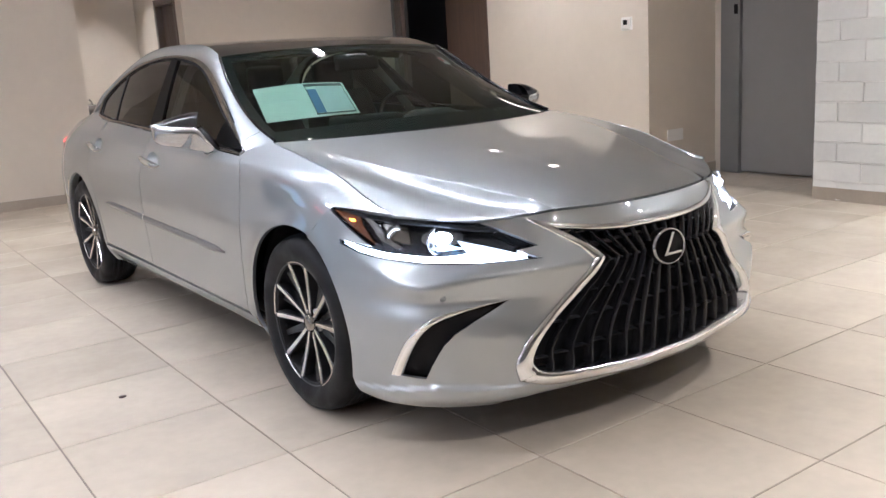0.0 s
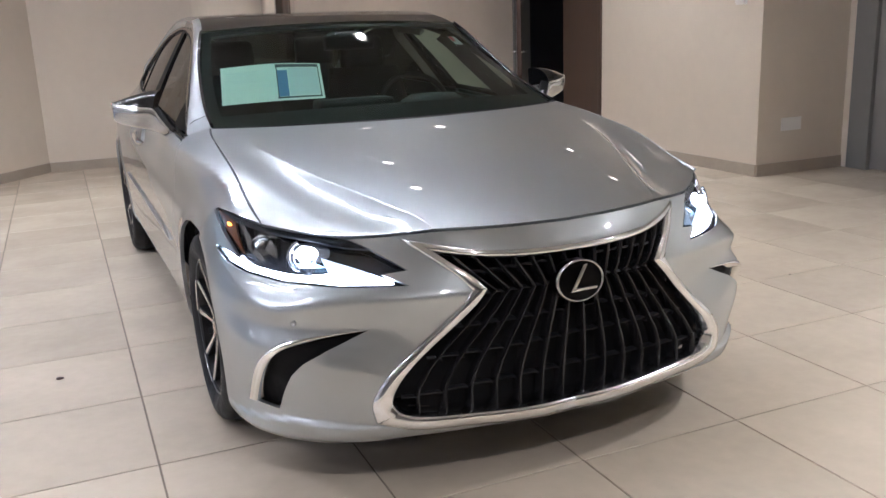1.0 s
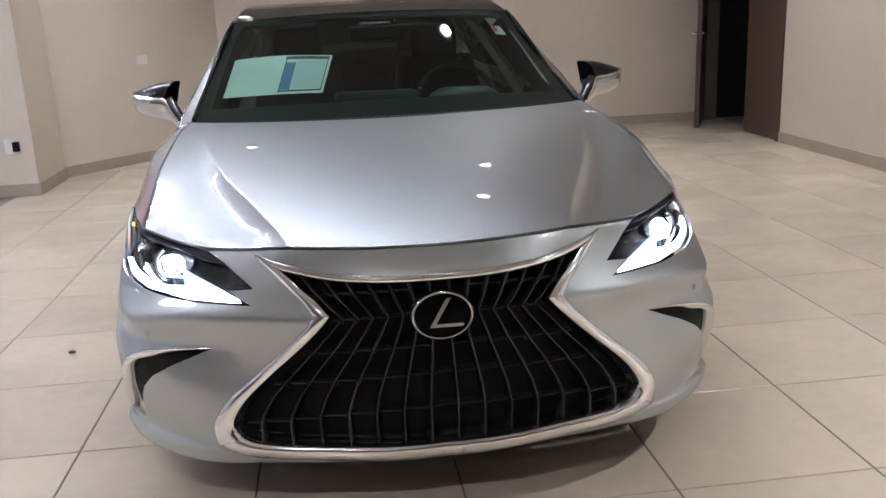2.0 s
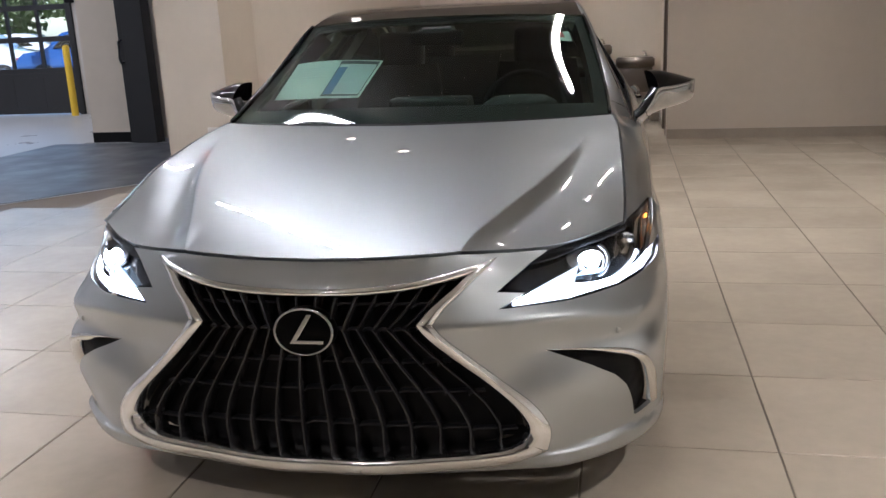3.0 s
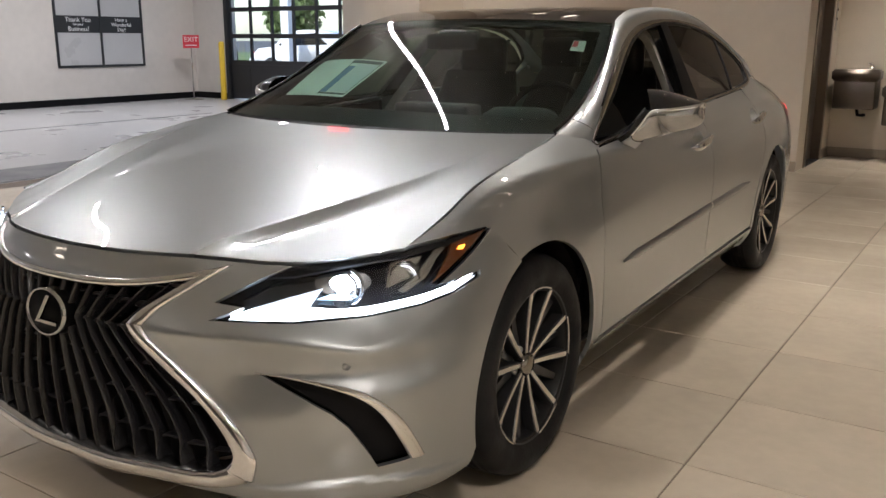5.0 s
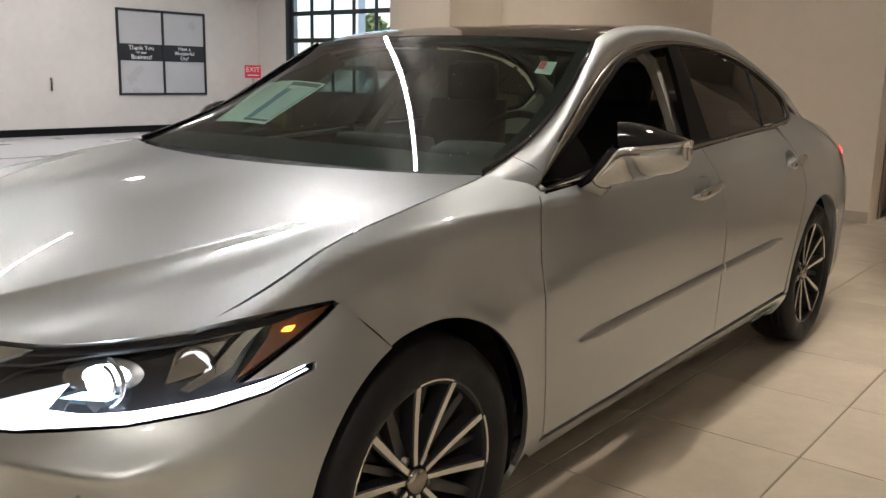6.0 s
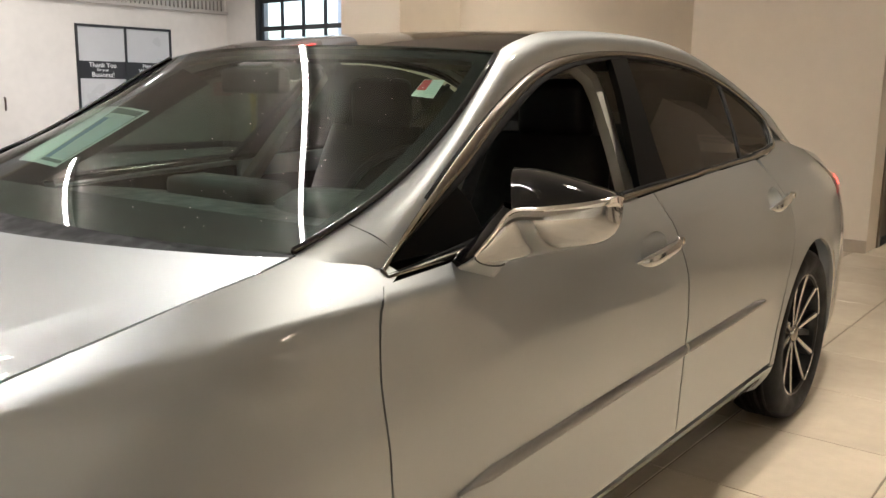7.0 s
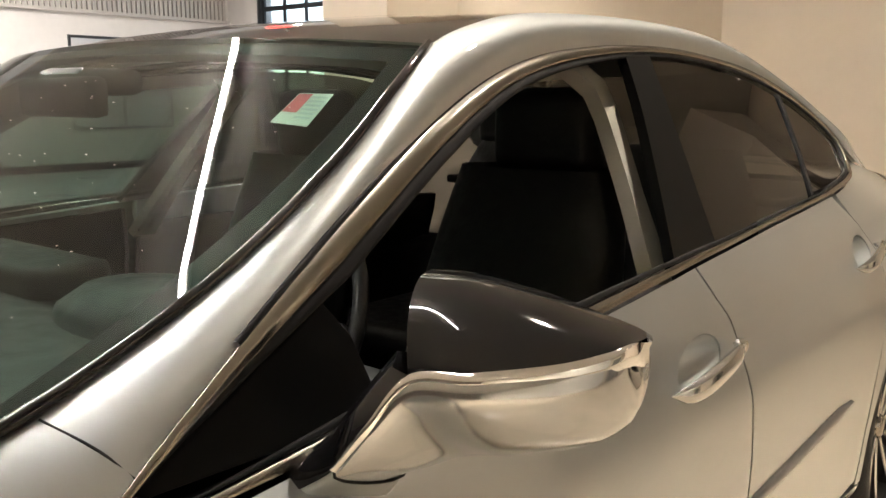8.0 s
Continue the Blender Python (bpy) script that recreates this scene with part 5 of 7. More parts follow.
BARS = [(k + 0.5) / NB for k in range(-7, 7)]
for f in BARS:
    pts = []
    for z in np.linspace(0.236, 0.716, 49):
        a = bar_at(f, z)
        if grille_low(a) - 0.004 < z < grille_top(a) + 0.004:
            pts.append((a, z))
    pts = np.array(pts)
    wdt = 0.0085 + 0.0030 * ease((pts[:, 1] - 0.60) / 0.05)
    left, right = pts - np.stack([wdt, 0 * wdt], 1), pts + np.stack([wdt, 0 * wdt], 1)
    prof = ((0, -1.0), (0.16, -0.5), (0.34, -0.07), (0.5, 0.0), (0.66, -0.07), (0.84, -0.5), (1, -1.0))
    part("grille_bar", ribbon(left, right, lambda a, z: nose_at(a, z, -0.007), 0.042, None, False, prof, False), GRILL, car)
# cross fins from bar to bar, each rounding down into the inner bar
for z0 in (0.668, 0.604, 0.518, 0.439, 0.342):
    for f0, f1 in zip([-1.0] + BARS, BARS + [1.0]):
        out, into = (f0, f1) if f0 + f1 < 0 else (f1, f0)
        a0, a1 = bar_at(out, z0), bar_at(into, z0)
        m = (abs(a0) + abs(a1)) / 2
        if z0 > 0.56 and m < 4.4 * D2R or abs(f0 + f1) < 0.01 and z0 > 0.5:
            continue
        z = z0 - 0.022 * (m / 0.5) ** 2
        if z < grille_low(m) + 0.014:
            continue
        line = np.array([(a0 + (a1 - a0) * q, z - 0.010 * max(0, (q - 0.6) / 0.4) ** 2) for q in np.linspace(0.0, 0.97, 9)])
        part("grille_fin", ribbon(line - (0, 0.0028), line + (0, 0.0028), lambda a, b: nose_at(a, b, -0.027), 0.022, None, False, ((0, -1), (0, -0.1), (0.3, 0), (0.8, 0), (1, -0.1), (1, -1)), False), FIN, car)

EMBLEM = material("emblem_chrome", (0.42, 0.42, 0.42), 0.12, 1.0)
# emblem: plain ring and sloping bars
r0 = float(NOSE(0.0, 0.612))
EM = Matrix.Translation((0, -r0 - 0.006, 0.606)) @ Matrix.Rotation(radians(90 - 6), 4, "X")
badge = part("emblem_disc", lathe([(0, 0.004), (0.066, 0.004), (0.072, 0.0), (0.074, -0.03)], 48, None, EM @ Matrix.Diagonal((1.06, 0.82, 1, 1))), POST, car, "gloss black oval badge")
ring = lathe([(0.067, 0.003), (0.068, 0.009), (0.071, 0.010), (0.074, 0.007), (0.075, 0.0)], 48, None, EM @ Matrix.Diagonal((1.06, 0.82, 1, 1)))
part("emblem_ring", ring, EMBLEM, badge, "chrome ring")
bar = prism([(-0.032, -0.028), (0.046, -0.028), (0.048, -0.019), (-0.014, -0.019), (0.022, 0.043), (0.010, 0.043)], 0.004, 0.013)
bar.transform(EM @ Matrix.Diagonal((1.12, 1.06, 1, 1)))
bmesh.ops.bevel(bar, geom=bar.edges[:], offset=0.0015, segments=1, affect="EDGES")
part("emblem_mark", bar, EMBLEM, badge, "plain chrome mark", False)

# ---- lower side vents ----
for s in (1, -1):
    f2 = fog * (s, 1)
    v = part("bumper_vent", sheet(f2 if s > 0 else f2[::-1], lambda a, z: nose_at(a, z, -0.028), 0.02, (), 0, False), BLACK, car, "matt black side vent")
    n = 50
    outer = spline(fog[:7], n) * (s, 1)
    inner = spline(np.array([(35.1, 0.5225), (41, 0.5065), (45.8, 0.487), (48.6, 0.462), (51.0, 0.415), (53.2, 0.348), (55.0, 0.286)]) * (D2R, 1), n) * (s, 1)
    part("vent_trim", ribbon(inner, outer, nose_at, 0.008, flip=False, profile=((0, -3), (0, 0.2), (0.2, 0.8), (0.8, 0.8), (1, 0.2), (1, -2))), CHROME, v, "chrome vent trim")
    p = nose_at(np.array([46.6 * D2R * s]), np.array([0.543]))
    part("parking_sensor", cyl((p[0][0], p[1][0], p[2][0]), (p[0][0] * 1.0012, p[1][0] * 1.0012, p[2][0]), 0.0105, None, 20), PAINT, car)


# ---- headlamps ----
def loop_deg(p, s):
    q = np.array(p, float) * (D2R * s, 1)
    return q if s > 0 else q[::-1]


for s in (1, -1):
    hh = np.array(hl) * (s, 1)
    hh = hh if s > 0 else hh[::-1]
    lampo = part("headlamp", sheet(hh, lambda a, z: nose_at(a, z, -0.05), 0.015, (), 0, False), BLACK_GLOSS, car, "lit headlamp in a black housing")
    rim = hh
    rows = [np.stack(nose_at(rim[:, 0], rim[:, 1], o), 1) for o in (-0.05, -0.008)]
    rows = [np.vstack([r, r[:1]]) for r in rows]
    part("housing", skin(rows, None, False, True), BLACK_GLOSS, lampo)
    lens = part("lens", sheet(hh, lambda a, z: nose_at(a, z, -0.003), 0.014, (), 0, False), LENS, lampo, "clear lens")
    lens.visible_shadow = False
    drl = [(31.5, 0.647), (40, 0.6445), (50, 0.6485), (58, 0.659), (64, 0.672), (69.0, 0.693), (64, 0.680), (58, 0.6685), (50, 0.6590), (46, 0.6580), (42.6, 0.6640), (38.0, 0.6630), (34.4, 0.6600)]
    part("daytime_lamp", sheet(loop_deg(drl, s), lambda a, z: nose_at(a, z, -0.014), 0.012, (), 0.01, False), DRL, lampo, "bright white daytime running lamp")
    wedge = [(34.6, 0.6625), (39.5, 0.6650), (42.4, 0.6655), (44.3, 0.7025), (39.4, 0.6835)]
    part("upper_wedge", sheet(loop_deg(wedge, s), lambda a, z: nose_at(a, z, -0.016), 0.012, (), 0.006, False), WEDGE, lampo, "softly lit wedge of the running lamp")
    p = np.array(nose_at(np.array([47.6 * D2R * s]), np.array([0.703]), -0.03)).ravel()
    q = p + np.array((s * 0.30, -0.95, 0.0)) * 0.02
    proj = lathe([(0.0, 0.012), (0.010, 0.010), (0.017, 0.003), (0.020, -0.01)], 32)
    proj.transform(Matrix.Translation(q) @ Vector((s * 0.40, -0.9, 0.02)).to_track_quat("Z", "Y").to_matrix().to_4x4())
    beam = [(47.8 + 2.4 * math.cos(w), 0.711 + 0.0155 * math.sin(w)) for w in np.linspace(0, 2 * math.pi, 18, endpoint=False)]
    halo = [(47.4 + 4.2 * math.cos(w), 0.708 + 0.0265 * math.sin(w)) for w in np.linspace(0, 2 * math.pi, 22, endpoint=False)]
    part("beam_reflector", sheet(loop_deg(halo, s), lambda a, z: nose_at(a, z, -0.034), 0.010, (), 0.008, False), BOWL, lampo, "bright faceted reflector round the low beam")
    part("low_beam", sheet(loop_deg(beam, s), lambda a, z: nose_at(a, z, -0.026), 0.010, (), 0.006, False), BEAM, lampo, "white low beam unit")
    part("projector", proj, BEAM, lampo, "glowing projector lens")
    turn = Matrix.Translation(q) @ Vector((s * 0.40, -0.9, 0.02)).to_track_quat("Z", "Y").to_matrix().to_4x4()
    for rad, deep, thick in ((0.034, -0.004, 0.0035), (0.047, -0.010, 0.0045)):
        arcs = tube([(s * rad * math.cos(w), rad * math.sin(w), deep) for w in np.linspace(-1.15, 1.15, 15)], thick, None, 8)
        arcs.transform(turn)
        part("bezel", arcs, BOWL, lampo, "bright curved bar beside the projector")
    glint = [(43.4, 0.678), (48.2, 0.673), (49.2, 0.681), (45.6, 0.688)]
    part("lower_facet", sheet(loop_deg(glint, s), lambda a, z: nose_at(a, z, -0.024), 0.010, (), 0.004, False), FACET, lampo, "pale blue lit facet")
    panel = [(53.6, 0.688), (57.6, 0.702), (60.4, 0.750), (55.0, 0.744)]
    part("reflector_panel", sheet(loop_deg(panel, s), lambda a, z: nose_at(a, z, -0.038), 0.010, (), 0.006, False), SMOKED, lampo, "smoked reflector panel")
    p2 = np.array(nose_at(np.array([57.0 * D2R * s]), np.array([0.716]), -0.03)).ravel()
    rg = lathe([(0.0, -0.014), (0.02, -0.012), (0.033, 0.0), (0.036, 0.008)], 32)
    rg.transform(Matrix.Translation(p2) @ Vector((s * 0.6, -0.8, 0.02)).to_track_quat("Z", "Y").to_matrix().to_4x4())
    part("reflector", rg, SMOKED, lampo, "smoked reflector bowl")
    amber = [(65.6, 0.777), (73.4, 0.791), (67.4, 0.742), (62.2, 0.702), (60.8, 0.692), (62.8, 0.72), (64.6, 0.75)]
    part("turn_reflector", sheet(loop_deg(amber, s), lambda a, z: nose_at(a, z, -0.012), 0.012, (), 0.006, False), AMBER_OFF, lampo, "amber turn reflector")
    am = [(66.4, 0.760), (67.0, 0.767), (68.2, 0.767), (67.5, 0.758)]
    part("turn_lamp", sheet(loop_deg(am, s), lambda a, z: nose_at(a, z, -0.008), 0.01, (), 0.004, False), AMBER, lampo, "glowing amber lamp")
    strip_l = [(65.2, 0.779), (62.4, 0.747), (60.2, 0.708), (56.0, 0.679), (55.0, 0.685), (58.4, 0.713), (61.0, 0.752), (63.6, 0.780)]
    part("bright_strip", sheet(loop_deg(strip_l, s), lambda a, z: nose_at(a, z, -0.016), 0.012, (), 0.006, False), SATIN, lampo, "satin bright strip")
    brow = [(36, 0.724), (40.5, 0.745), (48, 0.762), (57, 0.777), (66, 0.787), (73.2, 0.797), (66, 0.775), (57, 0.762), (48, 0.746), (40.5, 0.728)]
    part("brow", sheet(loop_deg(brow, s), lambda a, z: nose_at(a, z, -0.010), 0.012, (), 0.01, False), BLACK, lampo)

# ---- glasshouse ----
GE = [(0.743, 0.392, 0.983), (0.735, 0.55, 1.030), (0.715, 0.72, 1.095), (0.687, 0.90, 1.190), (0.652, 1.05, 1.283), (0.625, 1.14, 1.335)]
RE = [(0.625, 1.14, 1.335), (0.601, 1.27, 1.374), (0.582, 1.45, 1.404), (0.570, 1.8, 1.420), (0.572, 2.15, 1.412), (0.586, 2.43, 1.371)]
QE = [(0.586, 2.43, 1.371), (0.606, 2.72, 1.288), (0.626, 2.97, 1.180), (0.645, 3.25, 1.062)]


def across(centre, side_edge, n=26, m=31, power=2.2, inset=1.0, drop=0.0):
    c, e = spline(centre, n), spline(side_edge, n)
    rows = []
    for a, b in zip(c, e):
        u = np.linspace(-1, 1, m) * inset
        w = np.abs(u) ** power
        rows.append(np.stack([b[0] * u, a[1] + (b[1] - a[1]) * w, a[2] + (b[2] - a[2]) * w - drop], 1))
    return rows


CW = [(0, 0.353, 0.967), (0, 0.626, 1.131), (0, 1.045, 1.360)]


def bow(nodes, n):
    """Even points of the parabola that passes nearest to the nodes."""
    p = np.array(nodes)
    s = np.concatenate([[0], np.cumsum(np.linalg.norm(np.diff(p, axis=0), axis=1))])
    s /= s[-1]
    q = np.linspace(0, 1, n)
    return np.stack([np.polyval(np.polyfit(s, p[:, k], 2), q) for k in range(3)], 1)


def screen_rows(n=49, m=61, drop=0.0):
    rows = []
    for a, b in zip(bow(CW, n), bow(GE, n)):
        u = np.linspace(-1, 1, m)
        w = 0.77 * u**2 + 0.23 * u**4
        rows.append(np.stack([b[0] * u, a[1] + (b[1] - a[1]) * w, a[2] + (b[2] - a[2]) * w - drop], 1))
    return rows


ws = part("windshield", skin(screen_rows()), SCREEN, car, "clear windshield with a pale green tint")
ws.visible_shadow = False


def band_on(rows, pick):
    return [r[pick] for r in rows]


inner_rows = screen_rows(49, 121, 0.009)
bm = skin([inner_rows[k] for k in range(0, 8)], None)
skin(band_on(inner_rows[7:47], slice(0, 5)), bm)
skin(band_on(inner_rows[7:47], slice(116, 121)), bm)
skin([inner_rows[k] for k in range(46, 49)], bm)
part("windshield_border", bm, BLACK, car, "black border round the windshield")
CR = [(0, 1.045, 1.360), (0, 1.28, 1.401), (0, 1.55, 1.421), (0, 1.85, 1.426), (0, 2.2, 1.411), (0, 2.56, 1.362)]
part("roof", skin(across(CR, RE, 30)), ROOFGLASS, car, "glossy black glass roof")
rr = across(CR, RE, 30, 61, 2.2, 1.0, -0.0025)
for k in (6, 20):
    part("roof_joint", skin([rr[k][8:53], (0.75 * rr[k] + 0.25 * rr[k + 1])[8:53]]), BLACK, car)
CB = [(0, 2.56, 1.362), (0, 2.95, 1.232), (0, 3.33, 1.066)]
part("rear_window", skin(across(CB, QE, 20)), TINT, car, "dark tinted rear window")
CT = [(0, 3.33, 1.055), (0, 3.6, 1.028), (0, 3.85, 1.015), (0, 3.955, 0.995)]
QT = [(0.645, 3.25, 1.056), (0.632, 3.55, 1.006), (0.585, 3.80, 0.978), (0.54, 3.93, 0.938)]
part("boot_lid", skin(across(CT, QT, 16)), PAINT, car)
rows = []
for z in np.linspace(0.28, 0.95, 20):
    x1 = float(SIDE(3.94, z))
    rows.append([(x1 * u, 4.005 - (0.065 + 0.03 * max(0, z - 0.8) / 0.15) * abs(u) ** 2.4 - 0.25 * max(0, 0.36 - z) - 0.05 * max(0, (z - 0.88) / 0.07) ** 2, z) for u in np.linspace(-1, 1, 31)])
part("rear_bumper", skin(rows, None, False, False), PAINT, car)

# roof rails with the pillars
DLO = [(0.520, 0.945), (0.60, 0.993), (0.76, 1.079), (0.92, 1.157), (1.10, 1.236), (1.28, 1.297), (1.45, 1.333), (1.64, 1.354), (1.82, 1.364), (2.02, 1.365), (2.22, 1.353), (2.41, 1.333), (2.57, 1.299), (2.72, 1.250), (2.84, 1.190), (2.880, 1.163), (2.889, 1.150), (2.881, 1.132), (2.852, 1.080), (2.838, 1.064), (2.815, 1.054), (2.70, 1.040), (2.55, 1.031)]
inner_edge = spline(GE[:-1] + RE[:-1] + QE, 90)
top = np.array(DLO[:15])
ox, oy, oz = house_at(top[:, 0], top[:, 1])
outer_edge = np.stack([ox, oy, oz], 1)
foot_line = [(float(SIDE(y, z)) - 0.001, y, z) for y, z in ((0.388, 0.979), (0.43, 0.968), (0.50, 0.955), (0.522, 0.944))]
outer_edge = np.vstack([foot_line, outer_edge[1:], [(0.712, 2.93, 1.112), (0.704, 3.08, 1.070), (0.688, 3.25, 1.042)]])
outer_edge = spline(outer_edge, 90)
for s in (1, -1):
    rows = []
    for a, b in zip(inner_edge, outer_edge):
        out = np.array((b[0] - a[0], 0, 0))
        d = b - a
        n = np.array((-d[2], 0, d[0]))
        n = n / (np.linalg.norm(n) + 1e-9)
        if n[0] < 0:
            n = -n
        w = np.linalg.norm(d)
        c = (a + b) / 2 + np.array((abs(n[0]), 0, abs(n[2]))) * min(0.055, (0.24 + 0.23 * min(1.0, max(0.0, (a[1] - 0.95) / 0.4))) * w) * min(1.0, 0.15 + 0.85 * max(0.0, a[1] - 0.40) / 0.22)
        rows.append([((1 - t) ** 2 * a + 2 * t * (1 - t) * c + t * t * b) * (s, 1, 1) for t in np.linspace(0, 1, 12)])
    joint = [rows[int(round(j))][int(round(k))] for j, k in zip(np.linspace(3.6, 6, 9), np.linspace(1, 11, 9))]
    part("pillar_joint", tube([tuple(p) for p in spline(joint[::4], 16)], 0.0014, None, 6), BLACK, car, "dark joint across the foot of the pillar")
    part("roof_rail", skin(rows, None, False, s < 0), PAINT, car)
    part("screen_trim", tube([tuple(np.array(p) * (s, 1, 1) + (s * 0.003, -0.002, 0.004)) for p in spline(GE, 30)], 0.0065), BLACK_GLOSS, car, "black trim beside the windshield")

# side windows
top_line = spline(DLO, 90)
dlo_loop = np.vstack([top_line, np.array(belt_run(2.48, 0.525, 24)) + (0, 0.006)])


def house(s, off):
    return lambda y, z: house_at(y, z, s, off)


for s in (1, -1):
    n = len(dlo_loop)
    cen = np.array((1.7, 1.15))
    d1 = np.roll(dlo_loop, -1, 0) - np.roll(dlo_loop, 1, 0)
    nrm = np.stack([-d1[:, 1], d1[:, 0]], 1)
    nrm /= np.linalg.norm(nrm, axis=1)[:, None]
    nrm *= np.where(((cen - dlo_loop) * nrm).sum(1) > 0, 1, -1)[:, None]
    fade = np.clip((dlo_loop[:, :1] - 0.505) / 0.33, 0.12, 1)
    slim = np.clip(1 - (dlo_loop[:, :1] - 1.1) / 1.3, 0.42, 1)
    slim[len(top_line):] *= 0.6
    ring_in, ring_out = dlo_loop + nrm * 0.021 * fade * slim, dlo_loop - nrm * 0.003
    ring_in, ring_out = np.vstack([ring_in, ring_in[:1]]), np.vstack([ring_out, ring_out[:1]])
    part("window_trim", ribbon(ring_in, ring_out, house(s, 0.0), 0.005, flip=s < 0, profile=((0, -2), (0, 0.6), (0.06, 0.85), (0.94, 0.85), (1, 0.6), (1, -2))), SATIN, car, "satin chrome window surround")
    seal_in = dlo_loop + nrm * 0.038 * fade * slim
    seal_in = np.vstack([seal_in, seal_in[:1]])
    part("door_gap", ribbon(top_line[6:70] + nrm[6:70] * -0.002, top_line[6:70] + nrm[6:70] * -0.009, house(s, 0.001), 0.004, flip=s < 0), BLACK, car, "black joint round the door frame")
    part("window_seal", ribbon(seal_in, ring_in, house(s, -0.004), 0.003, flip=s < 0), BLACK, car, "black window seal")
    post = [(1.515, 0.99), (1.70, 1.0), (1.735, 1.10), (1.79, 1.22), (1.86, 1.352), (1.75, 1.348), (1.69, 1.25), (1.60, 1.12)]
    part("centre_post", sheet(post, house(s, -0.002), 0.025, (), 0.02, s < 0), POST, car, "black centre post")
    front_pane = [(0.56, 0.962), (0.76, 1.055), (0.92, 1.132), (1.10, 1.21), (1.28, 1.272), (1.45, 1.308), (1.64, 1.330), (1.74, 1.336), (1.60, 1.12), (1.53, 1.0), (1.2, 0.985), (0.8, 0.96)]
    rear_pane = [(1.71, 1.01), (1.74, 1.10), (1.80, 1.23), (1.85, 1.34), (2.02, 1.342), (2.22, 1.330), (2.41, 1.304), (2.565, 1.265), (2.46, 1.13), (2.375, 1.035), (2.0, 1.025)]
    small_pane = [(2.39, 1.042), (2.475, 1.13), (2.585, 1.262), (2.70, 1.222), (2.81, 1.170), (2.866, 1.142), (2.832, 1.080), (2.80, 1.066), (2.70, 1.054), (2.55, 1.045)]
    if s < 0:
        g1 = part("side_window", sheet(front_pane, house(s, -0.012), 0.04, (), 0, s < 0), TINT_FRONT, car, "raised lightly tinted side window")
    g2 = part("side_window", sheet(rear_pane, house(s, -0.010), 0.04, (), 0, s < 0), TINT, car, "dark tinted side window")
    g3 = part("quarter_window", sheet(small_pane, house(s, -0.010), 0.03, (), 0, s < 0), TINT, car, "small dark tinted quarter window")
    part("window_divider", sheet([(2.565, 1.28), (2.46, 1.13), (2.37, 1.035), (2.39, 1.035), (2.478, 1.13), (2.587, 1.275)], house(s, -0.005), 0.03, (), 0.01, s < 0), BLACK, car)

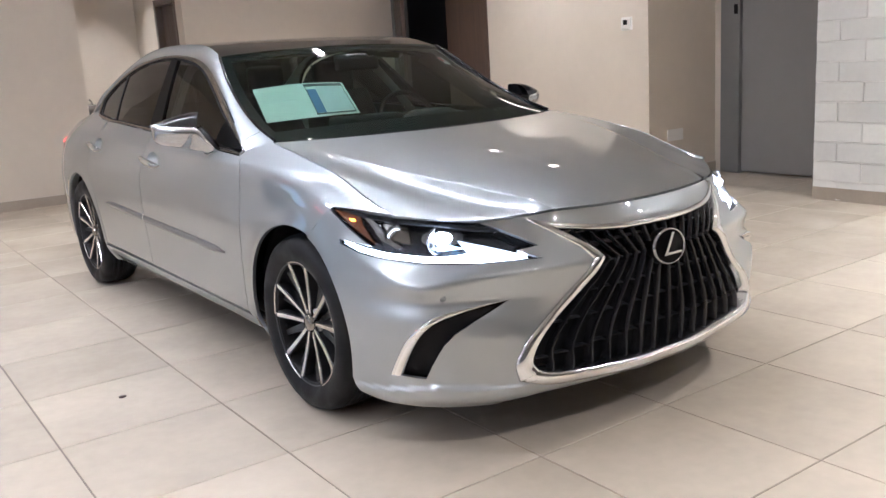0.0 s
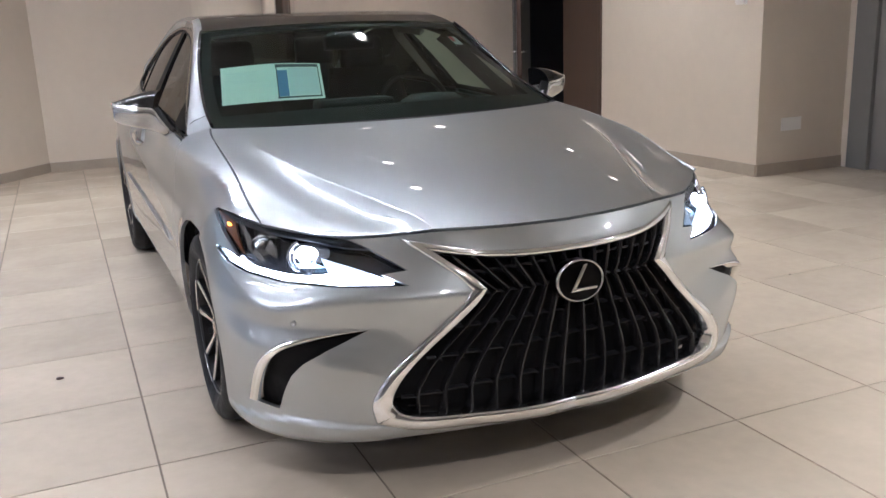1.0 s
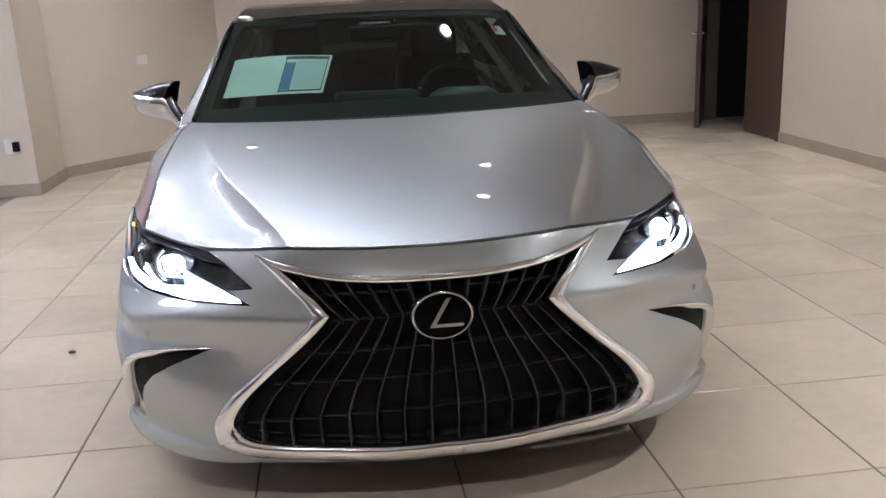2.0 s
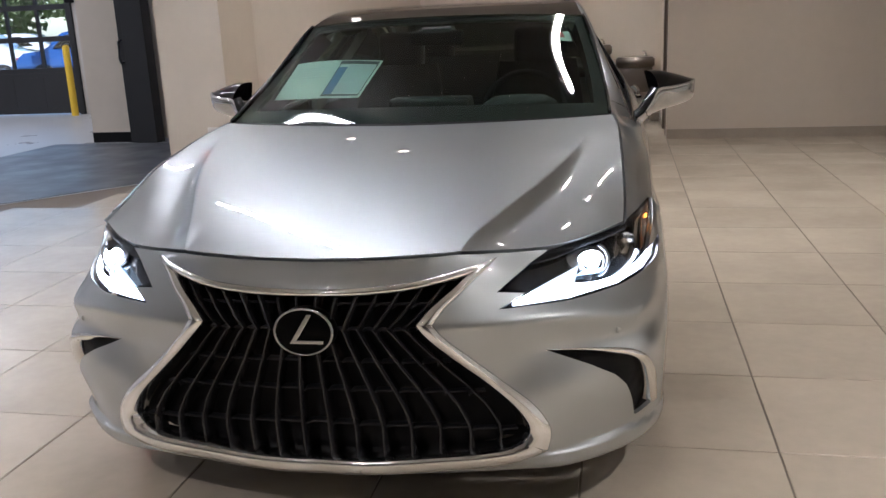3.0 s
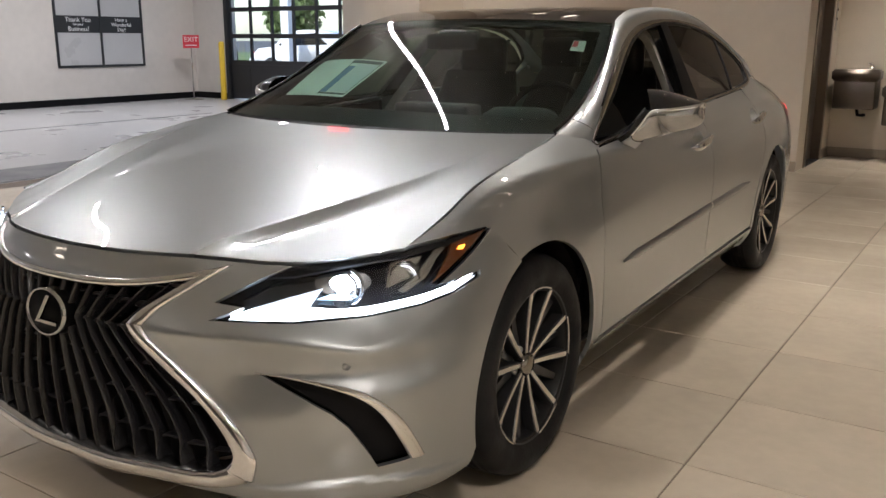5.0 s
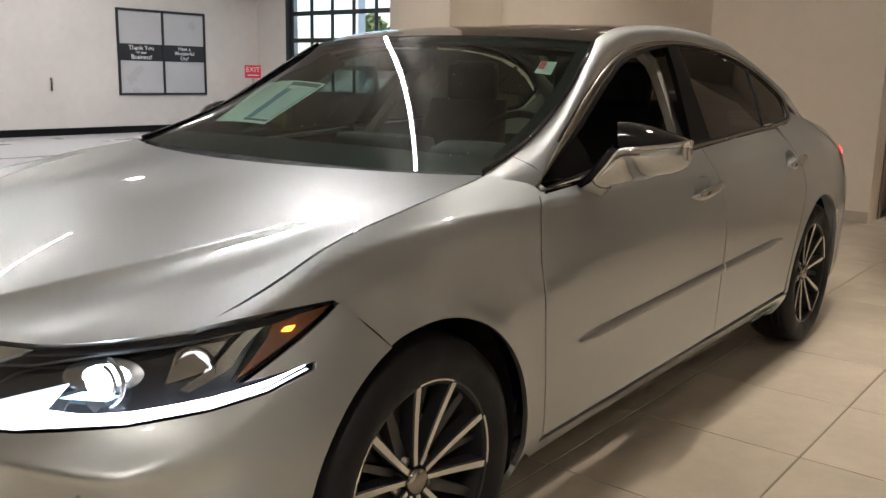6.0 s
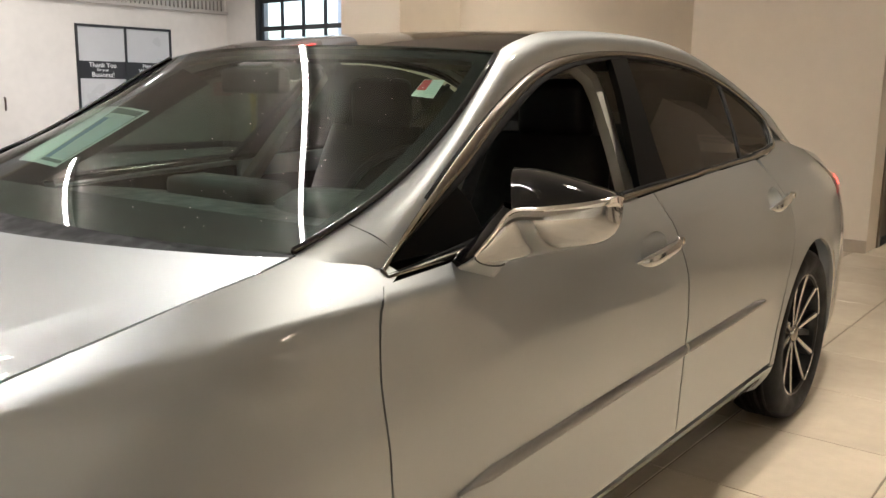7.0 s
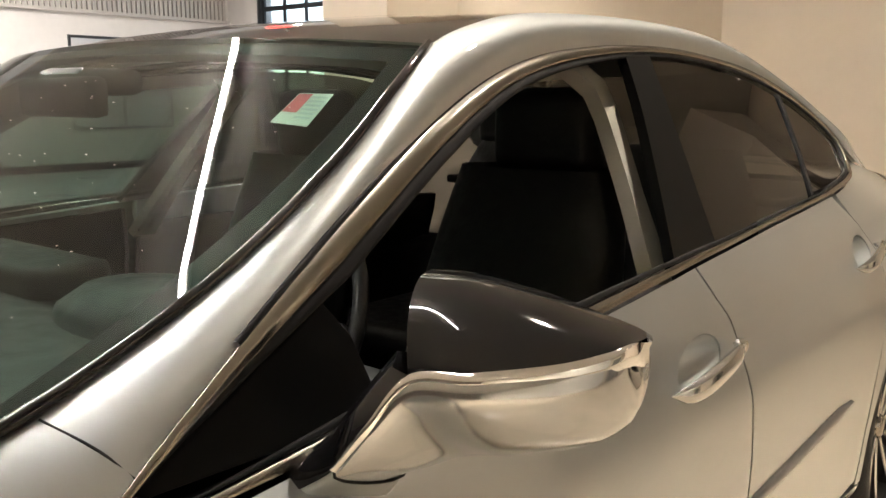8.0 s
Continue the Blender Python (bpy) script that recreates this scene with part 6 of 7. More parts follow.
# ---- side trim, handles, mirrors ----
for s in (1, -1):
    for y0, y1, door in ((0.625, 1.648, DOORS), (1.668, 2.285, REAR_DOORS)):
        ys = np.linspace(y0, y1, 40)
        zc = 0.523 + 0.0365 * (ys - 0.625)
        taper = np.clip((ys - y0) / 0.10, 0.12, 1) if y0 < 1 else np.clip((y1 - ys) / 0.10, 0.15, 1)
        lo, hi = np.stack([ys, zc - 0.016 * taper], 1), np.stack([ys, zc + 0.016 * taper], 1)
        part("door_moulding", ribbon(lo, hi, lambda y, z: side_at(y, z, s), 0.010, flip=s < 0, profile=((0, -1), (0, 0.25), (0.25, 0.8), (0.5, 0.95), (0.75, 0.8), (1, 0.25), (1, -1))), MOULD, door[0 if s > 0 else 1], "grey door moulding")
    clip = lathe([(0, 0.004), (0.012, 0.0035), (0.016, 0.0)], 20)
    clip.transform(Matrix.Translation((s * (float(SIDE(1.658, 0.561)) + 0.002), 1.658, 0.561)) @ Matrix.Rotation(s * radians(90), 4, "Y"))
    part("edge_guard", clip, PLASTIC_WHITE, DOORS[0 if s > 0 else 1], "small pale round door edge guard")
    for y0, z0, door in ((1.465, 0.856, DOORS), (2.49, 0.885, REAR_DOORS)):
        d = door[0 if s > 0 else 1]
        x0 = float(SIDE(y0, z0))
        bowl = []
        for k in np.linspace(1.03, 0.0, 9):
            p = np.array(dish(y0, z0, k))
            bowl.append(np.stack(side_at(p[:, 0], p[:, 1], s, -0.0015 - 0.036 * (1 - min(1, k) ** 2.4)), 1))
        part("handle_scoop", skin(bowl, None, True, s < 0), PAINT, d, "scooped recess")
        rows = []
        for u in np.linspace(0, 1, 22):
            y = y0 - 0.120 + 0.24 * u
            z = z0 - 0.010 + 0.026 * u
            fat = (max(0.0, 1 - abs(2 * u - 1) ** 3.2)) ** 0.5
            x = float(SIDE(y, z)) + 0.004 + 0.028 * fat
            ring_ = []
            for q in np.linspace(0, 2 * math.pi, 12, endpoint=False):
                ring_.append((s * (x + 0.012 * fat * math.cos(q)), y, z + (0.0155 * fat + 0.0045 * fat * (1 - u) + 0.001) * math.sin(q)))
            rows.append(ring_)
        part("door_handle", skin(rows, None, True, s < 0), MIRROR_SILVER, d, "silver and chrome pull handle")
        part("handle_keyhole", cyl((s * (x0 + 0.012), y0 + 0.11, z0 + 0.016), (s * (x0 + 0.026), y0 + 0.11, z0 + 0.016), 0.013, 0.010, 16), CHROME, d, "chrome handle cap")

    # mirror: a foot and shell swept outwards from the door, a black cap over it
    RINGS = (
        ((0.838, 0.687, 0.920), (0.846, 0.720, 0.898), (0.874, 0.785, 0.893), (0.846, 0.775, 0.935)),
        ((0.888, 0.700, 0.955), (0.897, 0.724, 0.938), (0.914, 0.775, 0.936), (0.885, 0.795, 0.978)),
        ((0.918, 0.716, 0.997), (0.925, 0.738, 0.953), (0.940, 0.805, 0.943), (0.905, 0.845, 1.002)),
        ((0.946, 0.739, 1.037), (0.958, 0.752, 0.985), (0.975, 0.825, 0.950), (0.915, 0.888, 1.010)),
        ((1.010, 0.752, 1.046), (1.015, 0.765, 0.985), (1.020, 0.830, 0.962), (0.990, 0.900, 1.015)),
        ((1.072, 0.790, 1.054), (1.078, 0.798, 0.998), (1.082, 0.852, 0.978), (1.060, 0.905, 1.025)),
        ((1.103, 0.824, 1.060), (1.106, 0.830, 1.008), (1.106, 0.868, 0.994), (1.092, 0.908, 1.036)),
        ((1.112, 0.846, 1.064), (1.114, 0.850, 1.020), (1.113, 0.874, 1.010), (1.104, 0.902, 1.044)),
    )

    RINGS = [[(0.90 + (x - 0.90) * 0.88 if x > 0.90 else x, y, z) for x, y, z in r] for r in RINGS]
    lines = [spline([r[k] for r in RINGS], 40) for k in range(4)]
    hoops = [spline([np.array(q[j]) * (s, 1, 1) for q in lines], 21, True)[:-1] for j in range(40)]
    joint = 7
    shift = (0.03, 0.05, 0) if s < 0 else (0, 0, 0)
    mirror = part("mirror_foot", skin(hoops[: joint + 1], None, True, s < 0), PAINT, car, "silver mirror foot on the door")
    shell = skin(hoops[joint:], None, True, s < 0)
    shell.verts.ensure_lookup_table()
    tip = shell.verts[-20:]
    shell.faces.new(tip if s > 0 else tip[::-1])
    mirror.location = shift
    part("foot_joint", tube([tuple(p) for p in hoops[joint]] + [tuple(hoops[joint][0])], 0.0016, None, 6), BLACK, mirror)
    part("mirror_shell", shell, MIRROR_SILVER, mirror, "silver lower mirror shell")
    front = spline([r[0] for r in RINGS[3:]], 24)
    ridge = spline([(0.884, 0.838, 1.106), (0.926, 0.856, 1.105), (0.975, 0.873, 1.095), (1.028, 0.888, 1.080), (1.072, 0.898, 1.067), (1.087, 0.878, 1.066)], 24)
    rows = []
    for k, (a, b) in enumerate(zip(front, ridge)):
        c = np.array((a[0] * 0.65 + b[0] * 0.35, a[1] * 0.85 + b[1] * 0.15, b[2] + 0.012 * (1 - (k / 23) ** 3)))
        rows.append([((1 - t) ** 2 * a + 2 * t * (1 - t) * c + t * t * b) * (s, 1, 1) for t in np.linspace(0, 1, 12)])
    back = [[p * (s, 1, 1) for p in (b, b + (0.0, 0.012, -0.006))] for b in ridge]
    part("mirror_cap", skin(back, skin(rows, None, False, s > 0), False, s > 0), BLACK_GLOSS, mirror, "gloss black mirror cap")
    inner = [[rows[0][k], np.array((s * 0.912, 0.885, 1.008)) * (1 - k / 11) + np.array((s * 0.884, 0.846, 1.100)) * (k / 11)] for k in range(12)]
    part("mirror_side", skin(inner, None, False, s < 0), BLACK_GLOSS, mirror, "gloss black inner side")
    face = [[p * (s, 1, 1) for p in (a + (0, -0.008, 0), b + (0, 0.004, -0.004))] for a, b in zip(spline([r[3] for r in RINGS[3:]], 24), ridge)]
    part("mirror_glass", skin(face, None, False, s > 0), CHROME, mirror, "mirror glass")
    edge_line = spline([r[0] for r in RINGS[1:]] + [(1.0895, 0.866, 1.061), (1.084, 0.892, 1.055)], 46)
    low_line = spline([tuple(np.array(r[0]) * 0.66 + np.array(r[1]) * 0.34) for r in RINGS[1:]] + [(1.0895, 0.866, 1.045), (1.084, 0.892, 1.038)], 46)
    band = [[np.array(p) * (s, 1, 1) for p in (a + (0, 0.004, 0.003), a + (0.0015, -0.005, 0.0), a * 0.5 + b * 0.5 + (0.002, -0.0055, 0), b + (0.001, -0.003, 0), b + (0, 0.004, -0.002))] for a, b in zip(edge_line, low_line)]
    part("mirror_trim", skin(band, None, False, s > 0), CHROME, mirror, "chrome band round the mirror")
    blade = [[p * (s, 1, 1) for p in (a + (0.004, 0.0, 0.0), a + (-0.014, -0.004, 0.006), a + (-0.030, 0.02, 0.012), a + (-0.02, 0.06, 0.0))] for a in spline([r[0] for r in RINGS[:4]], 16)]
    part("foot_blade", skin(blade, None, False, s > 0), BLACK_GLOSS, mirror, "gloss black blade inside the foot")
    sail = [(0.545, 0.955), (0.60, 0.980), (0.70, 1.022), (0.80, 1.066), (0.82, 1.03), (0.825, 0.957)]
    part("window_sail", sheet(sail, house(s, -0.006), 0.02, (), 0.01, s < 0), POST, car, "black corner of the front window")

    # tail lamps
    tl = [(3.40, 0.842), (3.60, 0.875), (3.80, 0.905), (3.938, 0.912), (3.938, 0.73), (3.875, 0.72), (3.82, 0.80), (3.66, 0.842)]
    lamp_t = part("tail_lamp", sheet(tl, lambda y, z: side_at(y, z, s, 0.006), 0.015, (), 0.01, s < 0), TAILRED, car, "dark red tail lamp")
    part("tail_glow", sheet([(3.56, 0.862), (3.70, 0.886), (3.82, 0.900), (3.90, 0.902), (3.90, 0.874), (3.80, 0.866), (3.70, 0.858)], lambda y, z: side_at(y, z, s, 0.009), 0.015, (), 0, s < 0), TAILGLOW, lamp_t, "small lit red element")

part("rear_lamp_bar", skin([[(x, 4.012 - 0.065 * abs(x / 0.62) ** 2.4, z) for x in np.linspace(-0.62, 0.62, 25)] for z in (0.86, 0.90)], None), TAILRED, car, "dark red lamp bar")

# ---- wheel wells, underside ----
for cy in (0.0, 2.87):
    for s in (1, -1):
        bm = bmesh.new()
        for x0, x1 in ((0.55, 0.862),):
            rows = [[(s * x, cy + 0.395 * math.cos(a), 0.335 + 0.395 * math.sin(a)) for a in np.linspace(-0.35, math.pi + 0.35, 24)] for x in (x0, x1)]
            skin(rows, bm, False, s > 0)
        skin([[(s * 0.55, cy + r * math.cos(a), 0.335 + r * math.sin(a)) for a in np.linspace(-0.35, math.pi + 0.35, 24)] for r in (0.0, 0.395)], bm)
        part("wheel_arch_liner", bm, BLACK, car, "black wheel arch liner")
part("underbody", box((-0.74, -0.62, 0.17), (0.74, 3.5, 0.20), 0.01), BLACK, car)
part("engine_bay", box((-0.70, -0.66, 0.22), (0.70, 0.38, 0.70), 0.02), BLACK, car)
rows = [[(x, 0.20 + 0.175 * (x / 0.737) ** 2 - 0.03, 0.945), (x, 0.30 + 0.08 * (x / 0.743) ** 2, 0.950), (x, 0.38 + 0.03 * (x / 0.743) ** 2, 0.968 + 0.012 * (x / 0.743) ** 2)] for x in np.linspace(-0.74, 0.74, 30)]
part("cowl", skin(rows, None, False, True), BLACK, car, "black cowl below the windshield")

# ---- wheels ----
def make_wheel():
    w = part("wheel", lathe([(0.225, 0.085), (0.250, 0.100), (0.275, 0.108), (0.305, 0.104), (0.322, 0.092), (0.331, 0.072), (0.334, 0.04), (0.334, -0.04), (0.331, -0.072), (0.315, -0.10), (0.26, -0.105), (0.225, -0.085)], 72), RUBBER, car, "black tyre on a machined alloy wheel")
    rib_ = bmesh.new()
    for h in (-0.045, -0.015, 0.015, 0.045):
        lathe([(0.3345, h - 0.010), (0.3365, h - 0.009), (0.3365, h + 0.009), (0.3345, h + 0.010)], 72, rib_)
    part("tread", rib_, RUBBER, w)
    part("rim", lathe([(0.245, 0.083), (0.240, 0.092), (0.233, 0.092), (0.228, 0.080), (0.222, 0.05), (0.215, -0.03), (0.205, -0.09)], 72), RIMBLACK, w, "black alloy rim")
    part("rim_lip", lathe([(0.2385, 0.0915), (0.2405, 0.0935), (0.2435, 0.0925), (0.2445, 0.088)], 72), MACHINED, w, "machined rim lip")
    part("brake_disc", lathe([(0.0, -0.02), (0.06, -0.018), (0.155, -0.02), (0.155, -0.045), (0.06, -0.045)], 48), STAINLESS, w)
    part("back_plate", lathe([(0.0, -0.07), (0.21, -0.07)], 32), BLACK, w)

    def spoke(a_hub, a_rim, r0, r1, w0, w1, h0, h1, deep):
        own = bmesh.new()
        rows = []
        for t in np.linspace(0, 1, 9):
            r = r0 + (r1 - r0) * t
            a = (a_hub + (a_rim - a_hub) * (1 - (1 - t) ** 1.6)) * D2R
            wd = w0 + (w1 - w0) * t
            h = h0 + (h1 - h0) * t - 0.003 * math.sin(math.pi * t)
            c = np.array((r * math.cos(a), r * math.sin(a)))
            q = np.array((-math.sin(a), math.cos(a)))
            rows.append([(*(c - q * wd * 1.15), h - deep), (*(c - q * wd), h), (*(c + q * wd), h), (*(c + q * wd * 1.15), h - deep)])
        skin(rows, own, True)
        bmesh.ops.recalc_face_normals(own, faces=own.faces[:])
        return own

    for k in range(5):
        a = 90 + 72 * k
        for q in (-1, 1):
            part("spoke", spoke(a + q * 16, a + q * 16, 0.036, 0.238, 0.0058, 0.0080, 0.066, 0.090, 0.004), MACHINED, w, "machined spoke face", False)
            part("spoke_side", spoke(a + q * 16, a + q * 16, 0.036, 0.234, 0.0072, 0.0130, 0.0625, 0.0865, 0.035), RIMBLACK, w, "black spoke flank", False)
        part("spoke", spoke(a + 36, a + 36, 0.05, 0.234, 0.016, 0.010, 0.045, 0.066, 0.03), RIMBLACK, w, "black inner spoke", False)
        part("spoke", spoke(a, a, 0.05, 0.234, 0.010, 0.007, 0.040, 0.060, 0.03), RIMBLACK, w, "black inner spoke", False)
        bow = [(0.2365 * math.cos((a + d) * D2R), 0.2365 * math.sin((a + d) * D2R), 0.0905) for d in np.linspace(-16, 16, 9)]
        part("rim_bow", tube(bow, 0.004), MACHINED, w)
        part("wheel_nut", cyl((0.056 * math.cos((a + 36) * D2R), 0.056 * math.sin((a + 36) * D2R), 0.03), (0.056 * math.cos((a + 36) * D2R), 0.056 * math.sin((a + 36) * D2R), 0.058), 0.010, None, 6), STAINLESS, w)
    part("hub_cap", lathe([(0.0, 0.078), (0.024, 0.077), (0.031, 0.073), (0.034, 0.060), (0.040, 0.04)], 32), SMOKED, w, "round hub cap")
    return w


wheel = make_wheel()
wheel.matrix_basis = Matrix.Translation((0.800, 0, 0.334)) @ Matrix.Rotation(radians(90), 4, "Y") @ Matrix.Rotation(radians(8), 4, "Z")
copy_thing(wheel, Matrix.Translation((0.805, 2.87, 0.334)) @ Matrix.Rotation(radians(90), 4, "Y") @ Matrix.Rotation(radians(25), 4, "Z"))
copy_thing(wheel, Matrix.Translation((-0.800, 0, 0.334)) @ Matrix.Rotation(radians(-90), 4, "Y") @ Matrix.Rotation(radians(-14), 4, "Z"))
copy_thing(wheel, Matrix.Translation((-0.805, 2.87, 0.334)) @ Matrix.Rotation(radians(-90), 4, "Y") @ Matrix.Rotation(radians(40), 4, "Z"))

# ---- cabin ----
part("cabin_floor", box((-0.76, 0.35, 0.22), (0.76, 3.2, 0.30), 0.01), BLACK, car)
rows = []
for y, z in ((0.40, 0.955), (0.52, 0.975), (0.75, 0.980), (0.90, 0.96), (0.95, 0.90), (0.93, 0.70), (0.90, 0.40)):
    rows.append([(x, y + 0.10 * (x / 0.74) ** 2, z - 0.04 * abs(x / 0.74) ** 3) for x in np.linspace(-0.74, 0.74, 25)])
dash = part("dashboard", skin(rows, None, False, False), DASH, car, "dark dashboard")
part("display_hood", box((-0.20, 0.80, 0.955), (0.16, 0.93, 1.02), 0.02), DASH, dash)
part("gauge_hood", lathe([(0.16, 0), (0.14, 0.06), (0.10, 0.085), (0, 0.09)], 32, None, Matrix.Translation((0.37, 0.86, 0.93)) @ Matrix.Diagonal((1.1, 0.8, 1, 1))), DASH, dash)
wheel_rim = lathe([(0.172, 0), (0.180, 0.012), (0.192, 0.012), (0.198, 0), (0.192, -0.012), (0.180, -0.012), (0.172, 0)], 48)
SW = Matrix.Translation((0.37, 1.06, 0.93)) @ Matrix.Rotation(radians(66), 4, "X")
wheel_rim.transform(SW)
st = part("steering_wheel", wheel_rim, SEAT, car, "black leather steering wheel")
hubw = lathe([(0, 0.03), (0.06, 0.025), (0.075, 0), (0.06, -0.03)], 24)
hubw.transform(SW)
part("wheel_boss", hubw, SEAT, st)
for a in (0, 180, 270):
    sp = box((0.05, -0.018, -0.008), (0.18, 0.018, 0.012), 0.005)
    sp.transform(SW @ Matrix.Rotation(radians(a), 4, "Z"))
    part("wheel_spoke", sp, BLACK, st)


def seat(x, y, rear=False):
    w = 0.26 if not rear else 0.60
    se = part("seat", box((x - w, y - 0.30, 0.42), (x + w, y + 0.24, 0.60), 0.06, None, 3), SEAT, car, "black leather seat")
    rows = []
    for t in np.linspace(0, 1, 12):
        z = 0.52 + 0.60 * t
        yy = y + 0.24 + 0.20 * t
        ww = w * (1.0 - 0.22 * t**2.5)
        rows.append([(x + ww * math.cos(q) * (abs(math.cos(q)) ** -0.35 if abs(math.cos(q)) > 0.05 else 1), yy + 0.075 * math.sin(q), z) for q in np.linspace(0, 2 * math.pi, 24, endpoint=False)])
    part("backrest", skin(rows, None, True), SEAT, se)
    for hx in ((0,) if not rear else (-0.36, 0.36)):
        hr = box((x + hx - 0.125, y + 0.42, 1.10), (x + hx + 0.125, y + 0.52, 1.29), 0.045, None, 3)
        part("headrest", hr, SEAT, se)
        part("headrest_post", cyl((x + hx, y + 0.47, 1.0), (x + hx, y + 0.47, 1.14), 0.012), SATIN, se)


seat(0.37, 1.38)
seat(-0.37, 1.38)
seat(0.0, 2.30, True)
for s in (1, -1):
    part("pillar_trim", sheet([(1.53, 0.90), (1.60, 0.90), (1.665, 1.10), (1.73, 1.24), (1.745, 1.30), (1.70, 1.338), (1.36, 1.31), (1.37, 1.298), (1.65, 1.318), (1.69, 1.285), (1.68, 1.24), (1.62, 1.10)], lambda y, z: house_at(y, z, s, -0.075), 0.03, (), 0.03, s < 0), TRIMLIGHT, car, "pale fabric pillar trim")
    part("door_card", sheet([(0.5, 0.32), (1.55, 0.32), (1.52, 0.965), (0.56, 0.925)], lambda y, z: side_at(y, np.minimum(z, 0.86), s, -0.085)[:2] + (z,), 0.06, (), 0.02, s < 0), BLACK, car)
    part("rear_door_card", sheet([(1.56, 0.32), (2.85, 0.32), (2.85, 0.90), (2.4, 0.92), (1.56, 0.92)], lambda y, z: side_at(y, np.minimum(z, 0.86), s, -0.085)[:2] + (z,), 0.06, (), 0.02, s < 0), BLACK, car, "black rear cabin side lining")
    lining = [[(s * (p[0] - 0.03), p[1] + 0.02, p[2] - 0.03), (s * (p[0] - 0.055), p[1] + 0.10, p[2] - 0.075)] for p in spline(GE, 20)]
    part("pillar_lining", skin(lining, None, False, s > 0), BLACK, car, "black lining inside the front pillar")
part("parcel_shelf", box((-0.62, 2.72, 0.96), (0.62, 3.28, 0.99), 0.01), BLACK, car, "black shelf below the rear window")
part("headliner", skin(across(CR, RE, 16, 21, 2.2, 0.97, 0.035), None, False, False), TRIMLIGHT, car, "pale headlining")
part("inner_mirror", box((-0.12, 0.93, 1.235), (0.12, 0.965, 1.30), 0.014), BLACK, car, "cabin mirror")
part("camera_box", box((-0.07, 0.94, 1.27), (0.07, 1.06, 1.315), 0.018), DASH, car)


# ---- papers behind the windshield ----
def on_screen(u, v, drop):
    """A place just inside the windshield: u from -1 to 1 across, v from 0 to 1 up."""
    c, e = bow(CW, 41), bow(GE, 41)
    k = v * 40
    i = int(min(39, math.floor(k)))
    a, b = c[i] + (c[i + 1] - c[i]) * (k - i), e[i] + (e[i + 1] - e[i]) * (k - i)
    w = 0.77 * u**2 + 0.23 * u**4
    return np.array((b[0] * u, a[1] + (b[1] - a[1]) * w + 0.4 * drop, a[2] + (b[2] - a[2]) * w - drop))


def paper(name, corners, drop, label, prints, category):
    """A sheet of paper held to the glass; corners in order low-left, low-right, high-right, high-left of its chart."""
    c = [np.array(q) for q in corners]

    def at(s, t, d=0.0):
        q = (1 - s) * (1 - t) * c[0] + s * (1 - t) * c[1] + s * t * c[2] + (1 - s) * t * c[3]
        if len(q) == 2:
            return on_screen(q[0], q[1], drop - d)
        return q + np.array((0, -0.5, 0.85)) * (d + 0.012 * math.sin(math.pi * s) * (0.3 + 0.7 * t))

    def sheet_of(s0, s1, t0, t1, d, mat, nm, parent):
        rows = [[at(s0 + (s1 - s0) * i / 8, t0 + (t1 - t0) * j / 6, d) for i in range(9)] for j in range(7)]
        bm = skin(rows)
        skin([[p - np.array((0, 0.0004, 0.0008)) for p in r] for r in rows], bm, False, True)
        return part(nm, bm, mat, parent)

    e = empty(name, Matrix.Translation(at(0.5, 0.5)), label, category)
    base = sheet_of(0, 1, 0, 1, 0, PAPER, "sheet", e)
    base.matrix_parent_inverse = e.matrix_world.inverted()
    for s0, s1, t0, t1, mat in prints:
        q = sheet_of(s0, s1, t0, t1, 0.0012, mat, "print", e)
        q.matrix_parent_inverse = e.matrix_world.inverted()
    return e


bars = [(0.54, 0.975, 0.885, 0.965, PAPER_DARK), (0.54, 0.975, 0.05, 0.09, PAPER_DARK), (0.545, 0.655, 0.10, 0.80, PAPER_BLUE), (0.665, 0.96, 0.12, 0.86, PAPER_PALE), (0.545, 0.555, 0.09, 0.9, PAPER_DARK), (0.965, 0.975, 0.09, 0.9, PAPER_DARK)]
for k in range(5):
    bars.append((0.06, 0.40 - 0.05 * (k % 2), 0.80 - k * 0.065, 0.812 - k * 0.065, PAPER_PALE))
paper("window_sheet", ((-0.655, 0.64, 1.042), (-0.253, 0.532, 1.053), (-0.20, 0.765, 1.186), (-0.61, 0.852, 1.181)), 0.012, "printed pale green information sheet standing behind the windshield", bars, "paper sheet")
paper("inspection_tag", ((0.80, 0.76), (0.877, 0.762), (0.871, 0.855), (0.80, 0.847)), 0.010, "small white and red sticker inside the windshield", [(0.05, 0.45, 0.35, 0.95, RED)] + [(0.5, 0.93, 0.84 - 0.13 * k, 0.88 - 0.13 * k, PAPER_PALE) for k in range(6)], "sticker")

# dust on the outside of the windshield
rd = random.Random(11)
specks = bmesh.new()
for k in range(90):
    p = on_screen(rd.uniform(-0.05, 0.88), rd.uniform(0.04, 0.88), -0.0015)
    r = rd.uniform(0.0005, 0.0012)
    own = bmesh.new()
    bmesh.ops.create_icosphere(own, subdivisions=1, radius=r)
    merge(specks, own, Matrix.Translation(p) @ Matrix.Rotation(rd.uniform(0, 3), 4, "Z") @ Matrix.Diagonal((1.0, rd.uniform(1, 2.2), 0.5, 1)))
dust = part("dust_specks", specks, PLASTIC_WHITE, ws, "pale dust specks on the glass")
dust["kind"] = "stuff"

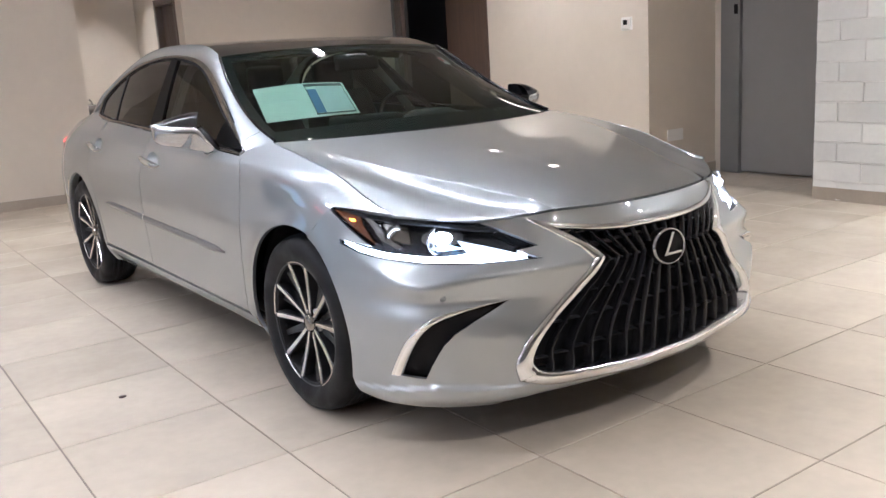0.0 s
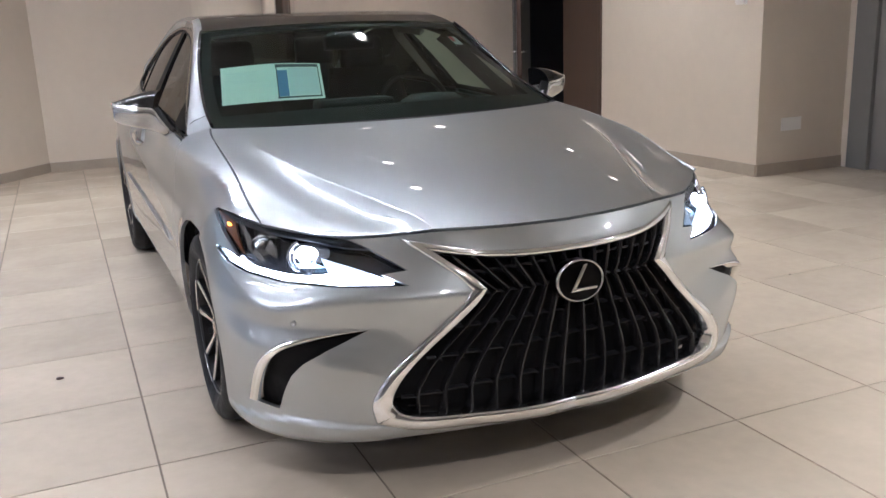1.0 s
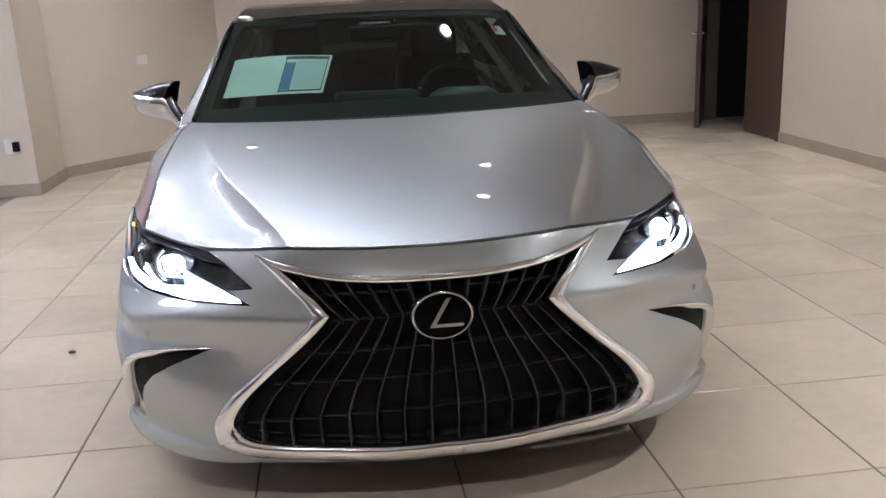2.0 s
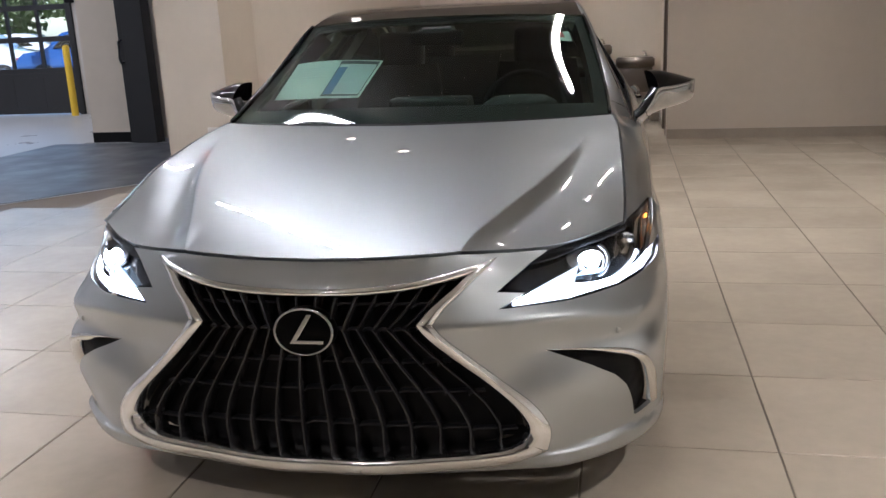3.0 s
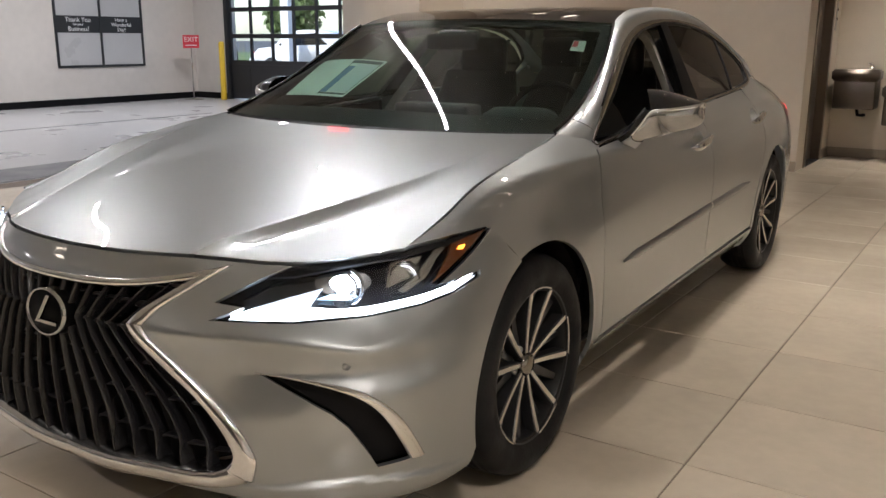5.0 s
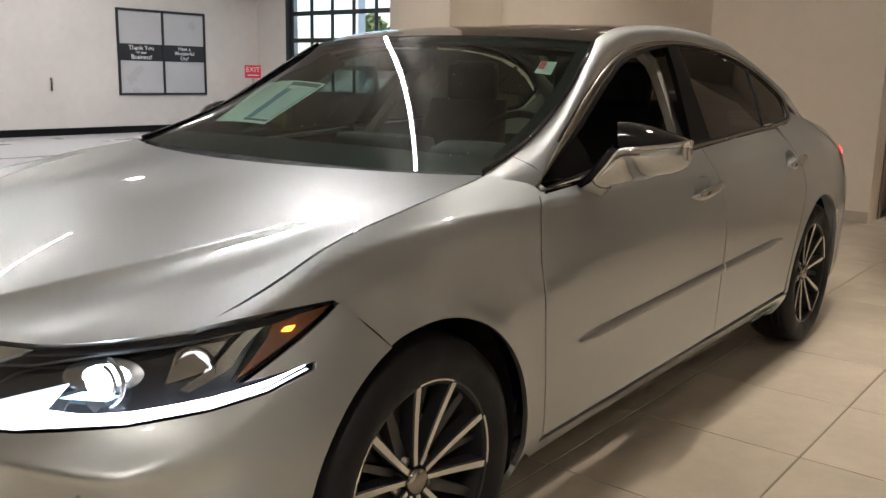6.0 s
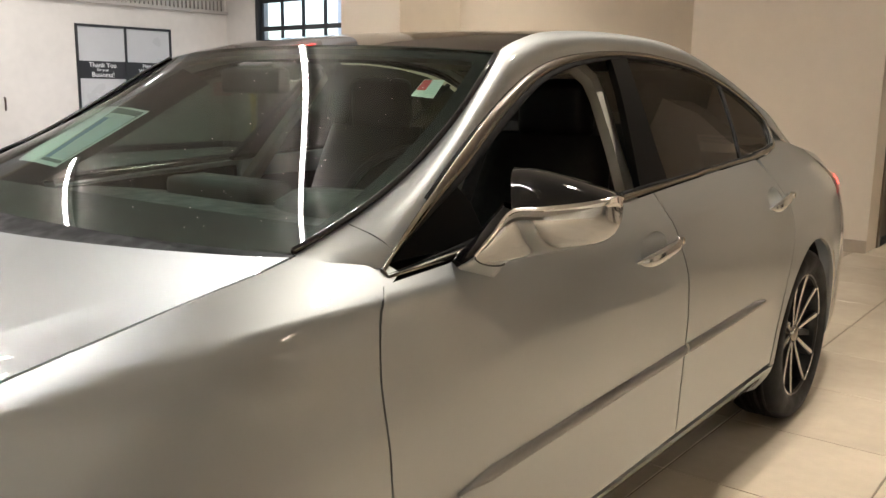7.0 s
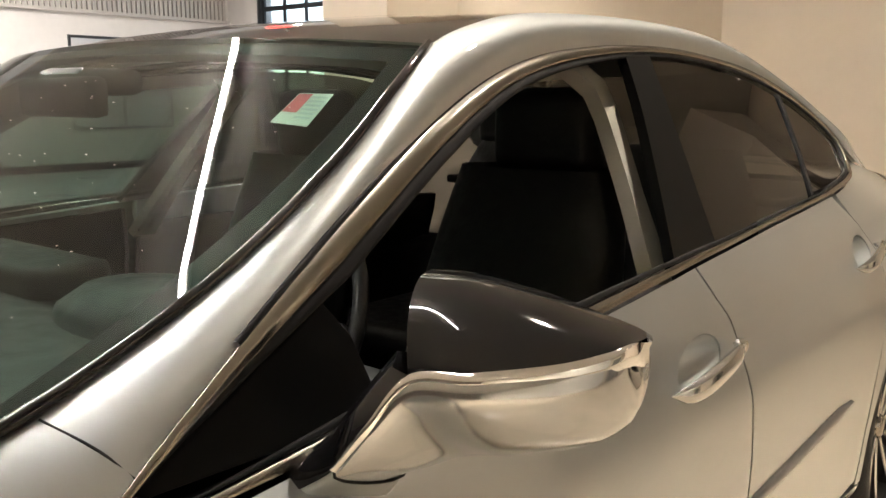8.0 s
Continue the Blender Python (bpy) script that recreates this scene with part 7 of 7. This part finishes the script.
# crumbs on the tiles
for cx, cy, cr in ((-1.41, 0.65, 0.011), (-1.02, -1.3, 0.004), (2.1, 0.3, 0.004)):
    own = bmesh.new()
    bmesh.ops.create_icosphere(own, subdivisions=2, radius=cr)
    for v in own.verts:
        v.co = Vector((v.co.x * 1.5, v.co.y, v.co.z * 0.5)) * (1 + 0.5 * noise.noise(v.co * 300))
    crumb = part("floor_crumb", own, WOOD)
    crumb.matrix_world = ROOM @ pose(cx, cy, cr * 0.4)
    tagged(crumb, "small dark crumb of dirt lying on the tiles", "dirt", "crumbs on the tiles")


# ---- brick courses and floor tiles, piece by piece ----
def brick_mesh(length, h, seed):
    rnd = random.Random(seed)
    bm = box((0, 0, 0), (0.02, length, h), 0.004, None, 1)
    for v in bm.verts:
        v.co += Vector((rnd.uniform(-0.003, 0.003), rnd.uniform(-0.002, 0.002), rnd.uniform(-0.002, 0.002)))
    me = bpy.data.meshes.new("brick")
    bm.to_mesh(me)
    bm.free()
    me.materials.append(BRICK)
    return me


COURSE = 0.1508
meshes = [brick_mesh(0.385, COURSE - 0.008, k) for k in range(6)]
short = [brick_mesh(0.185, COURSE - 0.008, 10 + k) for k in range(3)]
rb = random.Random(5)
for row in range(20):
    z = 0.004 + row * COURSE
    if z > 2.9:
        break
    y = 1.0
    first = row % 2 == 0
    while y > -3.2:
        ln = 0.185 if first else 0.385
        me = rb.choice(short if first else meshes)
        first = False
        b = new("brick", me)
        b.parent = brick_wall
        b.location = (4.067 - 0.002 * rb.random(), y - ln, z)
        y -= ln + 0.008

P, X0, Y0 = 0.59972, -1.12753, 0.29863
tile_loop = np.array([(-5.85, -8), (6, -8), (6, 9.2), (-3.0, 9.2), (-3.0, 4.62), (-3.35, 4.62), (-4.4, 3.36), (-5.6, 2.76)])
bm = box((0.003, 0.003, -0.012), (P - 0.003, P - 0.003, 0.0), 0.0015, None, 1)
tile_me = bpy.data.meshes.new("tile")
bm.to_mesh(tile_me)
bm.free()
tile_me.materials.append(TILE)
rest = bmesh.new()
count = 0
for i in range(-9, 13):
    for j in range(-14, 16):
        x, y = X0 + i * P, Y0 + j * P
        c = np.array([(x + 0.01, y + 0.01), (x + P - 0.01, y + 0.01), (x + P - 0.01, y + P - 0.01), (x + 0.01, y + P - 0.01)])
        if not inside(tile_loop, c).any():
            continue
        whole = inside(tile_loop, c).all()
        if whole and -3.2 < x < 4.1 and -2.4 < y < 7.2 and count < 300:
            t = new("tile", tile_me)
            t.parent = floor
            t.location = (x, y, 0.0)
            count += 1
        elif whole:
            box((x + 0.0025, y + 0.0025, -0.012), (x + P - 0.0025, y + P - 0.0025, 0.0), 0, rest)
far = part("tile_field", rest, TILE, floor, "", False)
far["kind"] = "stuff"
